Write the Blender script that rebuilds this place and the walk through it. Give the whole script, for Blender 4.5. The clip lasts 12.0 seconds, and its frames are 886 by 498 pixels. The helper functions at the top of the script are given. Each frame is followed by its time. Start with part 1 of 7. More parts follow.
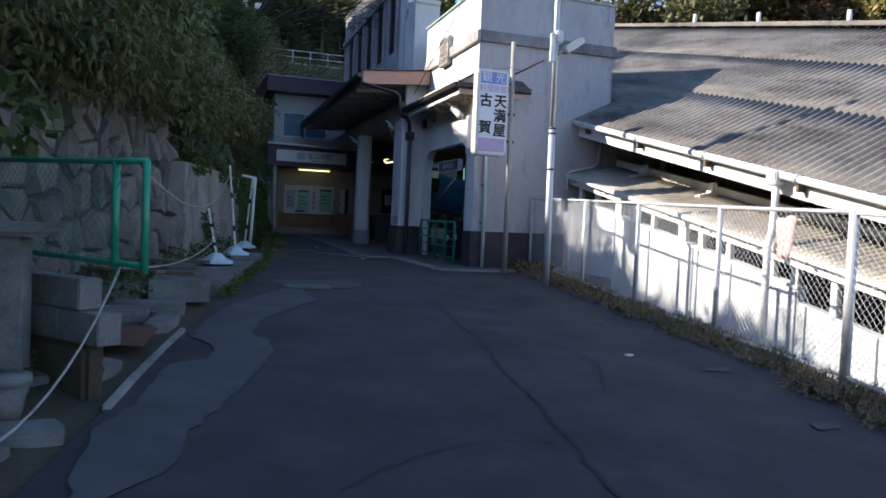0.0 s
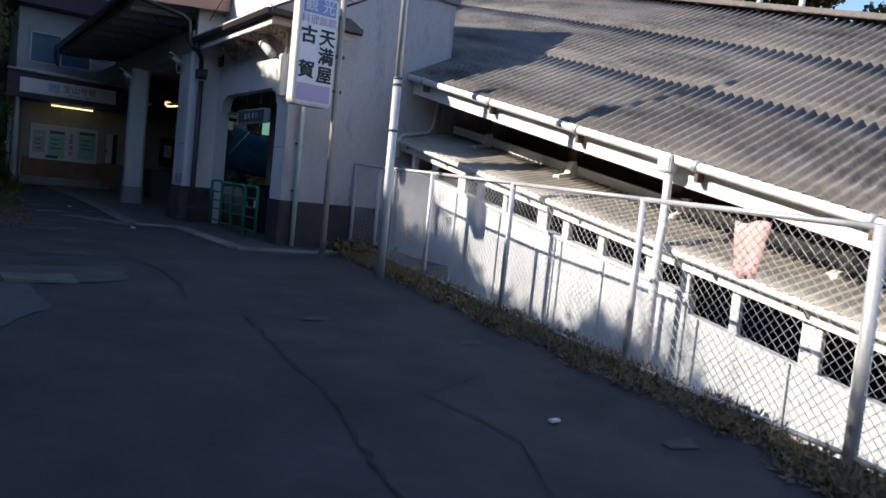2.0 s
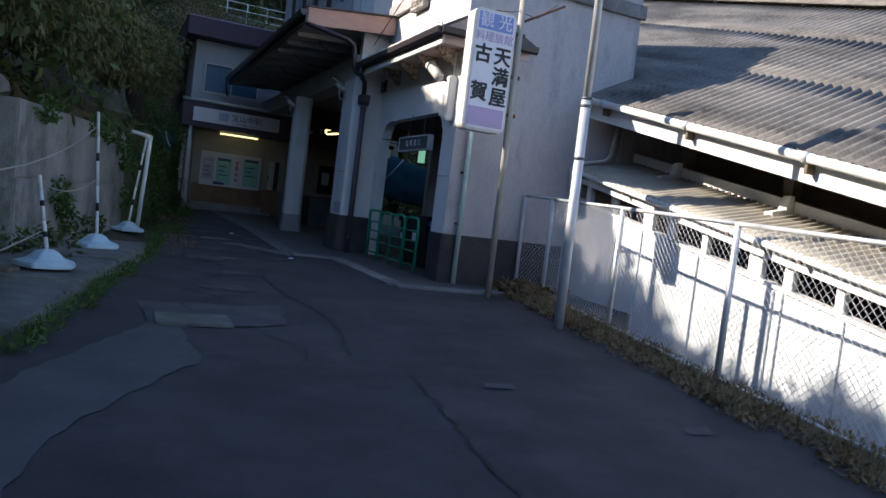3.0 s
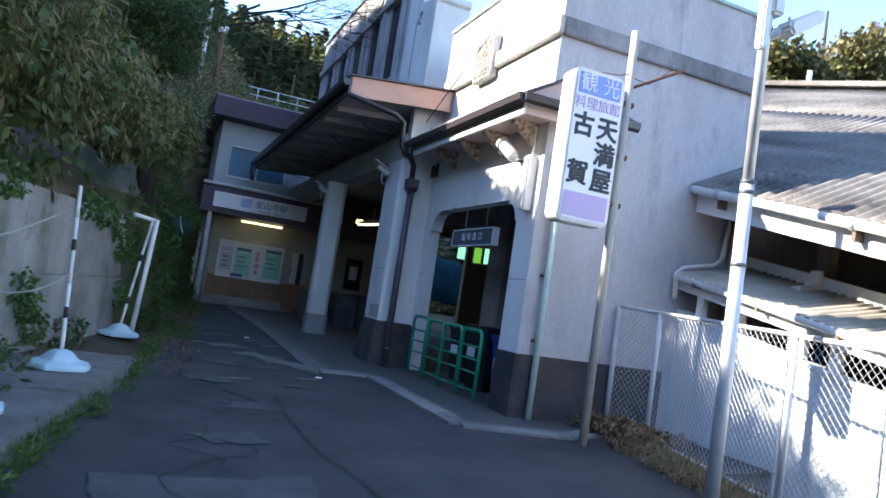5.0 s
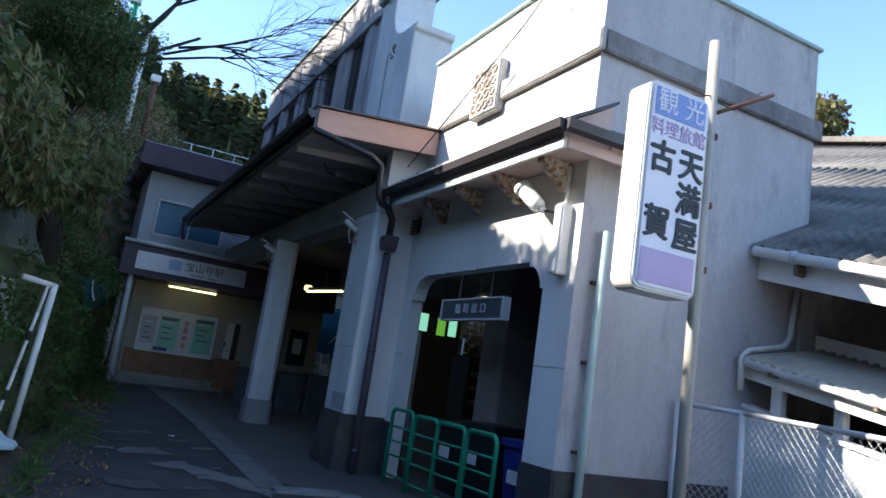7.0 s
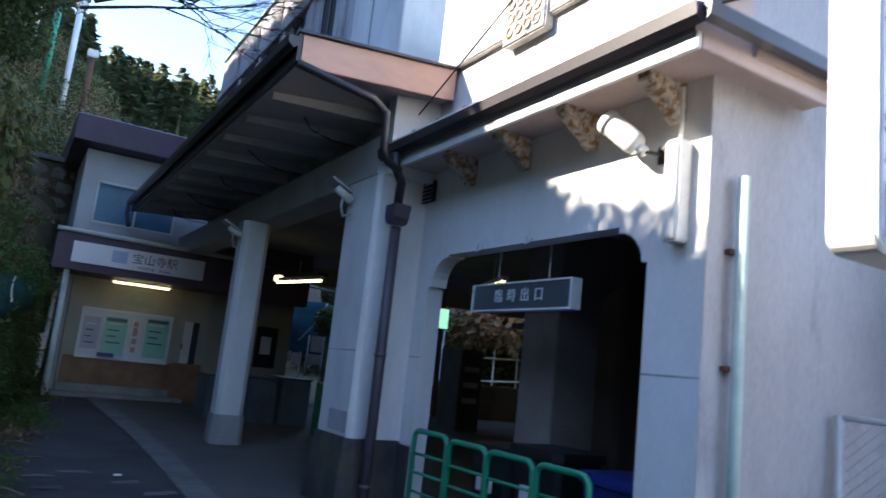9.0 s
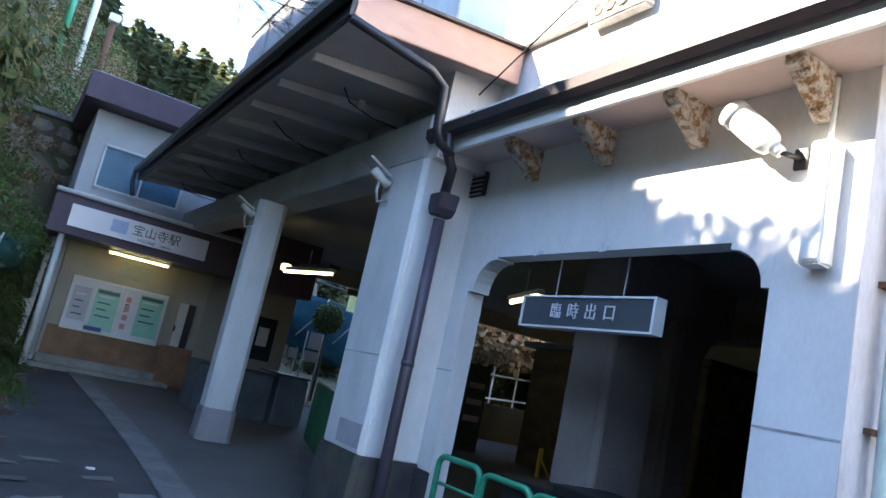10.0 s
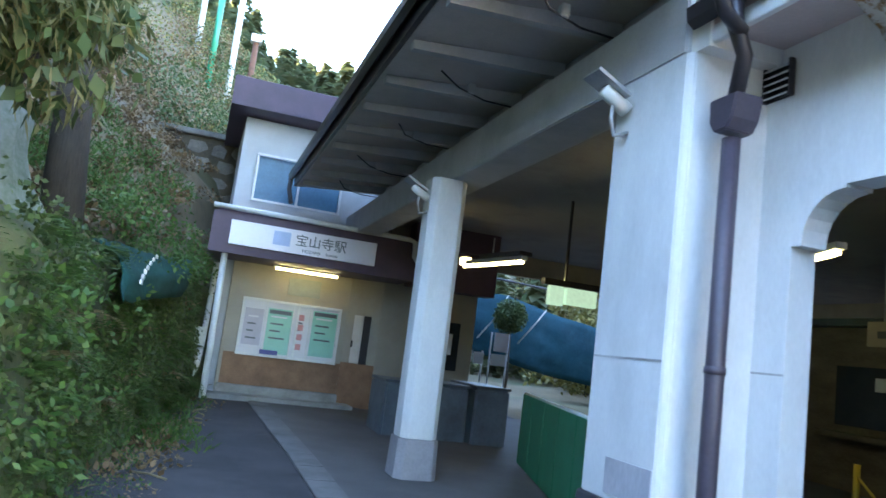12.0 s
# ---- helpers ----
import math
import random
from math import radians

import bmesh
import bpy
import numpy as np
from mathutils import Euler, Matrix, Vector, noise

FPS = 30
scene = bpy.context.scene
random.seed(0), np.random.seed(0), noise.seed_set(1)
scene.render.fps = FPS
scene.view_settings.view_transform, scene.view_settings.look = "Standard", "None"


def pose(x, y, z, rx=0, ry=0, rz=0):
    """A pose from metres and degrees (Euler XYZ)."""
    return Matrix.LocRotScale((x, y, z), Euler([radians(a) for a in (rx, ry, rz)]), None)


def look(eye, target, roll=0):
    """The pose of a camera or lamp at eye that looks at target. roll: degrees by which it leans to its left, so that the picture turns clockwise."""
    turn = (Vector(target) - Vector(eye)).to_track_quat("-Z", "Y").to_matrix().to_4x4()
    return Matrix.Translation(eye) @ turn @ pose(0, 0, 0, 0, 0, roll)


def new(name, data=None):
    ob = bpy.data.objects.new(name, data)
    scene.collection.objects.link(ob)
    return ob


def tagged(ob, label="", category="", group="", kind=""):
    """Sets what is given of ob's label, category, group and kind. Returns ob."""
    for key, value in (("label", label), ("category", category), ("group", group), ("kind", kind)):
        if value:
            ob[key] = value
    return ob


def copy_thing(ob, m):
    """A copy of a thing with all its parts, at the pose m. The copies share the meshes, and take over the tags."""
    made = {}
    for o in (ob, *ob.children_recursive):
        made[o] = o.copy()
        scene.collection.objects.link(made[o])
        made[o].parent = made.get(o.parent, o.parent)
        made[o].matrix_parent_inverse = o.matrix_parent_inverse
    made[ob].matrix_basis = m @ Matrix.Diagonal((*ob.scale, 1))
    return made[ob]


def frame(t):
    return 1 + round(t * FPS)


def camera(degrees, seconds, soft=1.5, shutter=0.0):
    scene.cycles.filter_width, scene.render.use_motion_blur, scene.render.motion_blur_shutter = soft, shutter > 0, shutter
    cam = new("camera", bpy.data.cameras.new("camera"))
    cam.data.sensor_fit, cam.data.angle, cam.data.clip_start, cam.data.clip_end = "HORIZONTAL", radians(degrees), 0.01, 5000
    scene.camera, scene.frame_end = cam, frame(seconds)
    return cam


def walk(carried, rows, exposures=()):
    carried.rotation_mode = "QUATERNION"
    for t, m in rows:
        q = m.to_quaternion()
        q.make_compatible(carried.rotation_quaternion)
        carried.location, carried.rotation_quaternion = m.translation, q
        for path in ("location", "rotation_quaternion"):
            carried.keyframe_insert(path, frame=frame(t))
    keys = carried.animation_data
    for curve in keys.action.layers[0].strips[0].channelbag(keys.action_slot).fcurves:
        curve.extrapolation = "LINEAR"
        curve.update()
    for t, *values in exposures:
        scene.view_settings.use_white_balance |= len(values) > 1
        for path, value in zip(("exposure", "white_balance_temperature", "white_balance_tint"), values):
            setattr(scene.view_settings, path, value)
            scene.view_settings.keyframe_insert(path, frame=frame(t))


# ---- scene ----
cam = camera(62.7, 12.0, 1.5, 0.25)
PATH = [
    (0, (0.007, -0.081, 1.545), (0.646, 1.813, 1.472), 2.5),
    (0.5, (0.041, 0.5, 1.566), (0.808, 2.346, 1.519), 6.5),
    (1, (0.305, 1.28, 1.524), (1.137, 3.096, 1.426), 6.3),
    (1.5, (0.456, 1.916, 1.593), (1.575, 3.571, 1.516), 3.4),
    (2, (0.595, 2.5, 1.672), (1.754, 4.124, 1.537), 5.9),
    (2.5, (0.724, 3.124, 1.759), (1.783, 4.817, 1.64), 3.0),
    (3, (0.813, 3.747, 1.716), (1.633, 5.567, 1.614), 7.0),
    (3.2, (0.851, 3.961, 1.726), (1.745, 5.749, 1.65), 7.4),
    (4.8, (1.112, 5.853, 1.792), (1.884, 7.696, 1.862), 5.4),
    (5, (1.12, 6.123, 1.838), (1.866, 7.973, 1.984), 8.6),
    (5.5, (1.238, 6.756, 1.869), (2.034, 8.582, 2.05), 10.5),
    (6, (1.247, 7.326, 1.924), (2.077, 9.131, 2.153), 10.8),
    (6.5, (1.21, 7.835, 1.919), (2.177, 9.535, 2.338), 9.9),
    (7, (1.329, 8.396, 1.992), (2.206, 10.158, 2.344), 8.5),
    (7.2, (1.314, 8.618, 1.98), (2.195, 10.375, 2.348), 10.3),
    (8.8, (1.625, 10.322, 2.103), (2.659, 11.985, 2.509), 10.0),
    (9, (1.692, 10.567, 2.113), (2.679, 12.274, 2.448), 6.2),
    (9.5, (1.796, 11.097, 2.13), (2.599, 12.904, 2.429), 8.2),
    (10, (1.805, 11.55, 2.108), (2.79, 13.253, 2.469), 12.3),
    (10.5, (2.112, 12.092, 2.194), (3.103, 13.814, 2.421), 5.8),
    (11, (2.166, 12.622, 2.197), (3.042, 14.387, 2.539), 9.9),
    (11.5, (2.224, 13.164, 2.192), (2.964, 15.006, 2.432), 7.4),
    (12, (2.201, 13.681, 2.142), (2.812, 15.565, 2.42), 7.2),
]
walk(cam, [(t, look(eye, target, roll)) for t, eye, target, roll in PATH], exposures=((0, 1.26, 6600, 13.5), (0.5, 1.36, 6600, 13.5), (1, 1.66, 6650, 13.5), (1.5, 1.24, 6600, 13.5), (2, 0.88, 6650, 13.5), (3, 1.18, 6650, 13.5), (4.8, 2.37, 6500, 12), (5.5, 2.35, 6480, 12), (6, 2.18, 6450, 10.5), (6.5, 1.78, 6350, 8), (7.2, 1.82, 6400, 10), (8.8, 2.20, 6650, 13), (9.5, 2.93, 6750, 12), (10, 3.38, 7050, 12), (11, 4.25, 7400, 11.5), (11.5, 4.32, 7350, 10.5), (12, 4.56, 7450, 8)))

# ---- world, sun, exposure ----
SUN_DIR = Vector((-0.78, 0.37, 0.50)).normalized()
world = bpy.data.worlds.new("world")
scene.world = world
world.use_nodes = True
wn = world.node_tree.nodes
sky = wn.new("ShaderNodeTexSky")
sky.sky_type = "NISHITA"
sky.sun_disc = False
sky.sun_elevation = math.asin(SUN_DIR.z)
sky.sun_rotation = math.atan2(SUN_DIR.x, SUN_DIR.y)
sky.altitude = 1500
sky.air_density, sky.dust_density, sky.ozone_density = 1.0, 0.1, 3.0
wn["Background"].inputs["Strength"].default_value = 0.15
world.node_tree.links.new(sky.outputs["Color"], wn["Background"].inputs["Color"])
sun_data = bpy.data.lights.new("sun", "SUN")
sun_data.energy, sun_data.angle, sun_data.color = 4.2, radians(0.6), (1.0, 0.93, 0.82)
sun = new("sun", sun_data)
sun.matrix_world = look(SUN_DIR * 60, (0, 0, 0))


# ---- materials ----
def mat(name, a, b=None, rough=0.8, scale=3.0, fine=40.0, bump=0.15, metal=0.0, stain=None, stain_scale=0.6,
        stain_amt=0.5, coat=0.0, emit=None, power=0.0, random_amt=0.0, stretch=(1, 1, 1), mid=0.5, width=0.35):
    """Two colours mixed by a coarse and a fine noise, a third as stains, with fine relief."""
    m = bpy.data.materials.new(name)
    m.use_nodes = True
    nt = m.node_tree
    n, l = nt.nodes, nt.links
    bsdf = n["Principled BSDF"]
    geo = n.new("ShaderNodeNewGeometry")
    mp = n.new("ShaderNodeMapping")
    mp.inputs["Scale"].default_value = stretch
    l.new(geo.outputs["Position"], mp.inputs["Vector"])
    n1 = n.new("ShaderNodeTexNoise")
    n1.inputs["Scale"].default_value, n1.inputs["Detail"].default_value, n1.inputs["Roughness"].default_value = scale, 6, 0.65
    n2 = n.new("ShaderNodeTexNoise")
    n2.inputs["Scale"].default_value, n2.inputs["Detail"].default_value = fine, 4
    l.new(mp.outputs["Vector"], n1.inputs["Vector"])
    l.new(mp.outputs["Vector"], n2.inputs["Vector"])
    add = n.new("ShaderNodeMath")
    add.operation = "MULTIPLY_ADD"
    add.inputs[1].default_value = 0.35
    l.new(n2.outputs["Fac"], add.inputs[0])
    l.new(n1.outputs["Fac"], add.inputs[2])
    ramp = n.new("ShaderNodeMapRange")
    ramp.inputs["From Min"].default_value = mid + 0.175 - width / 2
    ramp.inputs["From Max"].default_value = mid + 0.175 + width / 2
    l.new(add.outputs[0], ramp.inputs["Value"])
    mix = n.new("ShaderNodeMix")
    mix.data_type = "RGBA"
    b = b or tuple(c * 0.7 for c in a)
    mix.inputs["A"].default_value, mix.inputs["B"].default_value = (*b, 1), (*a, 1)
    l.new(ramp.outputs[0], mix.inputs["Factor"])
    col = mix.outputs["Result"]
    if stain:
        n3 = n.new("ShaderNodeTexNoise")
        n3.inputs["Scale"].default_value, n3.inputs["Detail"].default_value, n3.inputs["Roughness"].default_value = stain_scale, 8, 0.7
        l.new(mp.outputs["Vector"], n3.inputs["Vector"])
        r3 = n.new("ShaderNodeMapRange")
        r3.inputs["From Min"].default_value, r3.inputs["From Max"].default_value = 0.50, 0.68
        r3.inputs["To Max"].default_value = stain_amt
        l.new(n3.outputs["Fac"], r3.inputs["Value"])
        mx = n.new("ShaderNodeMix")
        mx.data_type = "RGBA"
        mx.inputs["B"].default_value = (*stain, 1)
        l.new(r3.outputs[0], mx.inputs["Factor"])
        l.new(col, mx.inputs["A"])
        col = mx.outputs["Result"]
    if random_amt:
        info = n.new("ShaderNodeObjectInfo")
        hsv = n.new("ShaderNodeHueSaturation")
        rr = n.new("ShaderNodeMapRange")
        rr.inputs["To Min"].default_value, rr.inputs["To Max"].default_value = 1 - random_amt, 1 + random_amt
        l.new(info.outputs["Random"], rr.inputs["Value"])
        l.new(rr.outputs[0], hsv.inputs["Value"])
        l.new(col, hsv.inputs["Color"])
        col = hsv.outputs["Color"]
    l.new(col, bsdf.inputs["Base Color"])
    bsdf.inputs["Roughness"].default_value, bsdf.inputs["Metallic"].default_value = rough, metal
    bsdf.inputs["Coat Weight"].default_value = coat
    if bump:
        bp = n.new("ShaderNodeBump")
        bp.inputs["Strength"].default_value, bp.inputs["Distance"].default_value = bump, 0.02
        l.new(add.outputs[0], bp.inputs["Height"])
        l.new(bp.outputs["Normal"], bsdf.inputs["Normal"])
    if emit:
        bsdf.inputs["Emission Color"].default_value, bsdf.inputs["Emission Strength"].default_value = (*emit, 1), power
    return m


def leaf_mat(name, a, b, translucent=0.25):
    """Foliage: two greens by island, slightly translucent."""
    m = bpy.data.materials.new(name)
    m.use_nodes = True
    n, l = m.node_tree.nodes, m.node_tree.links
    geo = n.new("ShaderNodeNewGeometry")
    mix = n.new("ShaderNodeMix")
    mix.data_type = "RGBA"
    mix.inputs["A"].default_value, mix.inputs["B"].default_value = (*a, 1), (*b, 1)
    l.new(geo.outputs["Random Per Island"], mix.inputs["Factor"])
    bsdf = n["Principled BSDF"]
    bsdf.inputs["Roughness"].default_value = 0.6
    l.new(mix.outputs["Result"], bsdf.inputs["Base Color"])
    tr = n.new("ShaderNodeBsdfTranslucent")
    l.new(mix.outputs["Result"], tr.inputs["Color"])
    ms = n.new("ShaderNodeMixShader")
    ms.inputs["Fac"].default_value = translucent
    l.new(bsdf.outputs[0], ms.inputs[1])
    l.new(tr.outputs[0], ms.inputs[2])
    l.new(ms.outputs[0], n["Material Output"].inputs["Surface"])
    return m


M = {}
M["asphalt"] = mat("asphalt", (0.060, 0.055, 0.058), (0.030, 0.028, 0.031), 0.88, 1.4, 140, 0.6, stain=(0.020, 0.018, 0.022), stain_scale=0.8, stain_amt=0.8)
M["patch"] = mat("asphalt_patch", (0.092, 0.094, 0.10), (0.062, 0.064, 0.069), 0.9, 2.0, 120, 0.45, stain=(0.06, 0.06, 0.065), stain_scale=0.8)
M["mottle"] = mat("worn_asphalt", (0.085, 0.083, 0.084), (0.055, 0.053, 0.055), 0.9, 4.0, 120, 0.45)
M["crack"] = mat("crack_tar", (0.018, 0.017, 0.018), None, 0.8, 5, 60, 0.2)
M["concrete"] = mat("concrete", (0.34, 0.33, 0.31), (0.22, 0.215, 0.20), 0.9, 2.5, 60, 0.35, stain=(0.12, 0.12, 0.10), stain_scale=0.9, stain_amt=0.6)
M["edging_pale"] = mat("pale_edging", (0.25, 0.245, 0.235), (0.16, 0.157, 0.15), 0.9, 2.5, 60, 0.35, stain=(0.09, 0.09, 0.085), stain_scale=1.2, stain_amt=0.6)
M["worn_edging"] = mat("worn_edging", (0.17, 0.165, 0.16), (0.11, 0.107, 0.104), 0.9, 2.5, 60, 0.35, stain=(0.07, 0.07, 0.065), stain_scale=0.9, stain_amt=0.6)
M["old_concrete"] = mat("mossy_concrete", (0.20, 0.20, 0.19), (0.10, 0.10, 0.092), 0.95, 2.5, 45, 0.5, stain=(0.05, 0.065, 0.03), stain_scale=1.1, stain_amt=0.7)
M["floor"] = mat("station_floor", (0.088, 0.084, 0.084), (0.058, 0.056, 0.056), 0.7, 1.3, 60, 0.15, stain=(0.07, 0.07, 0.07), stain_scale=0.7)
M["plaster"] = mat("white_plaster", (0.74, 0.72, 0.69), (0.62, 0.60, 0.575), 0.85, 1.6, 55, 0.18, stain=(0.45, 0.43, 0.41), stain_scale=0.9, stain_amt=0.45, stretch=(1, 1, 0.45))
# grayer and darker base than the facade plaster, with stains over it
M["plaster_gray"] = mat("darker_plaster", (0.53, 0.505, 0.515), (0.37, 0.35, 0.36), 0.9, 1.3, 50, 0.2, stain=(0.19, 0.175, 0.18), stain_scale=1.3, stain_amt=0.9, stretch=(1, 1, 0.35))
M["ledge"] = mat("stained_ledge", (0.52, 0.50, 0.47), (0.30, 0.285, 0.27), 0.95, 2.2, 40, 0.3, stain=(0.12, 0.11, 0.10), stain_scale=1.6, stain_amt=0.7, stretch=(1, 1, 0.5))
# darker tone of the ledge plaster, with stains over it
M["ledge_dark"] = mat("darker_ledge", (0.30, 0.285, 0.29), (0.14, 0.13, 0.135), 0.95, 2.2, 40, 0.3, stain=(0.08, 0.075, 0.075), stain_scale=1.6, stain_amt=0.7, stretch=(1, 1, 0.5))
M["dado"] = mat("dark_dado", (0.062, 0.056, 0.062), (0.036, 0.032, 0.036), 0.85, 2.0, 60, 0.25, stain=(0.20, 0.17, 0.06), stain_scale=0.9, stain_amt=0.35)
M["oldpole"] = mat("weathered_pole_paint", (0.46, 0.43, 0.38), (0.30, 0.27, 0.23), 0.6, 3, 40, 0.15, stain=(0.16, 0.10, 0.06), stain_scale=3, stain_amt=0.6, stretch=(1, 1, 0.3))
M["palegreen"] = mat("pale_green_pipe", (0.50, 0.60, 0.54), (0.40, 0.50, 0.45), 0.5, 3, 40, 0.05, stain=(0.30, 0.32, 0.28), stain_scale=2, stain_amt=0.5)
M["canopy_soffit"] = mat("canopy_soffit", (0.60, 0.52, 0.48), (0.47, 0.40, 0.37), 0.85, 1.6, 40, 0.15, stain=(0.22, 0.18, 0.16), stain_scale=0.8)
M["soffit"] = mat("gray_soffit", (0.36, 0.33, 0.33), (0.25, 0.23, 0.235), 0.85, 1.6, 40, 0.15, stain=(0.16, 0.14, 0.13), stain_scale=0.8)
M["beam"] = mat("pale_gray_paint", (0.52, 0.50, 0.50), (0.42, 0.405, 0.405), 0.8, 1.6, 40, 0.12, stain=(0.30, 0.28, 0.27), stain_scale=0.9)
M["pink"] = mat("pink_fascia", (0.56, 0.34, 0.27), (0.47, 0.28, 0.22), 0.6, 2.0, 40, 0.1, stretch=(1, 1, 3))
M["pinksoffit"] = mat("pink_soffit", (0.60, 0.47, 0.43), (0.50, 0.39, 0.36), 0.8, 2.0, 40, 0.1)
M["brown"] = mat("dark_brown_metal", (0.035, 0.026, 0.03), (0.022, 0.017, 0.02), 0.42, 2.0, 50, 0.08, coat=0.2)
M["downpipe"] = mat("brown_downpipe", (0.085, 0.065, 0.085), (0.055, 0.042, 0.055), 0.45, 2.0, 50, 0.08)
M["bracket"] = mat("peeling_timber", (0.52, 0.47, 0.42), (0.24, 0.12, 0.04), 0.85, 20.0, 90, 0.5, stain=(0.10, 0.06, 0.03), stain_scale=14, mid=0.48, width=0.12)
M["purple"] = mat("purple_fascia", (0.085, 0.05, 0.085), (0.06, 0.036, 0.062), 0.55, 2.0, 40, 0.08)
M["cream"] = mat("cream_wall", (0.40, 0.365, 0.30), (0.33, 0.30, 0.245), 0.85, 1.5, 50, 0.12, stain=(0.40, 0.34, 0.25), stain_scale=0.9, stain_amt=0.4)
M["upper"] = mat("pale_upper_wall", (0.55, 0.56, 0.57), (0.46, 0.47, 0.48), 0.85, 1.5, 50, 0.1)
M["brick"] = mat("brown_stone_panel", (0.30, 0.165, 0.09), (0.19, 0.10, 0.055), 0.75, 3.0, 50, 0.25)
M["tin"] = mat("galvanised_steel", (0.60, 0.61, 0.62), (0.46, 0.47, 0.48), 0.45, 4.0, 60, 0.08, metal=0.3)
M["whitepaint"] = mat("white_paint", (0.78, 0.78, 0.76), (0.66, 0.66, 0.64), 0.55, 2.0, 40, 0.1, stain=(0.40, 0.37, 0.33), stain_scale=1.6, stain_amt=0.4)
M["whitewall"] = mat("white_sheet_wall", (0.68, 0.70, 0.70), (0.54, 0.57, 0.58), 0.8, 1.5, 50, 0.15, stain=(0.42, 0.43, 0.41), stain_scale=1.1, stain_amt=0.5, stretch=(1, 1, 0.4))
M["slate"] = mat("weathered_corrugated_sheet", (0.25, 0.23, 0.205), (0.105, 0.097, 0.09), 0.95, 1.1, 30, 0.5, stain=(0.035, 0.032, 0.03), stain_scale=0.9, stain_amt=0.85, stretch=(1.4, 0.45, 1))
M["lowroof"] = mat("pale_corrugated_sheet", (0.50, 0.46, 0.38), (0.36, 0.33, 0.27), 0.85, 1.8, 40, 0.25, stain=(0.22, 0.20, 0.17), stain_scale=1.1, stain_amt=0.6)
# near-black colour that stands in for the shade inside the shed
M["dark"] = mat("interior_shade", (0.05, 0.045, 0.04), (0.03, 0.028, 0.026), 0.8, 2, 40, 0.1)
M["timber"] = mat("old_timber", (0.20, 0.15, 0.10), (0.11, 0.08, 0.055), 0.85, 4, 50, 0.3, stretch=(1, 0.3, 1))
M["green"] = mat("green_paint", (0.012, 0.30, 0.16), (0.01, 0.24, 0.13), 0.4, 3, 50, 0.06, coat=0.2)
M["greenmesh"] = mat("green_plastic_mesh", (0.02, 0.20, 0.13), (0.015, 0.15, 0.10), 0.6, 3, 50, 0.05)
M["greensheet"] = mat("green_sheet", (0.01, 0.23, 0.11), (0.008, 0.18, 0.085), 0.5, 2, 40, 0.1)
M["signwhite"] = mat("sign_face", (0.80, 0.76, 0.80), (0.76, 0.72, 0.76), 0.35, 2, 30, 0.02)
M["signblue"] = mat("sign_blue", (0.22, 0.30, 0.60), (0.20, 0.27, 0.55), 0.4, 2, 30, 0.02)
M["signpurple"] = mat("sign_lilac", (0.50, 0.37, 0.56), (0.45, 0.33, 0.51), 0.4, 2, 30, 0.02)
M["black"] = mat("black_paint", (0.012, 0.012, 0.013), None, 0.5, 3, 40, 0.02)
M["plasticwhite"] = mat("aged_white_plastic", (0.72, 0.70, 0.66), (0.62, 0.60, 0.56), 0.5, 2, 40, 0.05, stain=(0.40, 0.33, 0.22), stain_scale=2, stain_amt=0.4)
M["lampglass"] = mat("frosted_glass", (0.80, 0.79, 0.76), (0.72, 0.71, 0.68), 0.3, 2, 40, 0.04, coat=0.3)
M["boardgray"] = mat("dark_gray_board", (0.075, 0.09, 0.10), (0.06, 0.072, 0.08), 0.4, 2, 40, 0.04)
M["blue"] = mat("blue_plastic", (0.02, 0.035, 0.22), (0.015, 0.025, 0.17), 0.4, 3, 40, 0.05)
M["blind"] = mat("blue_blind", (0.06, 0.19, 0.30), (0.04, 0.13, 0.21), 0.45, 2, 25, 0.1)
M["tarp"] = mat("blue_tarp", (0.013, 0.070, 0.098), (0.008, 0.042, 0.062), 0.6, 1.2, 25, 0.6, stain=(0.03, 0.11, 0.15), stain_scale=0.8)
M["lamp_on"] = mat("lit_tube", (0.9, 0.9, 0.8), None, 0.5, 2, 30, 0, emit=(1.0, 0.90, 0.45), power=0.85)
M["lit_yellow_small"] = mat("lit_yellow_box", (0.8, 0.75, 0.4), None, 0.5, 2, 30, 0, emit=(1.0, 0.88, 0.4), power=0.5)
M["poster"] = mat("poster_green", (0.27, 0.60, 0.47), (0.23, 0.53, 0.42), 0.4, 3, 30, 0)
M["noticedull"] = mat("dull_notice", (0.30, 0.32, 0.28), (0.25, 0.27, 0.24), 0.6, 5, 30, 0)
M["emblem"] = mat("pale_blue_emblem", (0.45, 0.52, 0.70), (0.40, 0.47, 0.64), 0.5, 5, 30, 0)
M["notice"] = mat("faded_notice", (0.50, 0.47, 0.53), (0.42, 0.40, 0.45), 0.5, 5, 30, 0)
M["paper"] = mat("paper", (0.70, 0.69, 0.70), (0.64, 0.63, 0.64), 0.6, 3, 30, 0)
M["stone"] = mat("rough_wall_stone", (0.185, 0.17, 0.15), (0.085, 0.078, 0.068), 0.95, 3.0, 30, 0.6, stain=(0.05, 0.065, 0.03), stain_scale=1.6, stain_amt=0.6, random_amt=0.3)
M["soil"] = mat("leafy_soil", (0.085, 0.065, 0.04), (0.04, 0.033, 0.022), 0.95, 2.0, 25, 0.7, stain=(0.045, 0.07, 0.02), stain_scale=0.7, stain_amt=0.8)
M["hill"] = mat("hill_ground", (0.17, 0.125, 0.07), (0.085, 0.07, 0.04), 0.95, 0.25, 5, 0.5, stain=(0.04, 0.065, 0.02), stain_scale=0.15, stain_amt=0.8)
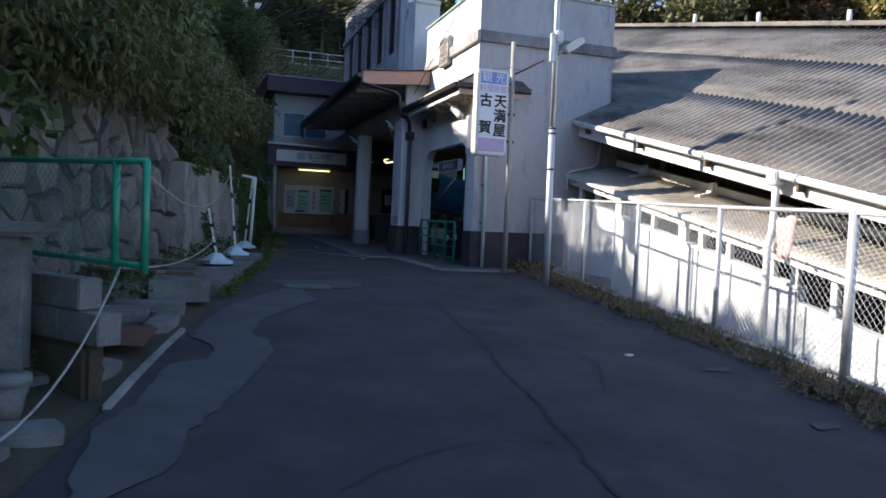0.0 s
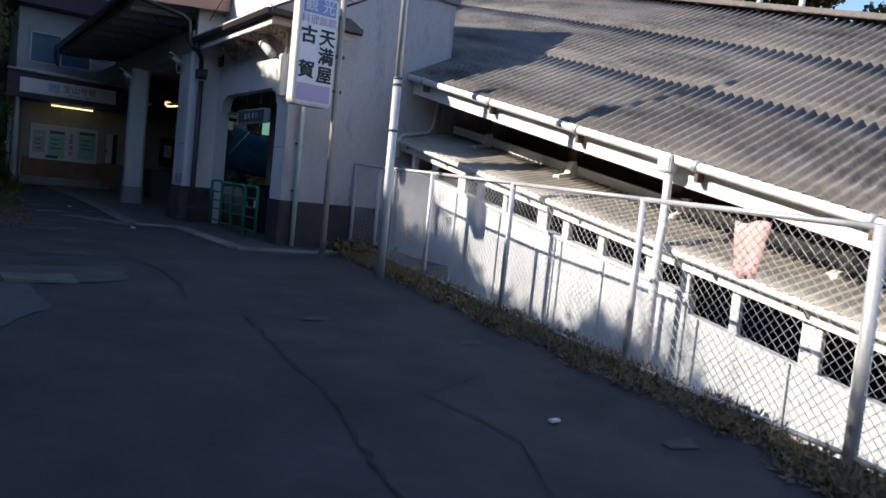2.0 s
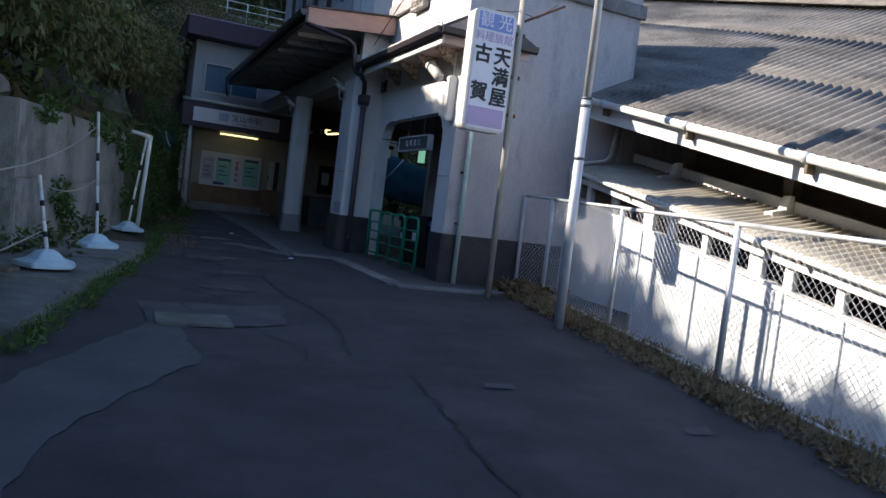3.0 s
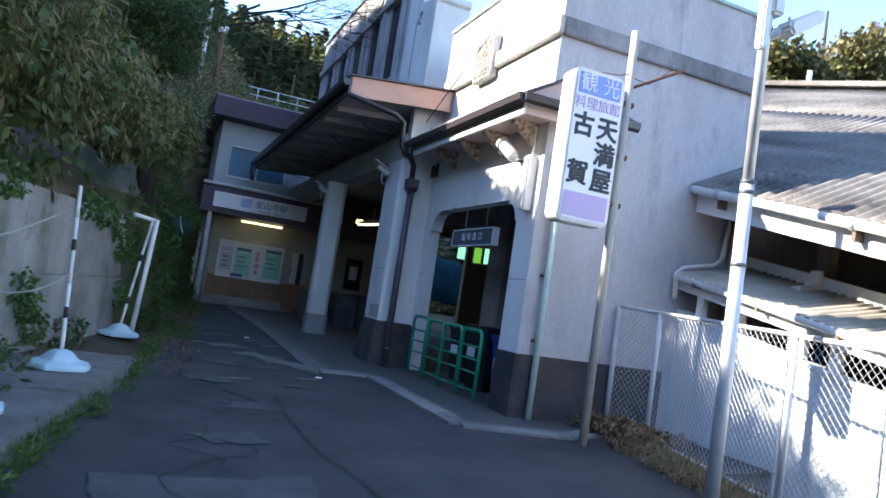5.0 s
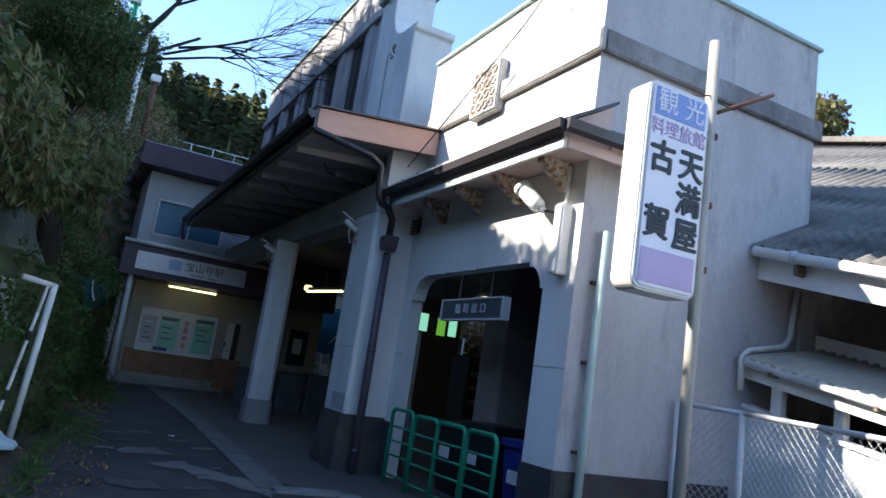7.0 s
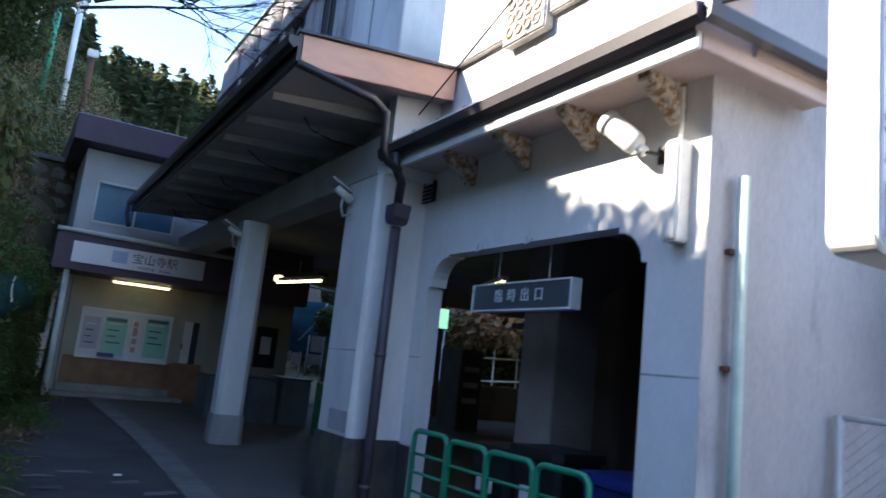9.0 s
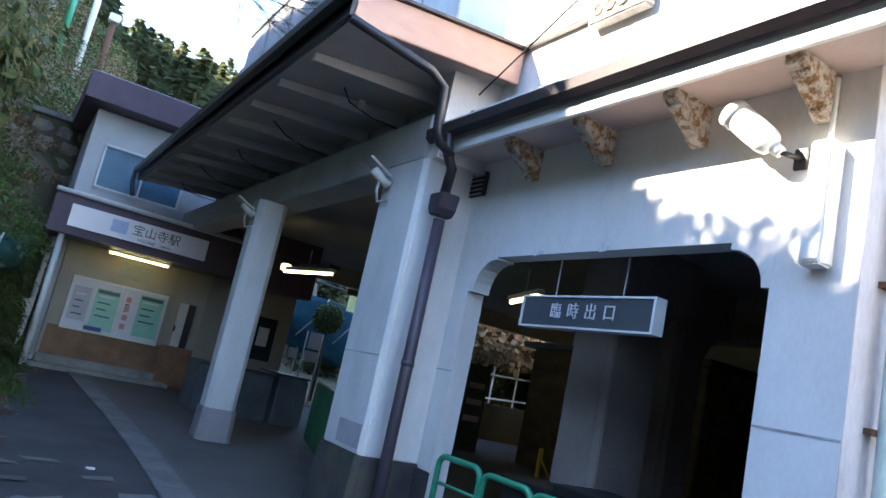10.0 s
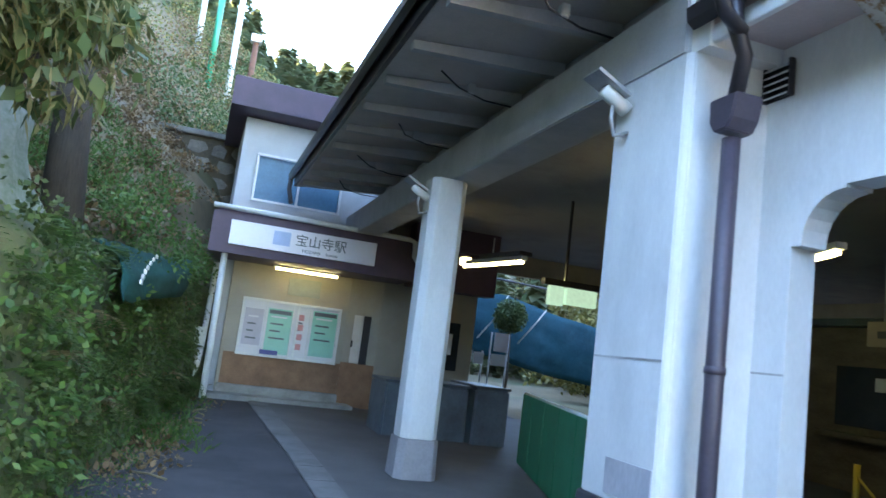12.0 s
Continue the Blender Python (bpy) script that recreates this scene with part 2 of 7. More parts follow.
M["moss"] = mat("mossy_bank", (0.075, 0.105, 0.03), (0.04, 0.045, 0.025), 0.95, 2.2, 30, 0.8, stain=(0.10, 0.085, 0.03), stain_scale=1.3, stain_amt=0.7)
M["bark"] = mat("bark", (0.06, 0.048, 0.038), (0.03, 0.025, 0.02), 0.95, 5, 40, 0.6, stretch=(1, 1, 0.25))
M["rope"] = mat("rope", (0.42, 0.40, 0.36), None, 0.9, 10, 80, 0.1)
M["rust"] = mat("rusty_iron", (0.16, 0.065, 0.035), (0.09, 0.04, 0.025), 0.85, 6, 60, 0.3)
M["cloth"] = mat("washed_out_cloth", (0.74, 0.50, 0.47), (0.66, 0.36, 0.35), 0.9, 4, 60, 0.2)
M["flag"] = mat("faded_pink_cloth", (0.62, 0.27, 0.27), (0.52, 0.24, 0.24), 0.9, 5, 60, 0.2)
M["conebase"] = mat("pale_blue_base", (0.50, 0.66, 0.72), (0.40, 0.54, 0.60), 0.6, 4, 50, 0.1)
M["leaf_dark"] = leaf_mat("leaf_dark", (0.035, 0.07, 0.018), (0.09, 0.12, 0.03))
M["leaf_bamboo"] = leaf_mat("leaf_bamboo", (0.08, 0.095, 0.028), (0.18, 0.155, 0.055), 0.3)
# lightened and more translucent, to put the haze over far woods into the colour
M["leaf_cedar"] = leaf_mat("leaf_cedar", (0.085, 0.115, 0.055), (0.15, 0.15, 0.07), 0.5)
M["leaf_gold"] = leaf_mat("leaf_gold", (0.12, 0.12, 0.03), (0.26, 0.20, 0.05), 0.15)
M["leaf_bright"] = leaf_mat("leaf_bright", (0.04, 0.10, 0.018), (0.09, 0.155, 0.03), 0.3)
M["leaf_brown"] = leaf_mat("leaf_brown", (0.13, 0.075, 0.035), (0.24, 0.155, 0.07), 0.1)
M["grass_dry"] = leaf_mat("grass_dry", (0.30, 0.235, 0.13), (0.15, 0.12, 0.06), 0.2)


M["darkglass"] = mat("dark_window_glass", (0.03, 0.04, 0.05), (0.02, 0.03, 0.04), 0.06, 2, 20, 0.0)


# ---- mesh helpers ----
def box(bm, x0, x1, y0, y1, z0, z1):
    vs = [bm.verts.new((x, y, z)) for z in (z0, z1) for x, y in ((x0, y0), (x1, y0), (x1, y1), (x0, y1))]
    for f in ((3, 2, 1, 0), (4, 5, 6, 7), (0, 1, 5, 4), (1, 2, 6, 5), (2, 3, 7, 6), (3, 0, 4, 7)):
        bm.faces.new([vs[i] for i in f])


def prism(bm, poly, axis, lo, hi):
    """A polygon in the plane across axis (x: (y, z), y: (x, z), z: (x, y)), drawn out from lo to hi."""
    def at(p, v):
        return {"x": (v, p[0], p[1]), "y": (p[0], v, p[1]), "z": (p[0], p[1], v)}[axis]
    a = [bm.verts.new(at(p, lo)) for p in poly]
    b = [bm.verts.new(at(p, hi)) for p in poly]
    k = len(poly)
    bm.faces.new(a)
    bm.faces.new(b[::-1])
    for i in range(k):
        bm.faces.new((a[i], b[i], b[(i + 1) % k], a[(i + 1) % k]))
    bmesh.ops.recalc_face_normals(bm, faces=bm.faces)


def tube(bm, pts, r, sides=8, r2=None):
    """A round bar along a line of points; r2: the radius at its end."""
    pts = [Vector(p) for p in pts]
    r2 = r if r2 is None else r2
    rings = []
    for i, p in enumerate(pts):
        d = (pts[min(i + 1, len(pts) - 1)] - pts[max(i - 1, 0)]).normalized()
        u = d.orthogonal().normalized() if not rings else (rings_u - d * rings_u.dot(d)).normalized()
        rings_u = u
        v = d.cross(u)
        rad = r + (r2 - r) * i / (len(pts) - 1)
        rings.append([bm.verts.new(p + u * rad * math.cos(a) + v * rad * math.sin(a)) for a in [2 * math.pi * k / sides for k in range(sides)]])
    for a, b in zip(rings, rings[1:]):
        for k in range(sides):
            bm.faces.new((a[k], a[(k + 1) % sides], b[(k + 1) % sides], b[k]))
    bm.faces.new(rings[0][::-1])
    bm.faces.new(rings[-1])


def mesh_of(name, bm, material, bevel=0.0, smooth=False):
    bmesh.ops.recalc_face_normals(bm, faces=bm.faces)
    if bevel:
        es = [e for e in bm.edges if len(e.link_faces) == 2 and e.calc_face_angle(0) > 0.6]
        bmesh.ops.bevel(bm, geom=es, offset=bevel, segments=2, affect="EDGES", clamp_overlap=True)
    me = bpy.data.meshes.new(name)
    bm.to_mesh(me)
    bm.free()
    me.materials.append(material)
    if smooth:
        me.polygons.foreach_set("use_smooth", [True] * len(me.polygons))
    return me


def part(name, bm, material, parent=None, label="", bevel=0.0, smooth=False):
    ob = new(name, mesh_of(name, bm, material, bevel, smooth))
    if parent:
        ob.parent = parent
    return tagged(ob, label)


def thing(name, label, category, group="", kind="", at=(0, 0, 0)):
    ob = new(name)
    ob.location = at
    ob.empty_display_size = 0.2
    return tagged(ob, label, category, group, kind)


def boxpart(name, dims, material, parent=None, label="", bevel=0.0):
    bm = bmesh.new()
    box(bm, *dims)
    return part(name, bm, material, parent, label, bevel)


def tubepart(name, pts, r, material, parent=None, label="", sides=10, r2=None):
    bm = bmesh.new()
    tube(bm, pts, r, sides, r2)
    return part(name, bm, material, parent, label, smooth=True)


def raw(name, verts, faces, material, parent=None, label="", smooth=False):
    me = bpy.data.meshes.new(name)
    me.from_pydata(verts, [], faces)
    me.materials.append(material)
    if smooth:
        me.polygons.foreach_set("use_smooth", [True] * len(me.polygons))
    ob = new(name, me)
    if parent:
        ob.parent = parent
    return tagged(ob, label)


def letters(name, text, size, m, material, parent=None, depth=0.004, bold=0.0):
    """Raised lettering, centred at the pose m (text reads along its x, up along its y)."""
    cu = bpy.data.curves.new(name, "FONT")
    cu.body, cu.size, cu.extrude, cu.align_x, cu.align_y = text, size, depth, "CENTER", "CENTER"
    tmp = bpy.data.objects.new(name, cu)
    scene.collection.objects.link(tmp)
    bpy.context.view_layer.update()
    me = bpy.data.meshes.new_from_object(tmp.evaluated_get(bpy.context.evaluated_depsgraph_get()))
    bpy.data.objects.remove(tmp)
    if bold:
        bm = bmesh.new()
        for dx, dy in ((0, 0), (bold, 0), (-bold, 0), (0, bold), (0, -bold)):
            n0 = len(bm.verts)
            bm.from_mesh(me)
            bm.verts.ensure_lookup_table()
            for v in bm.verts[n0:]:
                v.co.x += dx
                v.co.y += dy
                v.co.z += 0.0004 * (dx + 2 * dy) / bold
        bm.to_mesh(me)
        bm.free()
    me.materials.clear()
    me.materials.append(material)
    ob = new(name, me)
    if parent:
        ob.parent = parent
    ob.matrix_basis = m
    return ob


# ---- lie of the land ----
ROAD_Y, ROAD_Z = [-60, -20, 0, 3, 5.5, 8.5, 11, 13.5, 21, 28, 40], [-4.5, -1.4, .05, .25, .40, .52, .62, .67, .80, .92, 1.1]
LEFT_Y, LEFT_X = [-60, 0, 3.6, 5.2, 9.2, 13.3, 16.5, 20, 23.4, 27, 40], [-9, -1.35, -.67, -.35, .35, 1.15, 1.42, 1.5, 1.87, 2.45, 4.5]


def road_z(y):
    return float(np.interp(y, ROAD_Y, ROAD_Z))


def left_x(y):
    return float(np.interp(y, LEFT_Y, LEFT_X))


def fence_x(y):
    return 5.04 + (y - 4.45) * 0.155


def wall_gap(y):
    """How far the bank stands back from the left edge of the road."""
    return float(np.interp(y, [0, 4, 9, 12.6, 17.0, 18.4], [2.3, 2.0, 1.5, 1.25, 0.6, 0.1]))


def smooth(a, b, v):
    t = min(1, max(0, (v - a) / (b - a)))
    return t * t * (3 - 2 * t)


def land(x, y):
    """Height of the natural ground."""
    rz = road_z(y) - 0.06
    z = rz
    foot = left_x(y) - wall_gap(y)
    if x < foot - 0.15:
        d = foot - 0.15 - x
        high = float(np.interp(y, [-30, 0, 10, 12.4, 12.8, 18, 20, 23, 28, 30, 34], [2.0, 2.6, 2.9, 2.7, 1.75, 1.7, 1.8, 2.3, 3.6, 3.6, 1.2]))
        z = rz + high * smooth(0, 0.35, d) + (0.46 + 0.30 * smooth(21, 30, y)) * min(d, 14) + 0.25 * max(0, d - 14)
    elif x > fence_x(y) + 0.35 and y < 13.2:
        z = rz + (-0.75 + 0.17 * (y - 7.8) - rz) * smooth(0, 0.6, x - fence_x(y) - 0.35)
    start = 29.5 + 75 * smooth(6 + 0.42 * max(0, y - 34), 10 + 0.42 * max(0, y - 34), x)
    if y > start:
        z += 0.56 * min(y - start, 17) + 0.33 * min(max(0, y - start - 17), 60)
    if x > 26:
        z += 0.14 * min(x - 26, 200)
    if y < -25:
        z += 0.10 * (-25 - y) + 3.0 * smooth(-25, -60, y)
    z += 0.25 * noise.noise(Vector((x * 0.2, y * 0.2, 3.1))) * smooth(0.5, 5, abs(x - 3) - 3)
    return z


def axis_steps(lo, hi, fine_lo, fine_hi, step):
    v = list(np.arange(fine_lo, fine_hi, step))
    d, p = step, fine_hi
    while p < hi:
        v.append(p)
        d *= 1.25
        p += d
    v.append(hi)
    d, p = step, fine_lo
    while p > lo:
        d *= 1.25
        p -= d
        v.insert(0, max(p, lo))
    return v


gx, gy = axis_steps(-420, 420, -9, 9, 0.3), axis_steps(-420, 520, -4, 34, 0.4)
ground = raw("ground", [(x, y, land(x, y)) for y in gy for x in gx],
             [(j * len(gx) + i, j * len(gx) + i + 1, (j + 1) * len(gx) + i + 1, (j + 1) * len(gx) + i) for j in range(len(gy) - 1) for i in range(len(gx) - 1)],
             M["hill"], smooth=True)
tagged(ground, "leaf-littered wooded hillside ground around the lane", "ground", kind="structure")

# road surface: one sheet between its two edges
ry = list(np.arange(-14, 29.6, 0.5))
rv, rf = [], []
NX = 12
for j, y in enumerate(ry):
    a = left_x(y) - 0.02
    b = fence_x(y) + 0.12 if y < 12 else 9.0
    b = max(b, a + 3)
    for i in range(NX + 1):
        x = a + (b - a) * i / NX
        rv.append((x, y, road_z(y) + 0.012 * noise.noise(Vector((x * 0.9, y * 0.9, 0)))))
    if j:
        for i in range(NX):
            k = (j - 1) * (NX + 1) + i
            rf.append((k, k + 1, k + NX + 2, k + NX + 1))
road = tagged(raw("road", rv, rf, M["asphalt"], smooth=True), "worn dark asphalt lane with cracks and patches", "road", kind="structure")

# concrete edging strip along the station floor, and the floor itself
EDGE = [(3.42, 27.0), (3.48, 24.5), (3.55, 22.0), (3.56, 20.0), (3.50, 17.0), (3.48, 15.62), (4.20, 15.58), (4.24, 14.0), (4.28, 12.8), (5.45, 12.62), (6.6, 13.3)]


def strip(name, line, w, h, material, parent=None, label=""):
    bm = bmesh.new()
    for (x0, y0), (x1, y1) in zip(line, line[1:]):
        d = Vector((x1 - x0, y1 - y0, 0)).normalized()
        s = Vector((-d.y, d.x, 0)) * w / 2
        n = max(1, int(math.hypot(x1 - x0, y1 - y0) / 0.6))
        for i in range(n):
            a = Vector((x0 + (x1 - x0) * i / n, y0 + (y1 - y0) * i / n, 0)) + d * 0.004
            b = Vector((x0 + (x1 - x0) * (i + 1) / n, y0 + (y1 - y0) * (i + 1) / n, 0)) - d * 0.004
            vs = []
            for z in (-0.06, h):
                for p in (a + s, a - s, b - s, b + s):
                    vs.append(bm.verts.new((p.x, p.y, road_z(p.y) + z)))
            for f in ((3, 2, 1, 0), (4, 5, 6, 7), (0, 1, 5, 4), (1, 2, 6, 5), (2, 3, 7, 6), (3, 0, 4, 7)):
                bm.faces.new([vs[k] for k in f])
    return part(name, bm, material, parent, label, bevel=0.006)


tagged(strip("kerb", EDGE[5:], 0.26, 0.028, M["edging_pale"]), "flush pale concrete edging strip in front of the arched exit", "kerb", kind="structure")
tagged(strip("kerb", EDGE[:6], 0.30, 0.022, M["worn_edging"]), "flush worn gray edging strip along the station forecourt", "kerb", kind="structure")
fv, ff = [], []
fy = list(np.arange(12.8, 28.01, 0.4))
for j, y in enumerate(fy):
    ex = float(np.interp(y, [p[1] for p in EDGE[8::-1]], [p[0] for p in EDGE[8::-1]])) + 0.12
    for i in range(2):
        fv.append((ex if i == 0 else 16.5, y, road_z(y) + 0.016))
    if j:
        ff.append((2 * j - 2, 2 * j - 1, 2 * j + 1, 2 * j))
tagged(raw("floor", fv, ff, M["floor"]), "smooth gray concrete floor of the open station hall", "floor", kind="structure")

# ---- station building ----
station = thing("station_building", "white plastered hillside railway station with canopy and parapeted corner block", "building", at=(5.2, 14, 0.6))
station.location = (0, 0, 0)
FX, SY, TOP = 5.15, 13.45, 6.2


def arc(cx, cy, r, a0, a1, n=6):
    return [(cx + r * math.cos(radians(a0 + (a1 - a0) * i / n)), cy + r * math.sin(radians(a0 + (a1 - a0) * i / n))) for i in range(n + 1)]


YO0, YO1, ZO = 13.91, 16.76, 3.22
bm = bmesh.new()
poly = [(SY, 0.5), (YO0, 0.5), (YO0, 2.96), (YO0 + 0.05, 2.96)] + arc(YO0 + 0.27, 2.96, 0.22, 180, 90)[1:] + [(YO0 + 0.27, ZO)]
poly += [(YO1 - 0.34, ZO), (YO1 - 0.34, ZO - 0.02)] + arc(YO1 - 0.32, 2.95, 0.25, 90, 0) + [(YO1 - 0.07, 2.93), (YO1, 2.93), (YO1, 0.5), (17.05, 0.5), (17.05, TOP), (SY, TOP)]
prism(bm, poly, "x", FX, FX + 0.17)
facade = part("facade_wall", bm, M["plaster"], station, "white plastered facade with an arched opening")
boxpart("side_wall", (FX + 0.17, 8.15, SY, SY + 0.3, 0.1, TOP), M["plaster_gray"], station, "gray plaster wall with stains")
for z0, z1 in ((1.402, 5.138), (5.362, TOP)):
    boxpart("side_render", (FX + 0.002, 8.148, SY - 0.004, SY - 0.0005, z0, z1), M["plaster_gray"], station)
boxpart("back_wall", (7.85, 8.15, SY + 0.3, 17.05, 3.9, TOP), M["plaster_gray"], station)
boxpart("roof_slab", (FX + 0.17, 7.85, SY + 0.3, 17.05, 5.9, 6.05), M["concrete"], station)
# wash joints on the side wall: a faint plaster joint line
for z in (2.42,):
    boxpart("joint", (FX + 0.4, 7.25, SY - 0.003, SY + 0.002, z, z + 0.012), M["ledge"], station)
for y0, y1 in ((SY + 0.002, YO0 - 0.002), (YO1 + 0.002, 17.0)):
    boxpart("joint", (FX - 0.003, FX + 0.01, y0, y1, 2.235, 2.247), M["ledge"], station)
# ledges and coping, a few cm proud
bm = bmesh.new()
box(bm, FX - 0.07, FX - 0.0, SY - 0.07, 16.95, 5.14, 5.36)
part("ledge", bm, M["ledge"], station, "weather-stained plaster ledge", bevel=0.012)
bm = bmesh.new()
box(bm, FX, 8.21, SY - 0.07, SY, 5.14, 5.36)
part("ledge", bm, M["ledge_dark"], station, "darker gray plaster ledge with stains", bevel=0.012)
M["coping"] = mat("green_gray_coping", (0.36, 0.45, 0.42), (0.28, 0.36, 0.34), 0.6, 3, 40, 0.1)
boxpart("coping", (FX - 0.04, FX + 0.40, SY - 0.04, 17.05, TOP, TOP + 0.05), M["coping"], station, "pale green metal coping", 0.008)
boxpart("coping", (FX + 0.40, 8.19, SY - 0.04, SY + 0.34, TOP, TOP + 0.05), M["coping"], station, "pale green metal coping", 0.008)
# relief plaque
bm = bmesh.new()
box(bm, FX - 0.11, FX - 0.005, 15.10, 15.70, 5.02, 5.64)
plq = part("plaque", bm, M["ledge"], station, "square relief plaque with a lattice pattern", bevel=0.015)
for i in range(4):
    for j in range(4):
        cy, cz = 15.21 + i * 0.127, 5.13 + j * 0.133
        bm = bmesh.new()
        tube(bm, [(FX - 0.112, cy + 0.05 * math.cos(a), cz + 0.05 * math.sin(a)) for a in [k * math.pi / 3 for k in range(7)]], 0.013, 5)
        part("relief_ring", bm, M["bracket"], plq)
# dark dado
for dims in ((FX - 0.03, FX - 0.001, SY - 0.03, YO0, 0.5, 1.40), (FX - 0.03, FX - 0.001, YO1, 17.04, 0.5, 1.40), (FX - 0.001, FX + 0.17, YO0, YO0 + 0.02, 0.5, 1.40),
             (FX - 0.001, 7.2, SY - 0.03, SY - 0.001, 0.1, 1.40)):
    boxpart("dado", dims, M["dado"], station, "dark gray painted dado", 0.006)

# pilaster at the corner of the forecourt
def pillar(name, cx, cy, wx, wy, z0, z1, ch, material, parent, label="", flare=0.0):
    bm = bmesh.new()
    def ring(s, z):
        hx, hy = wx / 2 + s, wy / 2 + s
        return [bm.verts.new((cx + a, cy + b, z)) for a, b in ((-hx + ch, -hy), (hx - ch, -hy), (hx, -hy + ch), (hx, hy - ch), (hx - ch, hy), (-hx + ch, hy), (-hx, hy - ch), (-hx, -hy + ch))]
    rs = [ring(flare, z0), ring(0, z1)]
    for k in range(8):
        bm.faces.new((rs[0][k], rs[0][(k + 1) % 8], rs[1][(k + 1) % 8], rs[1][k]))
    bm.faces.new(rs[0][::-1])
    bm.faces.new(rs[1])
    return part(name, bm, material, parent, label, bevel=0.008)


pil = pillar("pilaster", 5.0, 17.395, 0.8, 0.79, 1.42, 4.0, 0.035, M["plaster"], station, "white chamfered corner pilaster")
pillar("base", 5.0, 17.395, 0.85, 0.84, 0.6, 1.42, 0.05, M["dado"], pil, "dark gray battered base", flare=0.06)
boxpart("joint", (4.597, 4.61, 17.05, 17.74, 2.235, 2.247), M["ledge"], pil)
boxpart("patch", (4.593, 4.61, 17.05, 17.5, 1.46, 1.66), M["plaster_gray"], pil)
M["sconce_metal"] = mat("sconce_metal", (0.45, 0.45, 0.46), None, 0.4, 3, 40, 0.05, metal=0.6)


def bracket_lamp(x, y, z):
    t = thing("wall_lamp", "small gray metal spotlight with a flat cover on a white pillar", "lamp", "lamps on the pillars", at=(x, y, z))
    tubepart("arm", [(0.0, 0, -0.12), (-0.10, 0, -0.16), (-0.13, 0, -0.05), (-0.12, 0, 0.05)], 0.014, M["sconce_metal"], t)
    tubepart("lamp_body", [(-0.02, 0, 0.02), (-0.20, 0, 0.13)], 0.05, M["plasticwhite"], t)
    bm = bmesh.new()
    prism(bm, [(-0.30, 0.20), (-0.06, 0.08), (-0.05, 0.10), (-0.29, 0.22)], "y", -0.10, 0.10)
    part("cover", bm, M["sconce_metal"], t)
    return t


bracket_lamp(4.6, 17.6, 3.78)
# round-cornered column of the porch
PX, PY = 4.59, 21.21
col = pillar("column", PX, PY, 0.40, 0.40, 1.22, 4.0, 0.07, M["plaster"], station, "white chamfered porch column")
pillar("base", PX, PY, 0.44, 0.44, 0.7, 1.22, 0.07, M["soffit"], col, "gray painted column base", flare=0.015)
bracket_lamp(4.40, 21.15, 3.74)
boxpart("beam", (4.60, 5.0, 17.06, 27.2, 4.0, 4.42), M["beam"], station, "gray painted porch beam", 0.01)
boxpart("beam", (4.64, 5.5, 16.9, 17.06, 4.0, 4.9), M["plaster"], station)
# porch canopy
can = bmesh.new()
prism(can, [(3.52, 4.70), (5.15, 4.86), (5.15, 5.12), (3.52, 4.94)], "y", 16.66, 26.55)
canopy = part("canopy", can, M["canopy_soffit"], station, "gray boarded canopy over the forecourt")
bm = bmesh.new()
prism(bm, [(3.50, 4.66), (5.12, 4.80), (5.12, 5.12), (3.50, 4.96)], "y", 16.60, 16.655)
part("end_fascia", bm, M["pink"], canopy, "salmon pink painted fascia board", bevel=0.006)
bm = bmesh.new()
prism(bm, [(3.46, 4.962), (5.14, 5.125), (5.14, 5.15), (3.46, 4.985)], "y", 16.56, 26.6)
part("roofing", bm, M["brown"], canopy, "dark brown metal canopy roof")
boxpart("eave_fascia", (3.47, 3.515, 16.6, 26.56, 4.70, 4.96), M["brown"], canopy)
bm = bmesh.new()
prism(bm, [(3.36, 4.90), (3.37, 4.83), (3.42, 4.79), (3.46, 4.83), (3.468, 4.90)], "y", 16.55, 26.6)
part("gutter", bm, M["brown"], canopy, "dark brown gutter")
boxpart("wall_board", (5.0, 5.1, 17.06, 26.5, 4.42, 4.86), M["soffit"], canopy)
boxpart("conduit", (4.94, 4.97, 17.1, 26.5, 4.425, 4.455), M["brown"], canopy)
y = 17.5
while y < 26.4:
    bm = bmesh.new()
    prism(bm, [(3.56, 4.62), (4.98, 4.70), (4.98, 4.84), (3.56, 4.698)], "y", y, y + 0.09)
    part("rafter", bm, M["beam"], canopy)
    y += 0.93
for k in range(5):
    yk = 18.1 + 1.86 * k
    tubepart("cable", [(4.1 - 0.1 * (k % 2), yk, 4.735), (4.2, yk + 0.02, 4.62), (4.5, yk + 0.1, 4.585), (4.8, yk + 0.14, 4.60), (4.955, yk + 0.2, 4.50), (4.955, yk + 0.22, 4.44)], 0.009, M["brown"], canopy, "thin dark cable", 6)
    boxpart("junction_box", (4.30, 4.37, yk + 0.02, yk + 0.09, 4.60, 4.70), M["beam"], canopy, "", 0.008)
tubepart("downpipe", [(3.40, 26.5, 4.80), (3.40, 26.5, 4.62), (3.44, 26.3, 4.35)], 0.04, M["brown"], canopy)
# pent roof over the arch
pent = bmesh.new()
prism(pent, [(4.70, 4.10), (FX, 4.10), (FX, 4.52), (4.66, 4.24), (4.66, 4.12)], "y", 13.18, 17.04)
pent_roof = part("pent_roof", pent, M["pinksoffit"], station, "narrow pent roof with a dark metal edge")
bm = bmesh.new()
prism(bm, [(13.15, 4.12), (13.449, 4.12), (13.449, 4.40), (13.13, 4.24)], "x", FX - 0.0, 6.05)
part("side_return", bm, M["pinksoffit"], pent_roof)
bm = bmesh.new()
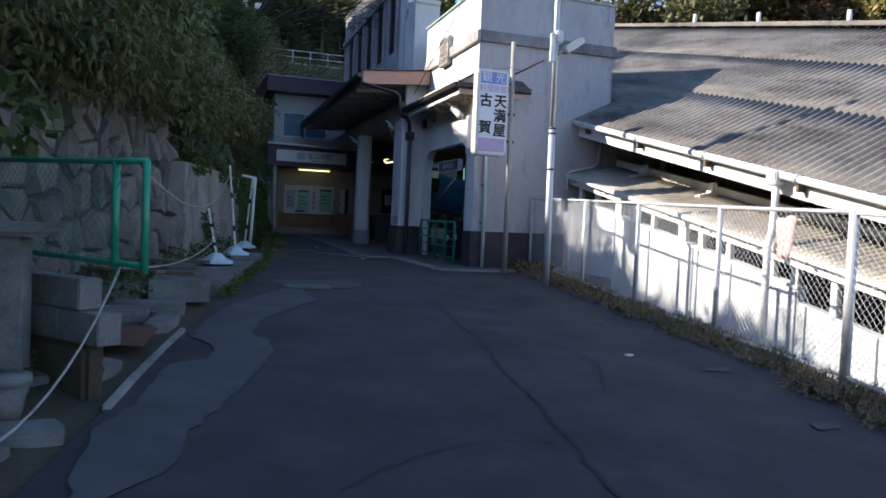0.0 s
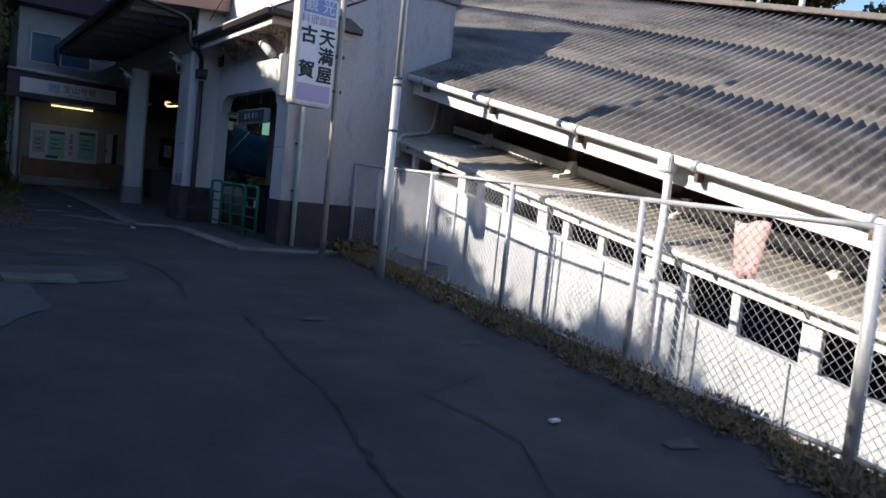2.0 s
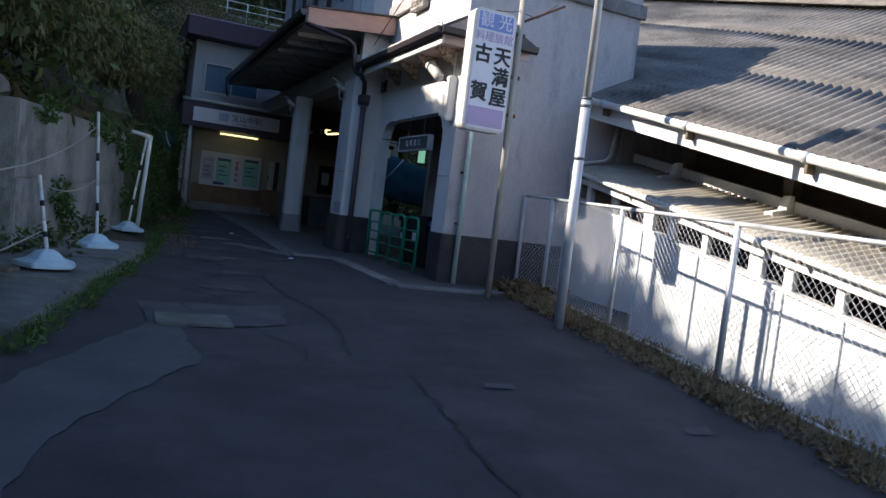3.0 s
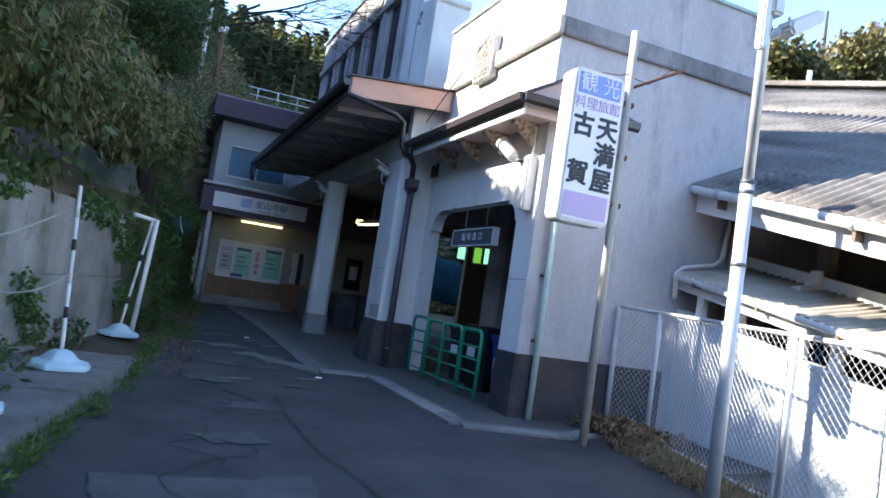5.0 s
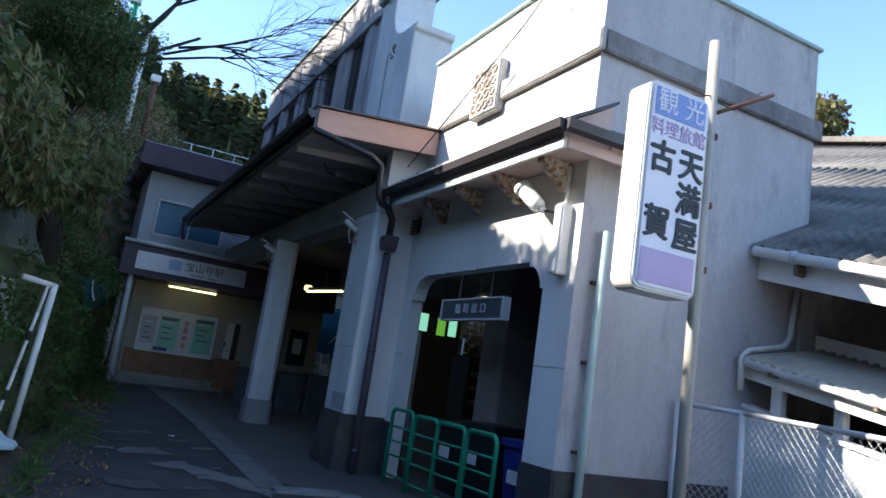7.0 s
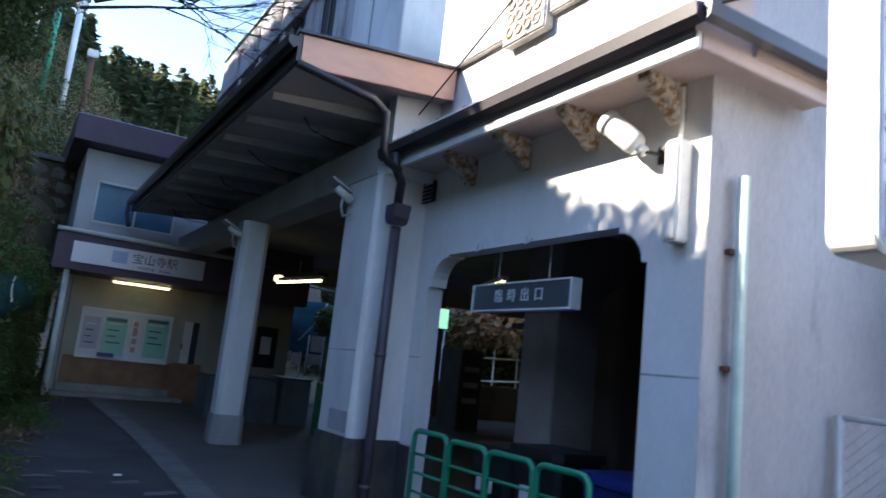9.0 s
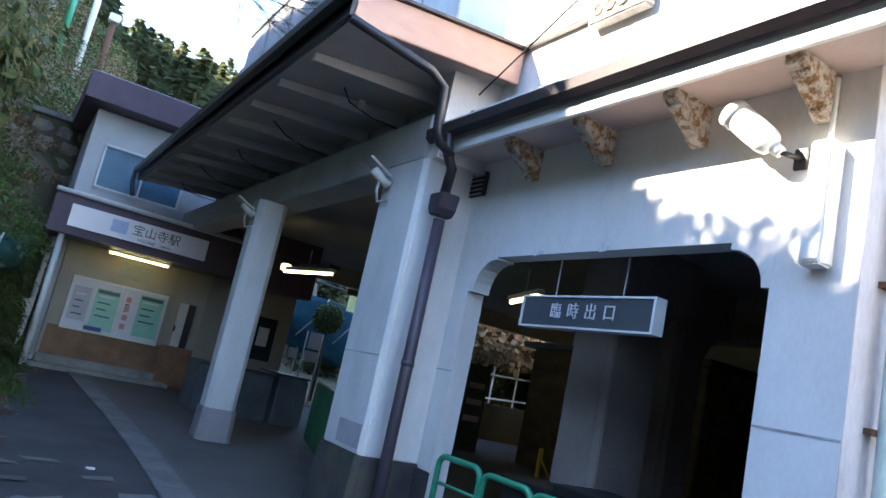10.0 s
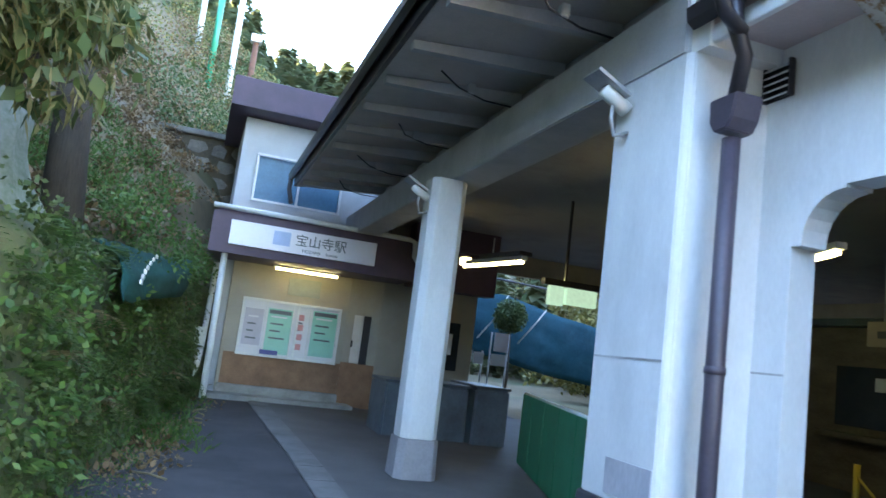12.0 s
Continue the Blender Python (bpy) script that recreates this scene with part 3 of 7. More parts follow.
prism(bm, [(4.62, 4.255), (FX - 0.002, 4.56), (FX - 0.002, 4.53), (4.62, 4.225)], "y", 13.10, 17.04)
part("roofing", bm, M["brown"], pent_roof, "dark brown sheet roofing")
bm = bmesh.new()
prism(bm, [(13.09, 4.225), (13.445, 4.42), (13.445, 4.45), (13.09, 4.255)], "x", FX, 6.1)
part("roofing", bm, M["brown"], pent_roof)
bm = bmesh.new()
prism(bm, [(4.54, 4.23), (4.55, 4.15), (4.60, 4.115), (4.65, 4.15), (4.655, 4.23)], "y", 13.08, 17.0)
part("gutter", bm, M["brown"], pent_roof, "dark brown gutter")
bm = bmesh.new()
prism(bm, [(13.02, 4.23), (13.03, 4.15), (13.07, 4.12), (13.11, 4.15), (13.115, 4.23)], "x", 4.6, 6.12)
part("gutter", bm, M["brown"], pent_roof)
boxpart("fascia", (4.655, 4.695, 13.16, 17.0, 4.02, 4.12), M["whitepaint"], pent_roof, "white fascia board", 0.004)
boxpart("fascia", (4.70, 6.05, 13.16, 13.19, 4.03, 4.12), M["pinksoffit"], pent_roof, "", 0.004)
boxpart("drip_edge", (4.60, 4.617, 13.1, 17.0, 4.236, 4.295), M["plasticwhite"], pent_roof, "pale metal drip edge", 0.003)
for y in np.arange(13.3, 17.0, 0.45):
    boxpart("roof_clip", (4.64, 4.70, y, y + 0.05, 4.285, 4.335), M["brown"], pent_roof, "small dark roof clip", 0.004)
for y in (13.70, 14.50, 15.31, 16.12):
    bm = bmesh.new()
    prism(bm, [(4.81, 4.10), (4.81, 4.045), (4.85, 4.03), (4.86, 4.01), (5.04, 3.90), (5.05, 3.875), (5.10, 3.84), (FX - 0.001, 3.84), (FX - 0.001, 4.10)], "y", y - 0.055, y + 0.055)
    part("bracket", bm, M["bracket"], pent_roof, "peeling painted timber bracket", bevel=0.006)

# matte near-black in place of glass that mirrors the dark hillside trees
M["dimglass"] = mat("matte_dark_pane", (0.022, 0.023, 0.026), (0.014, 0.015, 0.017), 0.65, 2, 30, 0.1)
# upper storey behind, with its pier and slit windows
UX = 5.42
wins = [21.4 + 1.6 * i for i in range(5)]
edges_y = [19.96]
up = bmesh.new()
for w in wins:
    box(up, UX, UX + 0.3, edges_y[-1], w, 4.9, 9.55)
    box(up, UX, UX + 0.3, w, w + 0.78, 4.9, 6.6)
    box(up, UX, UX + 0.3, w, w + 0.78, 8.4, 9.55)
    edges_y.append(w + 0.78)
box(up, UX, UX + 0.3, edges_y[-1], 29.5, 4.9, 9.55)
bmesh.ops.remove_doubles(up, verts=up.verts, dist=0.0005)
upper = part("upper_wall", up, M["plaster_gray"], station, "gray upper storey wall with a row of slit windows")
for w in wins:
    wo = boxpart("window", (UX + 0.05, UX + 0.09, w + 0.002, w + 0.778, 6.602, 8.398), M["dimglass"], upper, "tall dark slit window")
    boxpart("frame", (UX + 0.03, UX + 0.049, w + 0.37, w + 0.41, 6.61, 8.39), M["brown"], wo)
    boxpart("panel", (UX - 0.03, UX - 0.001, w - 0.02, w + 0.80, 8.70, 9.32), M["ledge"], upper, "stained recessed panel", 0.01)
boxpart("ledge", (UX - 0.08, UX - 0.001, 20.03, 29.5, 8.44, 8.62), M["ledge"], upper, "", 0.012)
boxpart("coping", (UX - 0.05, UX + 0.35, 20.03, 29.5, 9.55, 9.61), M["coping"], upper)
for i, w in enumerate(wins):
    boxpart("rib", (UX - 0.05, UX - 0.001, w - 0.55, w - 0.30, 5.12, 8.44), M["plaster_gray"], upper, "", 0.012)
boxpart("pier", (5.20, 5.80, 19.05, 19.95, 4.9, 9.25), M["plaster"], station, "tall plastered corner pier", 0.012)
boxpart("ledge", (5.12, 5.88, 18.98, 20.02, 8.35, 8.58), M["ledge"], station, "", 0.012)
boxpart("cornice", (5.14, 5.86, 19.0, 20.0, 9.25, 9.36), M["ledge"], station, "", 0.012)
bm = bmesh.new()
prism(bm, [(17.98, 4.9), (17.98, 7.08), (17.92, 7.12), (17.92, 7.22), (18.45, 7.24), (18.68, 7.30), (18.84, 7.44), (18.94, 7.66), (18.98, 7.95), (19.0, 8.3), (19.048, 8.34), (19.048, 4.9)], "x", 5.08, 5.74)
but = part("scroll_buttress", bm, M["plaster"], station, "curved plaster buttress with relief side", bevel=0.012)
for k in range(9):
    a_ = 0.75 * k
    rr_ = 0.03 + 0.018 * k
    cy, cz = 18.70 + rr_ * math.cos(a_) * 0.6, 7.02 + rr_ * math.sin(a_)
    tubepart("relief_scroll", [(5.072, cy, cz), (5.066, cy + 0.03, cz + 0.03), (5.072, cy + 0.05, cz + 0.01)], 0.014, M["ledge"], but, "", 5)
# flat dark strip that paints the shade line of a groove
boxpart("groove_shade", (5.074, 5.0795, 18.93, 18.955, 5.1, 7.0), M["ledge_dark"], but)

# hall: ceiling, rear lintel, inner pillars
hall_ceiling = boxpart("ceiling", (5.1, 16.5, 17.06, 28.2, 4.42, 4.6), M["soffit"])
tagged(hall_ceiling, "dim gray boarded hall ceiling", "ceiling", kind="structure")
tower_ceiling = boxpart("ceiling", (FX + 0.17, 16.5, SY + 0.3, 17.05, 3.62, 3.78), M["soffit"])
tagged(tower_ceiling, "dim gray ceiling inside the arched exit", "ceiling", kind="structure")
M["innerwall"] = mat("cream_inner_wall", (0.50, 0.43, 0.30), (0.42, 0.36, 0.25), 0.85, 1.5, 50, 0.1, stain=(0.28, 0.23, 0.16), stain_scale=0.8)
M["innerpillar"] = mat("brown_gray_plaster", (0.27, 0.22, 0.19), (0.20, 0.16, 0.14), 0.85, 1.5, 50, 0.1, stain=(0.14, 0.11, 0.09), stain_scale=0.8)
wall_rear = thing("wall_rear", "cream plastered rear wall of the hall with openings", "wall", kind="structure")
for dims in ((16.5, 16.7, 13.45, 28.2, 0.5, 4.6), (7.42, 16.5, 28.2, 28.4, 3.98, 4.6), (10.9, 12.2, 28.2, 28.4, 0.5, 3.98), (12.2, 16.5, 28.2, 28.4, 0.5, 1.9)):
    boxpart("wall_panel", dims, M["innerwall"], wall_rear)
wall_south = boxpart("wall_south", (8.15, 16.5, SY, SY + 0.3, 0.1, 3.7), M["plaster_gray"])
tagged(wall_south, "plain inner wall towards the shed", "wall", kind="structure")
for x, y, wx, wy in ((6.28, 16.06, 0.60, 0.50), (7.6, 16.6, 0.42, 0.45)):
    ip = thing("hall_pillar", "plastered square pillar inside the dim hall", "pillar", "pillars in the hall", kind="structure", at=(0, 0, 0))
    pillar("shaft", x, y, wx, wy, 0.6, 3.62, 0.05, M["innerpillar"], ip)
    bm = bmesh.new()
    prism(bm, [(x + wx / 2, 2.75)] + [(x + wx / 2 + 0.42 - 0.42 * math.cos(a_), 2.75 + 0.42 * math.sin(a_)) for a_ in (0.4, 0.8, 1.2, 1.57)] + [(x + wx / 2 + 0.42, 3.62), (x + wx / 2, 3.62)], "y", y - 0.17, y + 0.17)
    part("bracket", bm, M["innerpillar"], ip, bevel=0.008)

# ---- ticket house at the end of the forecourt ----
kiosk = thing("ticket_house", "two-storey cream ticket house with purple fascias", "building")
KY = 27.4
boxpart("lower_wall", (2.72, 4.92, KY, KY + 0.2, 0.8, 3.45), M["cream"], kiosk, "cream ticket counter wall")
boxpart("lower_wall", (5.5, 7.4, KY - 0.3, KY, 0.8, 4.42), M["cream"], kiosk)
bm = bmesh.new()
prism(bm, [(4.92, KY), (5.5, KY - 0.3), (5.5, KY - 0.1), (4.92, KY + 0.2)], "z", 0.8, 3.45)
part("angled_wall", bm, M["cream"], kiosk)
boxpart("side_wall", (2.52, 2.72, KY + 0.2, 33, 0.8, 6.0), M["upper"], kiosk)
# right and back walls, unseen, added to keep the sun out of the hall
boxpart("side_wall", (7.2, 7.4, KY + 0.2, 33, 0.8, 6.0), M["upper"], kiosk)
boxpart("back_wall", (2.52, 7.4, 33, 33.2, 0.8, 6.0), M["upper"], kiosk)
boxpart("stone_panel", (2.78, 4.90, KY - 0.05, KY - 0.001, 1.12, 1.68), M["brick"], kiosk, "brown stone-clad counter panel", 0.006)
bm = bmesh.new()
prism(bm, [(4.90, KY - 0.052), (5.48, KY - 0.352), (5.49, KY - 0.30), (4.92, KY - 0.001)], "z", 0.92, 1.72)
part("stone_panel", bm, M["brick"], kiosk)
boxpart("plinth", (2.74, 4.90, KY - 0.22, KY - 0.001, 0.85, 1.12), M["concrete"], kiosk, "pale concrete plinth", 0.01)
boxpart("step", (2.5, 5.1, KY - 0.75, KY - 0.22, 0.8, 0.98), M["concrete"], kiosk, "low concrete step", 0.012)
win = boxpart("window", (3.02, 4.76, KY - 0.03, KY - 0.001, 1.69, 2.66), M["paper"], kiosk, "counter window with posters behind the panes")
for dims in ((2.98, 4.80, KY - 0.07, KY - 0.031, 2.64, 2.69), (2.98, 3.02, KY - 0.07, KY - 0.031, 1.69, 2.64), (4.76, 4.80, KY - 0.07, KY - 0.031, 1.69, 2.64), (2.98, 4.80, KY - 0.09, KY - 0.031, 1.65, 1.69), (3.98, 4.02, KY - 0.065, KY - 0.031, 1.70, 2.63)):
    boxpart("frame", dims, M["whitepaint"], win, "white aluminium frame")
for x0, x1, z0, z1, k, lab in ((3.46, 3.90, 1.72, 2.54, "poster", "pale green timetable poster"), (4.28, 4.74, 1.76, 2.60, "poster", "pale green timetable poster"), (3.05, 3.38, 1.84, 2.50, "notice", "faded pale lilac notice"), (3.94, 4.20, 1.71, 2.61, "paper", "white notice lettered in red")):
    po = boxpart("poster", (x0, x1, KY - 0.036, KY - 0.031, z0, z1), M[k], win, lab)
    for r in range(4):
        boxpart("line", (x0 + 0.06, x0 + 0.06 + (x1 - x0 - 0.12) * (0.9 - 0.15 * (r % 3)), KY - 0.038, KY - 0.0362, z1 - 0.16 - r * 0.13, z1 - 0.13 - r * 0.13), M["paper"] if r == 0 else M["boardgray"], po)
for x0, x1, z1 in ((3.48, 3.88, 2.535), (4.30, 4.72, 2.595)):
    boxpart("header_strip", (x0, x1, KY - 0.0385, KY - 0.0365, z1 - 0.09, z1 - 0.02), M["boardgray"], win, "dark header strip")
for x0 in (3.42, 3.905, 4.225):
    boxpart("stile", (x0, x0 + 0.022, KY - 0.06, KY - 0.0385, 1.70, 2.63), M["whitepaint"], win, "white pane stile")
for i in range(4):
    boxpart("red_mark", (4.02, 4.12, KY - 0.0405, KY - 0.0385, 1.84 + 0.18 * i, 1.95 + 0.18 * i), M["flag"], win)
boxpart("ticket_tray", (3.40, 3.72, KY - 0.10, KY - 0.04, 1.70, 1.78), M["blue"], win, "small blue box on the sill")
boxpart("notice", (3.75, 4.35, KY - 0.02, KY - 0.001, 2.83, 3.15), M["noticedull"], kiosk, "dull gray-green notice board")
for x0, x1, k, nm, lab in ((5.02, 5.20, "plasticwhite", "service_hatch", "white sliding hatch leaf"), (5.205, 5.34, "dimglass", "service_window", "dim pane of the service hatch")):
    o = boxpart(nm, (x0, x1, -0.035, 0.02, 1.72, 2.62), M[k], kiosk, lab, 0.006)
    o.matrix_basis = Matrix.Translation((4.92, KY, 0)) @ Matrix.Rotation(math.atan2(-0.3, 0.58), 4, "Z") @ Matrix.Translation((-4.92, 0, 0)) @ Matrix.Translation((0.06, 0, 0))
boxpart("hatch_handle", (5.03, 5.06, KY - 0.16, KY - 0.13, 2.02, 2.14), M["black"], kiosk)
fas = boxpart("fascia", (2.22, 5.75, 26.02, 27.3, 3.30, 3.98), M["purple"], kiosk, "deep purple fascia box over the counter", 0.01)
boxpart("fascia", (5.752, 7.42, 26.3, 26.7, 3.25, 4.42), M["purple"], kiosk, "dark lintel over the hall passage")
tubepart("eave_gutter", [(2.2, 25.97, 4.05), (5.55, 25.97, 4.02), (5.66, 25.97, 3.98), (5.68, 25.97, 3.72), (5.74, 25.97, 3.64), (6.0, 25.97, 3.62)], 0.045, M["plasticwhite"], kiosk, "pale gutter pipe")
tubepart("post", [(2.52, 26.2, 0.93), (2.50, 26.2, 3.3)], 0.055, M["whitepaint"], kiosk, "white steel post")
boxpart("upper_wall", (2.52, 7.4, KY, KY + 0.2, 3.98, 6.0), M["upper"], kiosk, "pale upper storey wall")
boxpart("deck", (2.3, 7.4, 26.1, KY, 3.982, 4.06), M["purple"], kiosk)
uw = boxpart("upper_window", (2.86, 4.42, KY - 0.03, KY - 0.001, 4.50, 5.30), M["blind"], kiosk, "upper window with blue blinds")
for dims in ((2.82, 4.46, KY - 0.14, KY - 0.10, 5.30, 5.34), (2.82, 4.46, KY - 0.14, KY - 0.10, 4.44, 4.48), (2.82, 2.86, KY - 0.12, KY - 0.031, 4.44, 5.34), (3.62, 3.66, KY - 0.12, KY - 0.031, 4.48, 5.30), (4.42, 4.46, KY - 0.12, KY - 0.031, 4.44, 5.34)):
    boxpart("rail", dims, M["whitepaint"], uw, "white guard rail")
bm = bmesh.new()
prism(bm, [(26.8, 6.02), (26.8, 6.55), (27.0, 6.62), (33.5, 7.0), (33.5, 6.02)], "x", 2.2, 7.6)
part("roof", bm, M["purple"], kiosk, "low roof with a purple fascia", bevel=0.01)
# station name board
board = boxpart("name_board", (2.52, 4.98, 25.955, 26.015, 3.45, 3.85), M["signwhite"], None, "", 0.004)
tagged(board, "white station name board with dark lettering on the purple fascia", "sign")
letters("lettering", "宝山寺駅", 0.22, pose(4.02, 25.953, 3.67, 90), M["boardgray"], board)
letters("lettering", "HOZANJI", 0.075, pose(3.87, 25.953, 3.51, 90), M["boardgray"], board)
letters("lettering", "Station", 0.075, pose(4.22, 25.953, 3.51, 90), M["boardgray"], board)
boxpart("emblem", (3.22, 3.50, 25.948, 25.954, 3.55, 3.78), M["emblem"], board, "small pale blue emblem")


def tube_lamp(x, y, z, length, yaw, name="fluorescent_lamp", label="lit fluorescent tube in a slim white housing"):
    t = thing(name, label, "lamp", "fluorescent lamps", at=(x, y, z))
    t.rotation_euler = (0, 0, radians(yaw))
    boxpart("housing", (-length / 2, length / 2, -0.05, 0.05, 0.03, 0.09), M["whitepaint"], t, "", 0.008)
    tubepart("tube", [(-length / 2 + 0.04, 0, 0), (length / 2 - 0.04, 0, 0)], 0.022, M["lamp_on"], t, "lit tube")
    tubepart("stem", [(0, 0, 0.09), (0, 0, 0.4)], 0.01, M["whitepaint"], t)
    return t


tube_lamp(3.98, 26.9, 3.24, 1.2, 0)
hall_lamp = tube_lamp(6.2, 23.6, 3.50, 1.6, -78)
boxpart("reflector", (-0.2, 0.82, -0.11, 0.11, 0.092, 0.15), M["brown"], hall_lamp, "dark reflector hood", 0.01)
boxpart("pilot_box", (-0.82, -0.66, -0.06, 0.06, 0.02, 0.14), M["lit_yellow_small"], hall_lamp, "small lit yellow box", 0.01)
tube_lamp(7.34, 18.85, 3.36, 1.2, 70)
tube_lamp(6.9, 20.3, 4.0, 1.2, 90)

# ---- platform shed beside the lane ----
RISE, PITCH = 0.236, 0.485
shed = thing("platform_shed", "long stepped platform shed with corrugated roofs following the incline", "building")


def eave_z(y):
    return 2.40 + RISE * (y - 7.8)


def corrugated(name, x0, x1, y0, y1, zf, period, amp, material, parent, label, step=6):
    """Wavy sheet: ridges run along x (down the slope), waves along y."""
    n = int((y1 - y0) / period * step)
    vs, fs = [], []
    xs = [x0 + (x1 - x0) * k / 4 for k in range(5)]
    for lay in (0, -0.012):
        for i in range(n + 1):
            y = y0 + (y1 - y0) * i / n
            w = amp * math.cos(2 * math.pi * y / period)
            for x in xs:
                vs.append((x, y, zf(x, y) + w + lay))
    m, off = len(xs), (n + 1) * len(xs)
    for i in range(n):
        for k in range(m - 1):
            a = i * m + k
            fs.append((a, a + 1, a + m + 1, a + m))
            fs.append((off + a, off + a + m, off + a + m + 1, off + a + 1))
        fs.append((i * m, i * m + m, off + i * m + m, off + i * m))
        fs.append((i * m + m - 1, off + i * m + m - 1, off + i * m + 2 * m - 1, i * m + 2 * m - 1))
    return raw(name, vs, fs, material, parent, label, smooth=True)


for k in range(3):
    corrugated("roof_sheet", (7.28, 9.04, 10.78)[k], (9.08, 10.82, 12.5)[k], -7.0, 13.42, lambda x, y: eave_z(y) + 0.08 + 0.002 * k + PITCH * (x - 7.35), 0.14, 0.034, M["slate"], shed, "weathered gray corrugated roof course")
    corrugated("roof_sheet", (8.16, 9.04, 10.78)[k], (9.08, 10.82, 12.5)[k], 13.42, 24.0, lambda x, y: eave_z(y) + 0.08 + 0.002 * k + PITCH * (x - 7.35), 0.14, 0.034, M["slate"], shed, "weathered gray corrugated roof course")
corrugated("far_roof", 12.5, 18.0, -7.0, 24.0, lambda x, y: eave_z(y) + 0.10 + PITCH * (17.65 - x), 0.23, 0.035, M["slate"], shed, "far slope of the corrugated roof", 3)


def sloped_bar(name, x0, x1, y0, y1, zlo, zhi, material, parent, label="", bevel=0.0):
    """A bar along y that follows the incline; zlo and zhi: its height at y = 0."""
    bm = bmesh.new()
    prism(bm, [(y0, zlo + RISE * y0), (y1, zlo + RISE * y1), (y1, zhi + RISE * y1), (y0, zhi + RISE * y0)], "x", x0, x1)
    return part(name, bm, material, parent, label, bevel)


E0 = eave_z(0)
RISE2 = 0.209


def low_z(y):
    return -0.205 + RISE2 * y


sloped_bar("ridge_cap", 12.35, 12.65, -7, 24, E0 + 2.62, E0 + 2.72, M["slate"], shed, "", 0.01)
sloped_bar("eave_beam", 7.42, 7.54, -7, 13.44, E0 - 0.27, E0 + 0.02, M["whitepaint"], shed, "white painted eave beam")
tubepart("gutter", [(7.30, -7, eave_z(-7)), (7.30, 13.40, eave_z(13.40))], 0.055, M["whitepaint"], shed, "white gutter pipe along the eave")
for y in np.arange(-5.6, 13.4, 1.85):
    tubepart("gutter_joint", [(7.30, y, eave_z(y)), (7.30, y + 0.07, eave_z(y + 0.07))], 0.066, M["tin"], shed)
    boxpart("hanger", (7.30, 7.42, y + 0.01, y + 0.05, eave_z(y) - 0.16, eave_z(y) - 0.05), M["timber"], shed)
for y in np.arange(-5.6, 13, 1.95):
    bm = bmesh.new()
    prism(bm, [(7.54, eave_z(y) - 0.27), (8.5, eave_z(y) + 0.2), (8.5, eave_z(y) + 0.48), (7.54, eave_z(y) + 0.02)], "y", y, y + 0.1)
    part("rafter", bm, M["timber"], shed)
    boxpart("post", (8.52, 8.68, y + 0.4, y + 0.56, eave_z(y) - 1.2, eave_z(y) + 0.5), M["timber"], shed, "timber shed post")
tubepart("downpipe", [(7.30, 7.75, eave_z(7.75)), (7.26, 7.7, 2.0), (7.16, 7.62, 1.62), (7.04, 7.55, 1.42), (7.05, 7.55, -0.6)], 0.05, M["whitepaint"], shed, "white drain pipe")
boxpart("pipe_box", (7.20, 7.36, 7.66, 7.84, eave_z(7.75) - 0.16, eave_z(7.75) + 0.03), M["whitepaint"], shed, "", 0.015)


def low_bar(name, x0, x1, y0, y1, zlo, zhi, material, label="", bevel=0.0):
    """A bar along y under the lean-to; heights from its eave line."""
    bm = bmesh.new()
    prism(bm, [(y0, zlo + low_z(y0)), (y1, zlo + low_z(y1)), (y1, zhi + low_z(y1)), (y0, zhi + low_z(y0))], "x", x0, x1)
    return part(name, bm, material, shed, label, bevel)


sloped_bar("inner_wall", 9.6, 9.7, -7, 13.44, E0 - 2.6, E0 + 1.1, M["timber"], shed, "dim timber inner wall")
low_bar("clerestory_sill", 8.36, 8.50, -7, 13.44, 0.20, 0.43, M["whitepaint"], "white painted sill beam")
corrugated("lean_to_roof", 7.16, 8.36, -7.0, 13.42, lambda x, y: low_z(y) + 0.05 + 0.2 * (x - 7.2), 0.115, 0.024, M["lowroof"], shed, "pale corrugated lean-to roof")
for y in np.arange(-6.2, 13.0, 2.05):
    bm = bmesh.new()
    zz = low_z(y) + 0.24
    prism(bm, [(8.0, zz - 0.09), (8.355, zz - 0.03), (8.355, zz + 0.26), (8.28, zz + 0.26), (8.22, zz + 0.08), (8.0, zz + 0.03)], "y", y, y + 0.13)
    part("strut", bm, M["whitepaint"], shed, "white painted strut", bevel=0.008)
low_bar("lower_eave_beam", 7.27, 7.36, -7, 13.44, -0.15, 0.02, M["whitepaint"], "white painted lower eave")
tubepart("lower_gutter", [(7.19, -7, low_z(-7) + 0.01), (7.19, 13.40, low_z(13.4) + 0.01)], 0.042, M["whitepaint"], shed, "white gutter of the lean-to")
for y in np.arange(-6, 13.3, 1.0):
    boxpart("gutter_clip", (7.14, 7.27, y, y + 0.03, low_z(y) - 0.05, low_z(y) - 0.01), M["timber"], shed)
low_bar("lower_wall", 7.34, 7.46, 7.3, 13.44, -3.4, -0.44, M["whitewall"], "white sheet-clad wall")
low_bar("lower_wall", 7.34, 7.46, -7, 7.298, -3.4, -0.60, M["whitewall"], "white sheet-clad wall")
low_bar("window_sill", 7.31, 7.48, 7.3, 13.44, -0.439, -0.40, M["whitepaint"])
# dark sheet behind the window openings, painted as the unlit interior
low_bar("dark_backing", 8.9, 9.0, -7, 13.44, -3.4, 0.1, M["dark"])
y, k = -6.6, 0
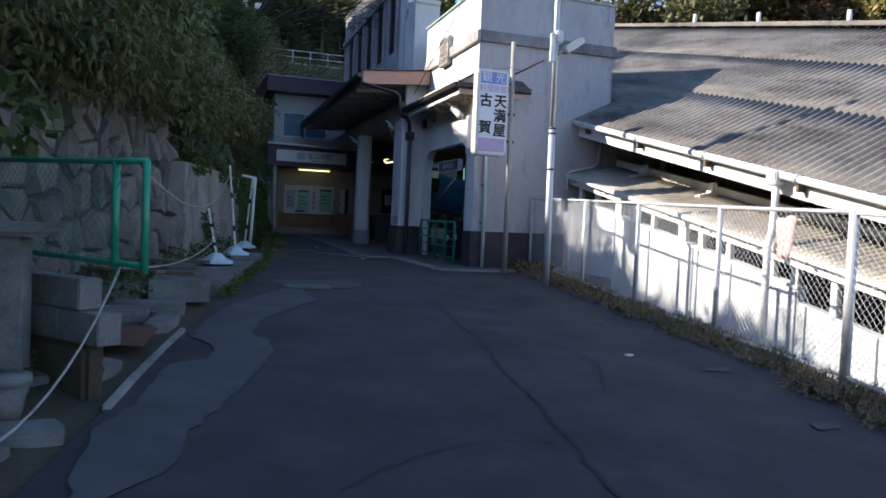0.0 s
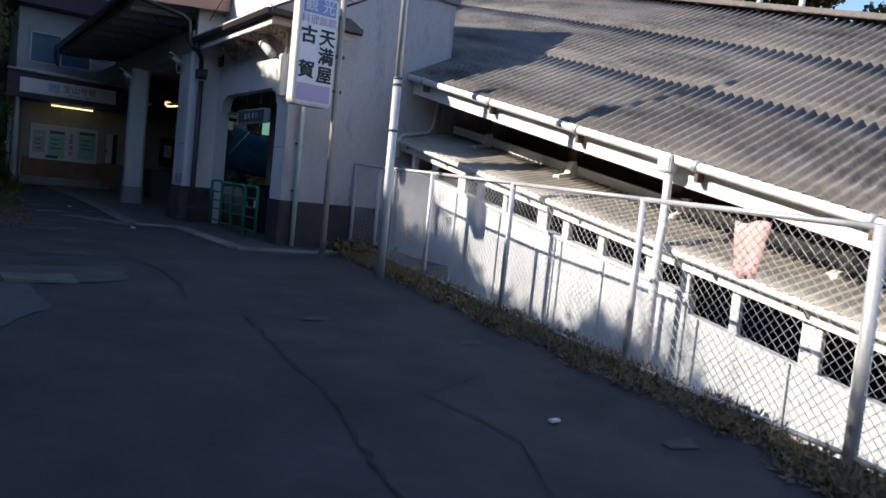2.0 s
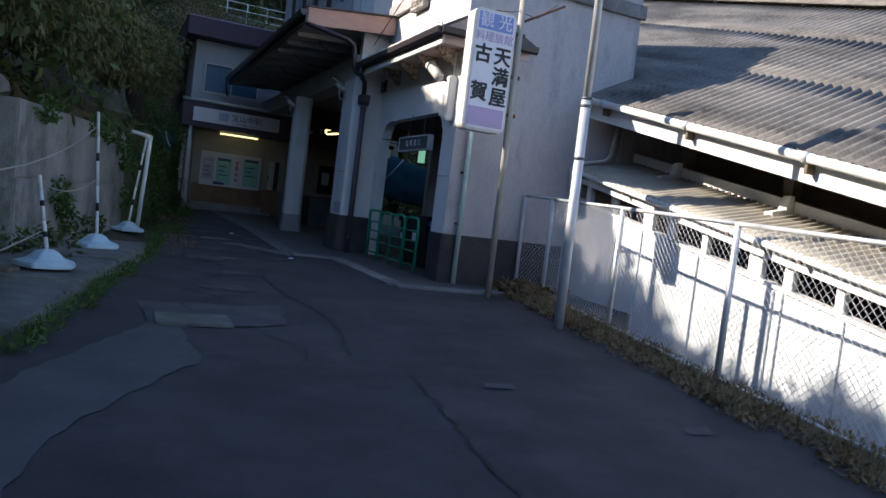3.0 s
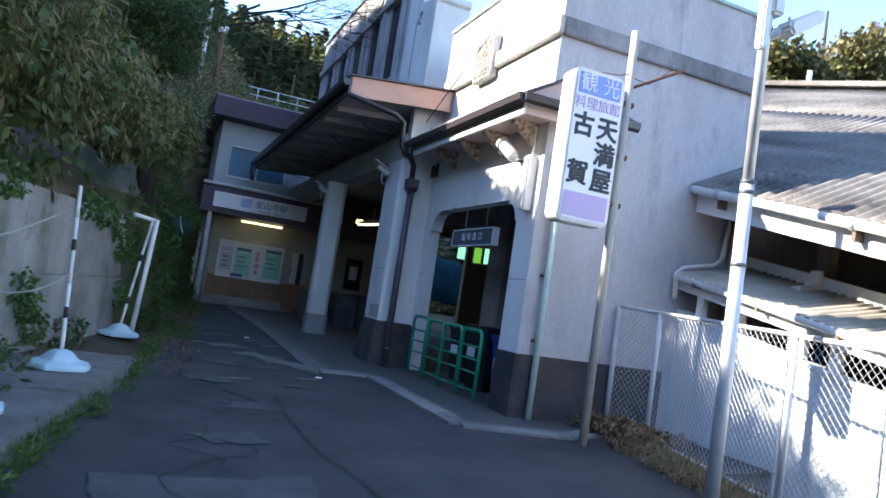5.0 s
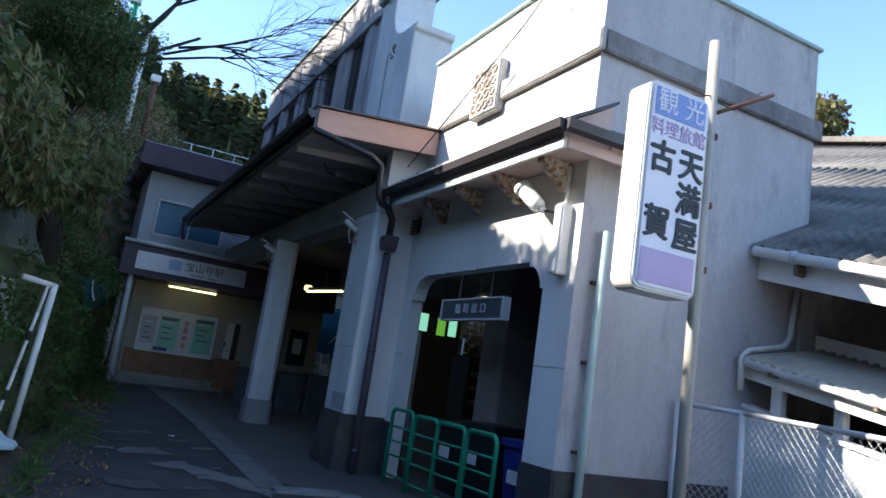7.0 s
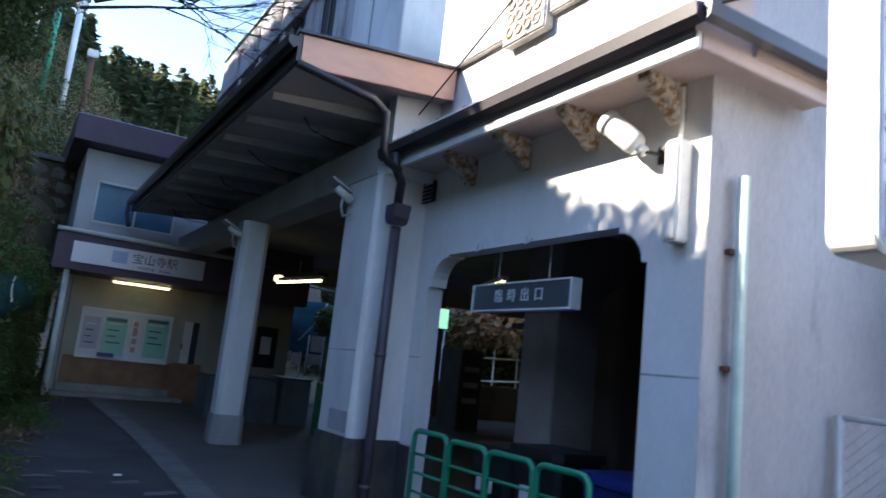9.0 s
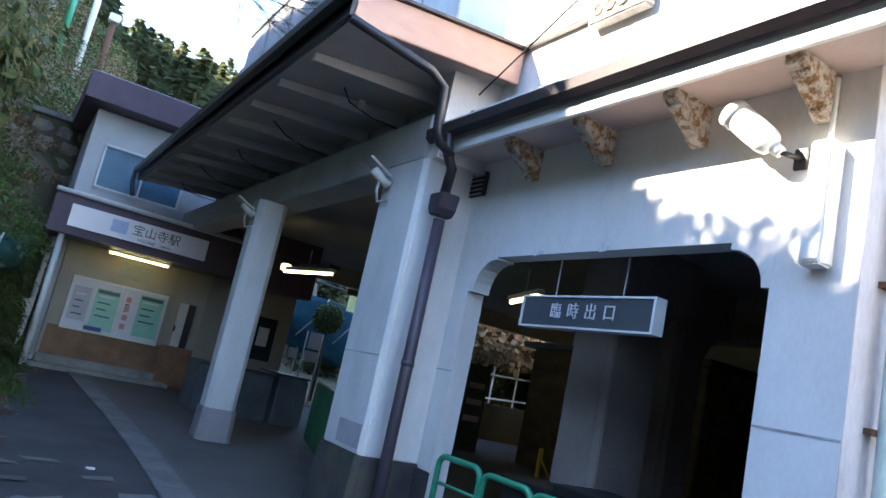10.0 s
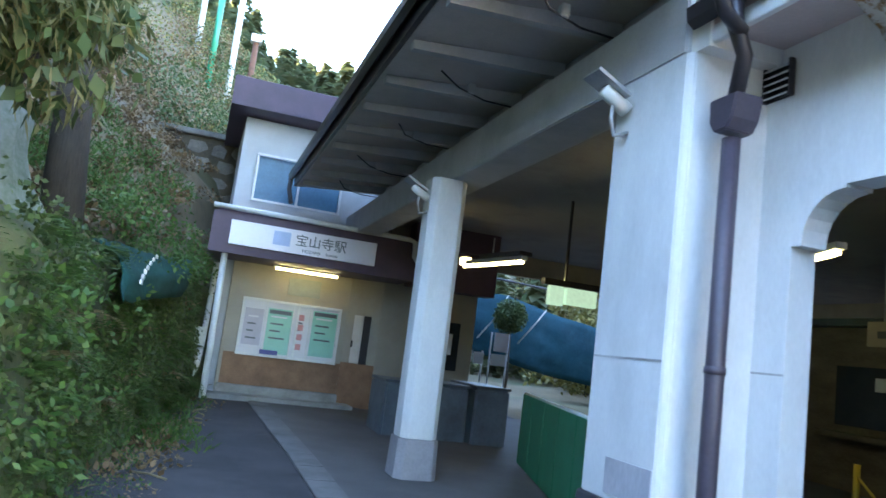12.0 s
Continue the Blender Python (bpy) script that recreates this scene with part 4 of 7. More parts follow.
while y < 13.2:
    w = (0.10, 0.12, 0.20)[k % 3]
    low_bar("mullion", 7.34, 7.42, y, y + w, -0.598 if y < 7.2 else -0.398, -0.151, M["whitepaint"], "white window post", 0.006)
    y += (0.62, 0.42, 0.86)[k % 3]
    k += 1
for y in (-1.0, 0.9, 2.6, 4.4, 6.1, 7.15, 7.32, 8.55, 9.3, 9.42, 10.6, 11.7):
    low_bar("batten", 7.315, 7.338, y, y + 0.06, -2.6, -0.46 if y > 7.3 else -0.61, M["whitewall"], "", 0.004)

# ---- chain link fence ----
fence = thing("chain_link_fence", "galvanised chain link fence along the lane edge", "fence")
posts = [(fence_x(y), y) for y in (-3.55, -1.55, 0.45, 2.45, 4.45, 6.42, 8.43, 10.42)] + [(6.52, 12.75), (6.42, 13.38)]


def post_z(y):
    return float(np.interp(y, [-3.6, 4.45, 6.4, 8.43, 10.42, 12.75, 13.4], [-.25, .38, .44, .52, .62, .66, .68])), float(np.interp(y, [-3.6, 4.45, 6.4, 8.43, 10.42, 12.75, 13.4], [1.2, 1.77, 1.84, 1.92, 2.0, 2.09, 2.11]))


for i, (x, y) in enumerate(posts):
    lo, hi = post_z(y)
    tubepart("post", [(x, y, lo - 0.15), (x, y, hi + 0.01)], 0.042 if y < 5 else 0.03, M["tin"], fence, "galvanised post")
    if i:
        x0, y0 = posts[i - 1]
        lo0, hi0 = post_z(y0)
        tubepart("rail", [(x0, y0, hi0), (x, y, hi)], 0.021, M["tin"], fence, "top rail", 8)
        tubepart("rail", [(x0, y0, lo0 + 0.05), (x, y, lo + 0.05)], 0.018, M["tin"], fence, "bottom rail", 8)
        # woven wire as two families of zigzag strands
        bm = bmesh.new()
        L = math.hypot(x - x0, y - y0)
        H = hi - lo - 0.07
        d = Vector((x - x0, y - y0, 0)) / L
        nn = Vector((-d.y, d.x, 0))
        pitch = 0.075
        for s in (1, -1):
            c = -H
            while c < L + H:
                u0, u1 = c, c + s * H
                v0, v1 = 0.0, H
                lo_u, hi_u = min(u0, u1), max(u0, u1)
                t0 = 0.0 if u0 == u1 else max(0, min(1, ((0 if s > 0 else L) - u0) / (u1 - u0)))
                t1 = max(0, min(1, ((L if s > 0 else 0) - u0) / (u1 - u0)))
                if t1 - t0 > 0.02:
                    P = []
                    for t in (t0, t1):
                        u, v = u0 + (u1 - u0) * t, H * t
                        zb = lo0 + 0.05 + (lo - lo0) * u / L
                        P.append(Vector((x0, y0, 0)) + d * u + Vector((0, 0, zb + v)) + nn * 0.003 * s)
                    w = 0.0022
                    ax = (P[1] - P[0]).normalized()
                    side = ax.cross(nn).normalized() * w
                    dep = nn * w
                    q = [[bm.verts.new(p + o) for o in (side, dep, -side, -dep)] for p in P]
                    for a in range(4):
                        bm.faces.new((q[0][a], q[0][(a + 1) % 4], q[1][(a + 1) % 4], q[1][a]))
                c += pitch
        m = part("wire_mesh", bm, M["tin"], fence, "woven wire mesh")
        m["kind"] = "stuff"

# ---- street lamp ----
lamp = thing("street_lamp", "galvanised steel pole with a small lantern arm", "street lamp")
LX, LY = 5.33, 10.45
tubepart("pole", [(LX, LY, 0.4), (LX - 0.02, LY, 3.1)], 0.054, M["tin"], lamp, "galvanised pole", 14)
tubepart("pole", [(LX - 0.02, LY, 3.1), (LX - 0.04, LY, 6.4)], 0.044, M["tin"], lamp, "", 14)
for z in (3.02, 3.10, 2.45):
    tubepart("band", [(LX - 0.015, LY, z), (LX - 0.015, LY, z + 0.03)], 0.06, M["boardgray"], lamp, "dark clamp band", 14)
boxpart("control_box", (LX - 0.15, LX - 0.075, LY - 0.10, LY - 0.02, 4.15, 4.6), M["tin"], lamp, "", 0.012)
boxpart("ballast", (LX - 0.06, LX + 0.06, LY - 0.10, LY + 0.06, 4.45, 4.66), M["plasticwhite"], lamp, "", 0.02)
tubepart("arm", [(LX, LY - 0.02, 4.28), (LX + 0.12, LY - 0.08, 4.38)], 0.03, M["tin"], lamp)
bm = bmesh.new()
prism(bm, [(LX + 0.05, 4.34), (LX + 0.10, 4.28), (LX + 0.38, 4.47), (LX + 0.42, 4.54), (LX + 0.35, 4.58), (LX + 0.06, 4.40)], "y", LY - 0.18, LY)
part("lantern", bm, M["plasticwhite"], lamp, "white plastic lantern", bevel=0.02)

# ---- lodging sign on its pole ----
sg = thing("lodging_sign", "tall white light-box sign with black brush lettering on a steel pole", "sign")
tubepart("pole", [(5.40, 12.30, 0.5), (5.38, 12.30, 4.9)], 0.045, M["oldpole"], sg, "weathered steel sign pole", 12)
SX0, SX1, SZ0, SZ1 = 4.67, 5.28, 2.80, 4.34
bm = bmesh.new()
rr = 0.09
poly = arc(SX0 + rr, SZ0 + rr, rr, 180, 270) + arc(SX1 - rr, SZ0 + rr, rr, 270, 360) + arc(SX1 - rr, SZ1 - rr, rr, 0, 90) + arc(SX0 + rr, SZ1 - rr, rr, 90, 180)
prism(bm, poly, "y", 12.20, 12.42)
part("case", bm, M["plasticwhite"], sg, "aged white plastic case", bevel=0.012)
bm = bmesh.new()
poly = arc(SX0 + rr, SZ0 + rr, rr - 0.035, 180, 270) + arc(SX1 - rr, SZ0 + rr, rr - 0.035, 270, 360) + arc(SX1 - rr, SZ1 - rr, rr - 0.035, 0, 90) + arc(SX0 + rr, SZ1 - rr, rr - 0.035, 90, 180)
prism(bm, poly, "y", 12.19, 12.199)
face = part("face", bm, M["signwhite"], sg, "white sign face")
boxpart("blue_band", (SX0 + 0.06, SX1 - 0.06, 12.184, 12.189, 4.08, 4.29), M["signblue"], face, "blue header band", 0)
boxpart("lilac_band", (SX0 + 0.05, SX1 - 0.05, 12.184, 12.189, 2.86, 3.10), M["signpurple"], face, "faded lilac footer band", 0)
letters("lettering", "観", 0.20, pose(4.845, 12.183, 4.185, 90), M["signwhite"], face)
letters("lettering", "光", 0.20, pose(5.105, 12.183, 4.185, 90), M["signwhite"], face)
letters("lettering", "料理旅館", 0.135, pose(4.975, 12.186, 3.985, 90), M["signpurple"], face)
for ch, x, z in (("天", 5.12, 3.76), ("満", 5.12, 3.50), ("屋", 5.12, 3.24), ("古", 4.84, 3.76), ("賀", 4.84, 3.28)):
    letters("lettering", ch, 0.25, pose(x, 12.186, z, 90), M["black"], face, 0.005, 0.0065)
for z in (3.05, 3.55, 4.1):
    boxpart("clamp", (5.28, 5.46, 12.27, 12.33, z, z + 0.05), M["rust"], sg, "rusty clamp", 0.006)
tubepart("bar", [(5.38, 12.30, 4.29), (5.97, 12.22, 4.62)], 0.016, M["rust"], sg, "rusty stub bar")
tubepart("wire", [(5.38, 12.28, 4.45), (5.25, 12.29, 4.40), (5.0, 12.30, 4.37)], 0.006, M["rust"], sg, "thin rusty wire", 5)
tubepart("wire", [(5.40, 12.28, 4.41), (5.6, 12.27, 4.39), (5.87, 12.25, 4.62)], 0.005, M["rust"], sg, "", 5)
tubepart("downpipe", [(5.37, 13.37, 0.6), (5.37, 13.37, 3.48)], 0.038, M["palegreen"], station, "pale green plastic downpipe")
for z in (1.55, 2.3, 3.0):
    boxpart("pipe_clip", (5.31, 5.43, 13.40, 13.448, z, z + 0.03), M["rust"], station)

tubepart("wall_conduit", [(7.92, 13.36, 3.43), (7.85, 13.36, 2.92), (7.75, 13.36, 2.82), (7.26, 13.36, 2.71), (7.17, 13.36, 2.64), (7.18, 13.36, 2.32)], 0.03, M["plasticwhite"], station, "weathered pipe elbow on the side wall", 8)
tubepart("conduit", [(8.00, 13.38, 3.43), (8.00, 13.38, 1.9)], 0.02, M["oldpole"], station, "", 8)

# ---- exit board in the arch ----
ex = thing("exit_board", "dark gray hanging exit board with pale lettering", "sign")
boxpart("board", (5.29, 5.37, 14.80, 16.13, 2.705, 2.92), M["boardgray"], ex, "dark gray board", 0.004)
for dims in ((5.28, 5.38, 14.78, 14.80, 2.69, 2.935), (5.28, 5.38, 16.13, 16.15, 2.69, 2.935), (5.28, 5.38, 14.80, 16.13, 2.921, 2.935), (5.28, 5.38, 14.80, 16.13, 2.69, 2.704)):
    boxpart("rim", dims, M["whitepaint"], ex, "pale metal rim")
for i, ch in enumerate("臨時出口"):
    letters("lettering", ch, 0.125, pose(5.288, 15.74 - i * 0.185, 2.812, 90, 0, -90), M["paper"], ex)
for y in (15.12, 15.82):
    tubepart("rod", [(5.33, y, 2.93), (5.33, y, 3.22)], 0.007, M["tin"], ex, "", 6)
    tubepart("hook", [(5.13, y, 3.24), (5.10, y + 0.01, 3.20), (5.10, y + 0.06, 3.19), (5.12, y + 0.06, 3.26)], 0.006, M["tin"], ex, "", 6)

# ---- green barriers and bins in the arch ----
def barrier():
    t = thing("barrier", "green painted tubular steel crowd barrier in the arched exit", "barrier", "green barriers")
    w, h, r = 0.52, 0.86, 0.08
    path = [(0, 0, 0), (0, 0, h - r)] + [(0, r - r * math.cos(a), h - r + r * math.sin(a)) for a in (0.4, 0.8, 1.2, 1.57)] + [(0, w - r + r * math.sin(a), h - r + r * math.cos(a)) for a in (0, 0.4, 0.8, 1.2, 1.57)] + [(0, w, 0)]
    tubepart("frame", path, 0.024, M["green"], t, "bent tube frame")
    for z in (0.12, 0.34, 0.50, 0.66):
        tubepart("rail", [(0, 0.0, z), (0, w, z)], 0.013, M["green"], t, "", 8)
    return t


b0 = barrier()
b0.matrix_basis = pose(5.02, 15.90, 0.73, 0, 0, 3)
for i in range(1, 4):
    copy_thing(b0, pose(5.02 + 0.015 * i, 15.90 - 0.565 * i, 0.715 - 0.005 * i, 0, 0, 3 + (-1) ** i))
for (x, y, k, lab, h) in ((5.75, 15.35, "black", "black plastic bin with a lid behind the barriers", 0.80), (5.72, 14.45, "blue", "dark blue plastic bin behind the barriers", 0.74), (5.8, 16.05, "black", "black plastic bin with a lid behind the barriers", 0.72)):
    bn = thing("bin", lab, "bin", "bins behind the barriers", at=(x, y, road_z(y) + 0.02))
    pillar("body", 0, 0, 0.5, 0.62, 0, h, 0.05, M[k], bn, flare=-0.05)
    pillar("lid", 0, 0, 0.56, 0.68, h + 0.002, h + 0.08, 0.06, M[k], bn, flare=0.0)
    boxpart("label", (-0.268, -0.262, -0.12, 0.12, h * 0.55, h * 0.72), M["paper"], bn)

# ---- flood light, conduit box, hopper and downpipe ----
fl = thing("flood_light", "white bracketed flood light under the pent roof", "lamp", at=(4.95, 13.995, 3.792))
axis = Vector((0.100, -0.241, -0.231)).normalized()
bm = bmesh.new()
tube(bm, [axis * u for u in (-0.19, -0.182, -0.165, -0.12, 0.0, 0.10, 0.14, 0.16)], 0.078, 14)
for v in bm.verts:
    u = v.co.dot(axis)
    f_ = float(np.interp(u, [-0.19, -0.182, -0.165, -0.12, 0.0, 0.10, 0.14, 0.16], [0.35, 0.75, 0.95, 1.0, 1.04, 1.0, 0.85, 0.5]))
    v.co = axis * u + (v.co - axis * u) * f_
globe = part("globe", bm, M["lampglass"], fl, "frosted white lamp globe", smooth=True)
tubepart("end_cap", [axis * -0.165, axis * -0.105], 0.085, M["plasticwhite"], globe, "white cap ring", 14)
tubepart("socket", [axis * 0.145, axis * 0.17, axis * 0.215], 0.036, M["whitepaint"], fl, "pale lamp socket", 12, 0.032)
tubepart("arm", [axis * 0.205, axis * 0.205 + Vector((0.06, -0.02, 0.0)), Vector((FX - 4.95 - 0.02, axis.y * 0.205 - 0.04, axis.z * 0.205))], 0.014, M["black"], fl, "black bracket arm")
boxpart("base_plate", (FX - 4.95 - 0.022, FX - 4.951, axis.y * 0.205 - 0.08, axis.y * 0.205 - 0.0, axis.z * 0.205 - 0.06, axis.z * 0.205 + 0.06), M["black"], fl, "", 0.005)
cb = boxpart("conduit_box", (FX - 0.12, FX - 0.001, 13.58, 13.70, 3.05, 3.70), M["whitepaint"], None, "", 0.012)
tagged(cb, "white metal conduit box on the facade", "conduit box")
boxpart("lid", (FX - 0.128, FX - 0.121, 13.592, 13.688, 3.07, 3.68), M["plasticwhite"], cb, "", 0.003)
tubepart("conduit", [(FX - 0.05, 13.64, 3.70), (FX - 0.05, 13.64, 4.06)], 0.014, M["whitepaint"], cb)
dp = thing("drainpipe", "dark brown drainpipe with a hopper on the facade", "drainpipe", at=(-0.06, -0.10, 0))
bm = bmesh.new()
prism(bm, [(16.78, 3.53), (16.82, 3.47), (16.92, 3.47), (16.96, 3.53), (16.965, 3.66), (16.75, 3.66)], "x", 4.70, 4.88)
part("hopper", bm, M["downpipe"], dp, "flared hopper head", bevel=0.01)
tubepart("pipe", [(4.80, 16.89, 3.45), (4.80, 16.89, 2.0), (4.80, 16.89, 0.72)], 0.05, M["downpipe"], dp)
tubepart("offset", [(4.62, 16.72, 4.12), (4.64, 16.72, 3.98), (4.74, 16.76, 3.86), (4.78, 16.87, 3.6)], 0.045, M["brown"], dp)
tubepart("branch", [(3.55, 16.70, 4.68), (4.30, 16.66, 4.55), (4.44, 16.64, 4.45), (4.46, 16.64, 4.10), (4.52, 16.66, 4.0), (4.68, 16.72, 3.96)], 0.04, M["brown"], dp)
for z in (1.0, 2.2):
    tubepart("strap", [(4.80, 16.89, z), (4.80, 16.89, z + 0.04)], 0.056, M["downpipe"], dp)
vent = thing("wall_vent", "small louvred wall vent beside the hopper", "vent")
# flat black plate on the wall, painted as the shade behind the louvre
boxpart("vent_backing", (FX - 0.012, FX - 0.001, 16.80, 16.998, 3.80, 4.0), M["black"], vent)
for y in (16.79, 16.985):
    boxpart("frame", (FX - 0.05, FX - 0.013, y, y + 0.012, 3.79, 4.01), M["brown"], vent)
for k in range(5):
    sl = boxpart("slat", (-0.025, 0.018, 16.804, 16.982, -0.005, 0.005), M["beam"], vent, "angled louvre slat")
    sl.matrix_basis = pose(FX - 0.035, 0, 3.815 + 0.042 * k, 0, -28, 0)

# ---- road surface details ----
def flat_patch(name, outline, material, lift, label, cat="road patch", jag=0.05, seed=1):
    """An irregular sheet laid on the road, a few millimetres proud."""
    rnd = random.Random(seed)
    pts = []
    for (x0, y0), (x1, y1) in zip(outline, outline[1:] + outline[:1]):
        n = max(1, int(math.hypot(x1 - x0, y1 - y0) / 0.12))
        for i in range(n):
            pts.append((x0 + (x1 - x0) * i / n + rnd.uniform(-jag, jag), y0 + (y1 - y0) * i / n + rnd.uniform(-jag, jag)))
    bm = bmesh.new()
    f = bm.faces.new([bm.verts.new((x, y, 0)) for x, y in pts])
    bmesh.ops.triangulate(bm, faces=[f])
    bmesh.ops.subdivide_edges(bm, edges=[e for e in bm.edges if e.calc_length() > 0.8], cuts=2)
    for v in bm.verts:
        v.co.z = road_z(v.co.y) + 0.012 * noise.noise(Vector((v.co.x * 0.9, v.co.y * 0.9, 0))) + lift
    ob = part(name, bm, material)
    return tagged(ob, label, cat, kind="structure")


flat_patch("road_patch", [(-.50, 3.2), (-.10, 3.6), (.0, 4.15), (.34, 5.0), (.60, 5.9), (.62, 6.4), (.50, 6.75), (.62, 7.4), (.95, 8.0), (1.40, 8.75), (1.32, 10.1), (.95, 9.5), (.42, 8.4), (.10, 7.4), (-.02, 6.6), (.16, 6.2), (.10, 5.75), (-.18, 5.6), (-.30, 4.8), (-.52, 4.2)], M["patch"], 0.009, "lighter gray worn patch on the asphalt lane", jag=0.025)
flat_patch("road_patch", [(1.1, 9.6), (2.2, 9.9), (2.3, 10.7), (1.0, 10.6)], M["mottle"], 0.010, "lighter gray worn patch on the asphalt lane", seed=3)
flat_patch("road_patch", [(2.45, 16.6), (3.3, 15.3), (3.5, 15.5), (2.75, 16.9)], M["worn_edging"], 0.010, "pale worn strip beside the forecourt", seed=4, jag=0.09)
flat_patch("road_patch", [(2.2, 17.0), (2.7, 17.2), (2.6, 17.6), (2.1, 17.3)], M["worn_edging"], 0.010, "pale worn spot on the lane", seed=5, jag=0.08)
for k in range(4):
    cx, cy = 1.7 + 0.3 * (k % 2), 11.4 + 1.3 * k
    flat_patch("road_patch", [(cx, cy), (cx + 0.45, cy + 0.06), (cx + 0.4, cy + 0.4), (cx - 0.05, cy + 0.32)], M["mottle"], 0.008 + 0.0008 * k, "faded gray mottling on the asphalt", seed=20 + k, jag=0.07)
for k, (cx, cy) in enumerate(((4.15, 5.0), (3.9, 3.6), (4.3, 7.3), (3.3, 8.2), (4.6, 3.0))):
    flat_patch("road_patch", [(cx, cy), (cx + 0.22, cy - 0.02), (cx + 0.26, cy + 0.1), (cx + 0.03, cy + 0.12)], M["mottle"], 0.009, "small pale scuff on the asphalt", seed=40 + k, jag=0.025)


def crack(line, w=0.018, seed=1):
    w *= 0.6
    rnd = random.Random(seed)
    pts = []
    for (x0, y0), (x1, y1) in zip(line, line[1:]):
        n = max(2, int(math.hypot(x1 - x0, y1 - y0) / 0.1))
        pts += [(x0 + (x1 - x0) * i / n + rnd.uniform(-.03, .03), y0 + (y1 - y0) * i / n + rnd.uniform(-.03, .03)) for i in range(n)]
    vs, fs = [], []
    for i, (x, y) in enumerate(pts):
        ww = w * rnd.uniform(0.4, 1.3)
        z = road_z(y) + 0.012 * noise.noise(Vector((x * 0.9, y * 0.9, 0))) + 0.011
        vs += [(x - ww, y, z), (x, y - ww * 0.6, z - 0.001), (x + ww, y, z)]
        if i:
            b = 3 * i
            fs += [(b - 3, b - 2, b + 1, b), (b - 2, b - 1, b + 2, b + 1)]
    tagged(raw("road_crack", vs, fs, M["crack"]), "dark jagged crack in the asphalt", "crack", kind="structure")


crack([(2.82, 8.46), (2.6, 6.4), (2.33, 5.17), (2.27, 4.57), (2.12, 3.74), (1.98, 2.95), (1.7, 1.8)], 0.022)
crack([(2.12, 3.68), (1.6, 3.75), (1.19, 3.62), (0.6, 3.2)], 0.014, 2)
crack([(2.55, 13.6), (2.48, 12.41), (2.5, 11.41), (2.7, 10.2), (2.5, 8.9)], 0.018, 3)
crack([(3.9, 6.5), (3.2, 6.2), (3.3, 5.4), (2.9, 4.6)], 0.016, 4)
crack([(1.6, 14.8), (2.1, 13.6), (2.0, 12.6), (1.5, 11.8)], 0.016, 5)
rc = random.Random(61)
for k in range(9):
    x, y = rc.uniform(1.4, 3.3), rc.uniform(8.5, 16.5)
    line = [(x, y)]
    for _ in range(rc.randint(2, 4)):
        line.append((line[-1][0] + rc.uniform(-0.5, 0.5), line[-1][1] + rc.uniform(0.25, 0.6)))
    crack(line, rc.uniform(0.010, 0.016), 70 + k)
for k in range(14):
    cx, cy, w_ = rc.uniform(1.7, 3.1), rc.uniform(13.2, 19.0), rc.uniform(0.10, 0.30)
    flat_patch("road_patch", [(cx, cy), (cx + w_, cy + 0.04), (cx + w_ * 0.9, cy + w_ * 0.7), (cx - 0.03, cy + w_ * 0.5)], M["worn_edging" if k % 3 else "mottle"], 0.0095 + 0.0003 * k, "small pale worn fleck on the asphalt", seed=90 + k, jag=0.045)
mh = boxpart("drain_cover", (1.15, 1.75, 9.72, 10.18, 0.57, 0.60), M["old_concrete"], None, "", 0.008)
tagged(mh, "worn concrete drain cover set in the lane", "drain cover")
mh.location.z = 0.002
for x, y in ((3.72, 5.55), (3.3, 14.9), (2.9, 18.6)):
    lt = boxpart("litter", (x - 0.04, x + 0.04, y - 0.02, y + 0.02, road_z(y) + 0.012, road_z(y) + 0.03), M["paper"], None, "", 0.006)
    tagged(lt, "small white scrap of litter on the asphalt", "litter")

# ---- foliage helpers ----
def leaves(name, centres, radii, count, size, width, material, seed, droop=0.3, flat=0.0):
    """Single leaves (narrow four-point blades) scattered round many centres."""
    rng = np.random.default_rng(seed)
    c = np.asarray(centres, float)
    r = np.asarray(radii, float).reshape(len(c), -1)
    k = rng.integers(0, len(c), count)
    off = rng.normal(size=(count, 3))
    off /= np.linalg.norm(off, axis=1)[:, None]
    off *= rng.uniform(0.35, 1.0, (count, 1)) ** 0.6
    p = c[k] + off * (r[k] if r.shape[1] == 3 else r[k].repeat(3, 1))
    d = rng.normal(size=(count, 3)) + off * 0.6
    d[:, 2] -= droop * 2
    d /= np.linalg.norm(d, axis=1)[:, None]
    s = np.cross(d, rng.normal(size=(count, 3)) + np.array([0, 0, flat * 4]))
    s /= np.linalg.norm(s, axis=1)[:, None]
    L = size * rng.uniform(0.6, 1.3, (count, 1))
    W = width * rng.uniform(0.6, 1.3, (count, 1))
    v = np.stack([p, p + d * L * 0.45 + s * W, p + d * L, p + d * L * 0.45 - s * W], 1).reshape(-1, 3)
    f = np.arange(count * 4).reshape(-1, 4)
    me = bpy.data.meshes.new(name)
    me.from_pydata(v.tolist(), [], f.tolist())
    me.materials.append(material)
    return me


def stuff(name, me, label, category):
    return tagged(new(name, me), label, category, kind="stuff")


rng = np.random.default_rng(7)


def crown_line(x, y):
    """How high the growth beside the lane stands: low enough to let the sun on to the shed and the upper facade, high
    enough to shade the rest.
    """
    return float(np.interp(y - 0.474 * (5.15 - x), [-20, 6.3, 7.0, 7.6, 8.8, 9.6, 10.4, 11.5, 13.3, 14.5, 15.2, 16, 18.0, 18.7, 30], [0.45, 0.5, 1.2, 1.5, 1.85, 1.75, 1.55, 2.15, 3.10, 3.45, 3.95, 4.5, 5.4, 9.0, 10.0])) + 0.64 * (5.15 - x)


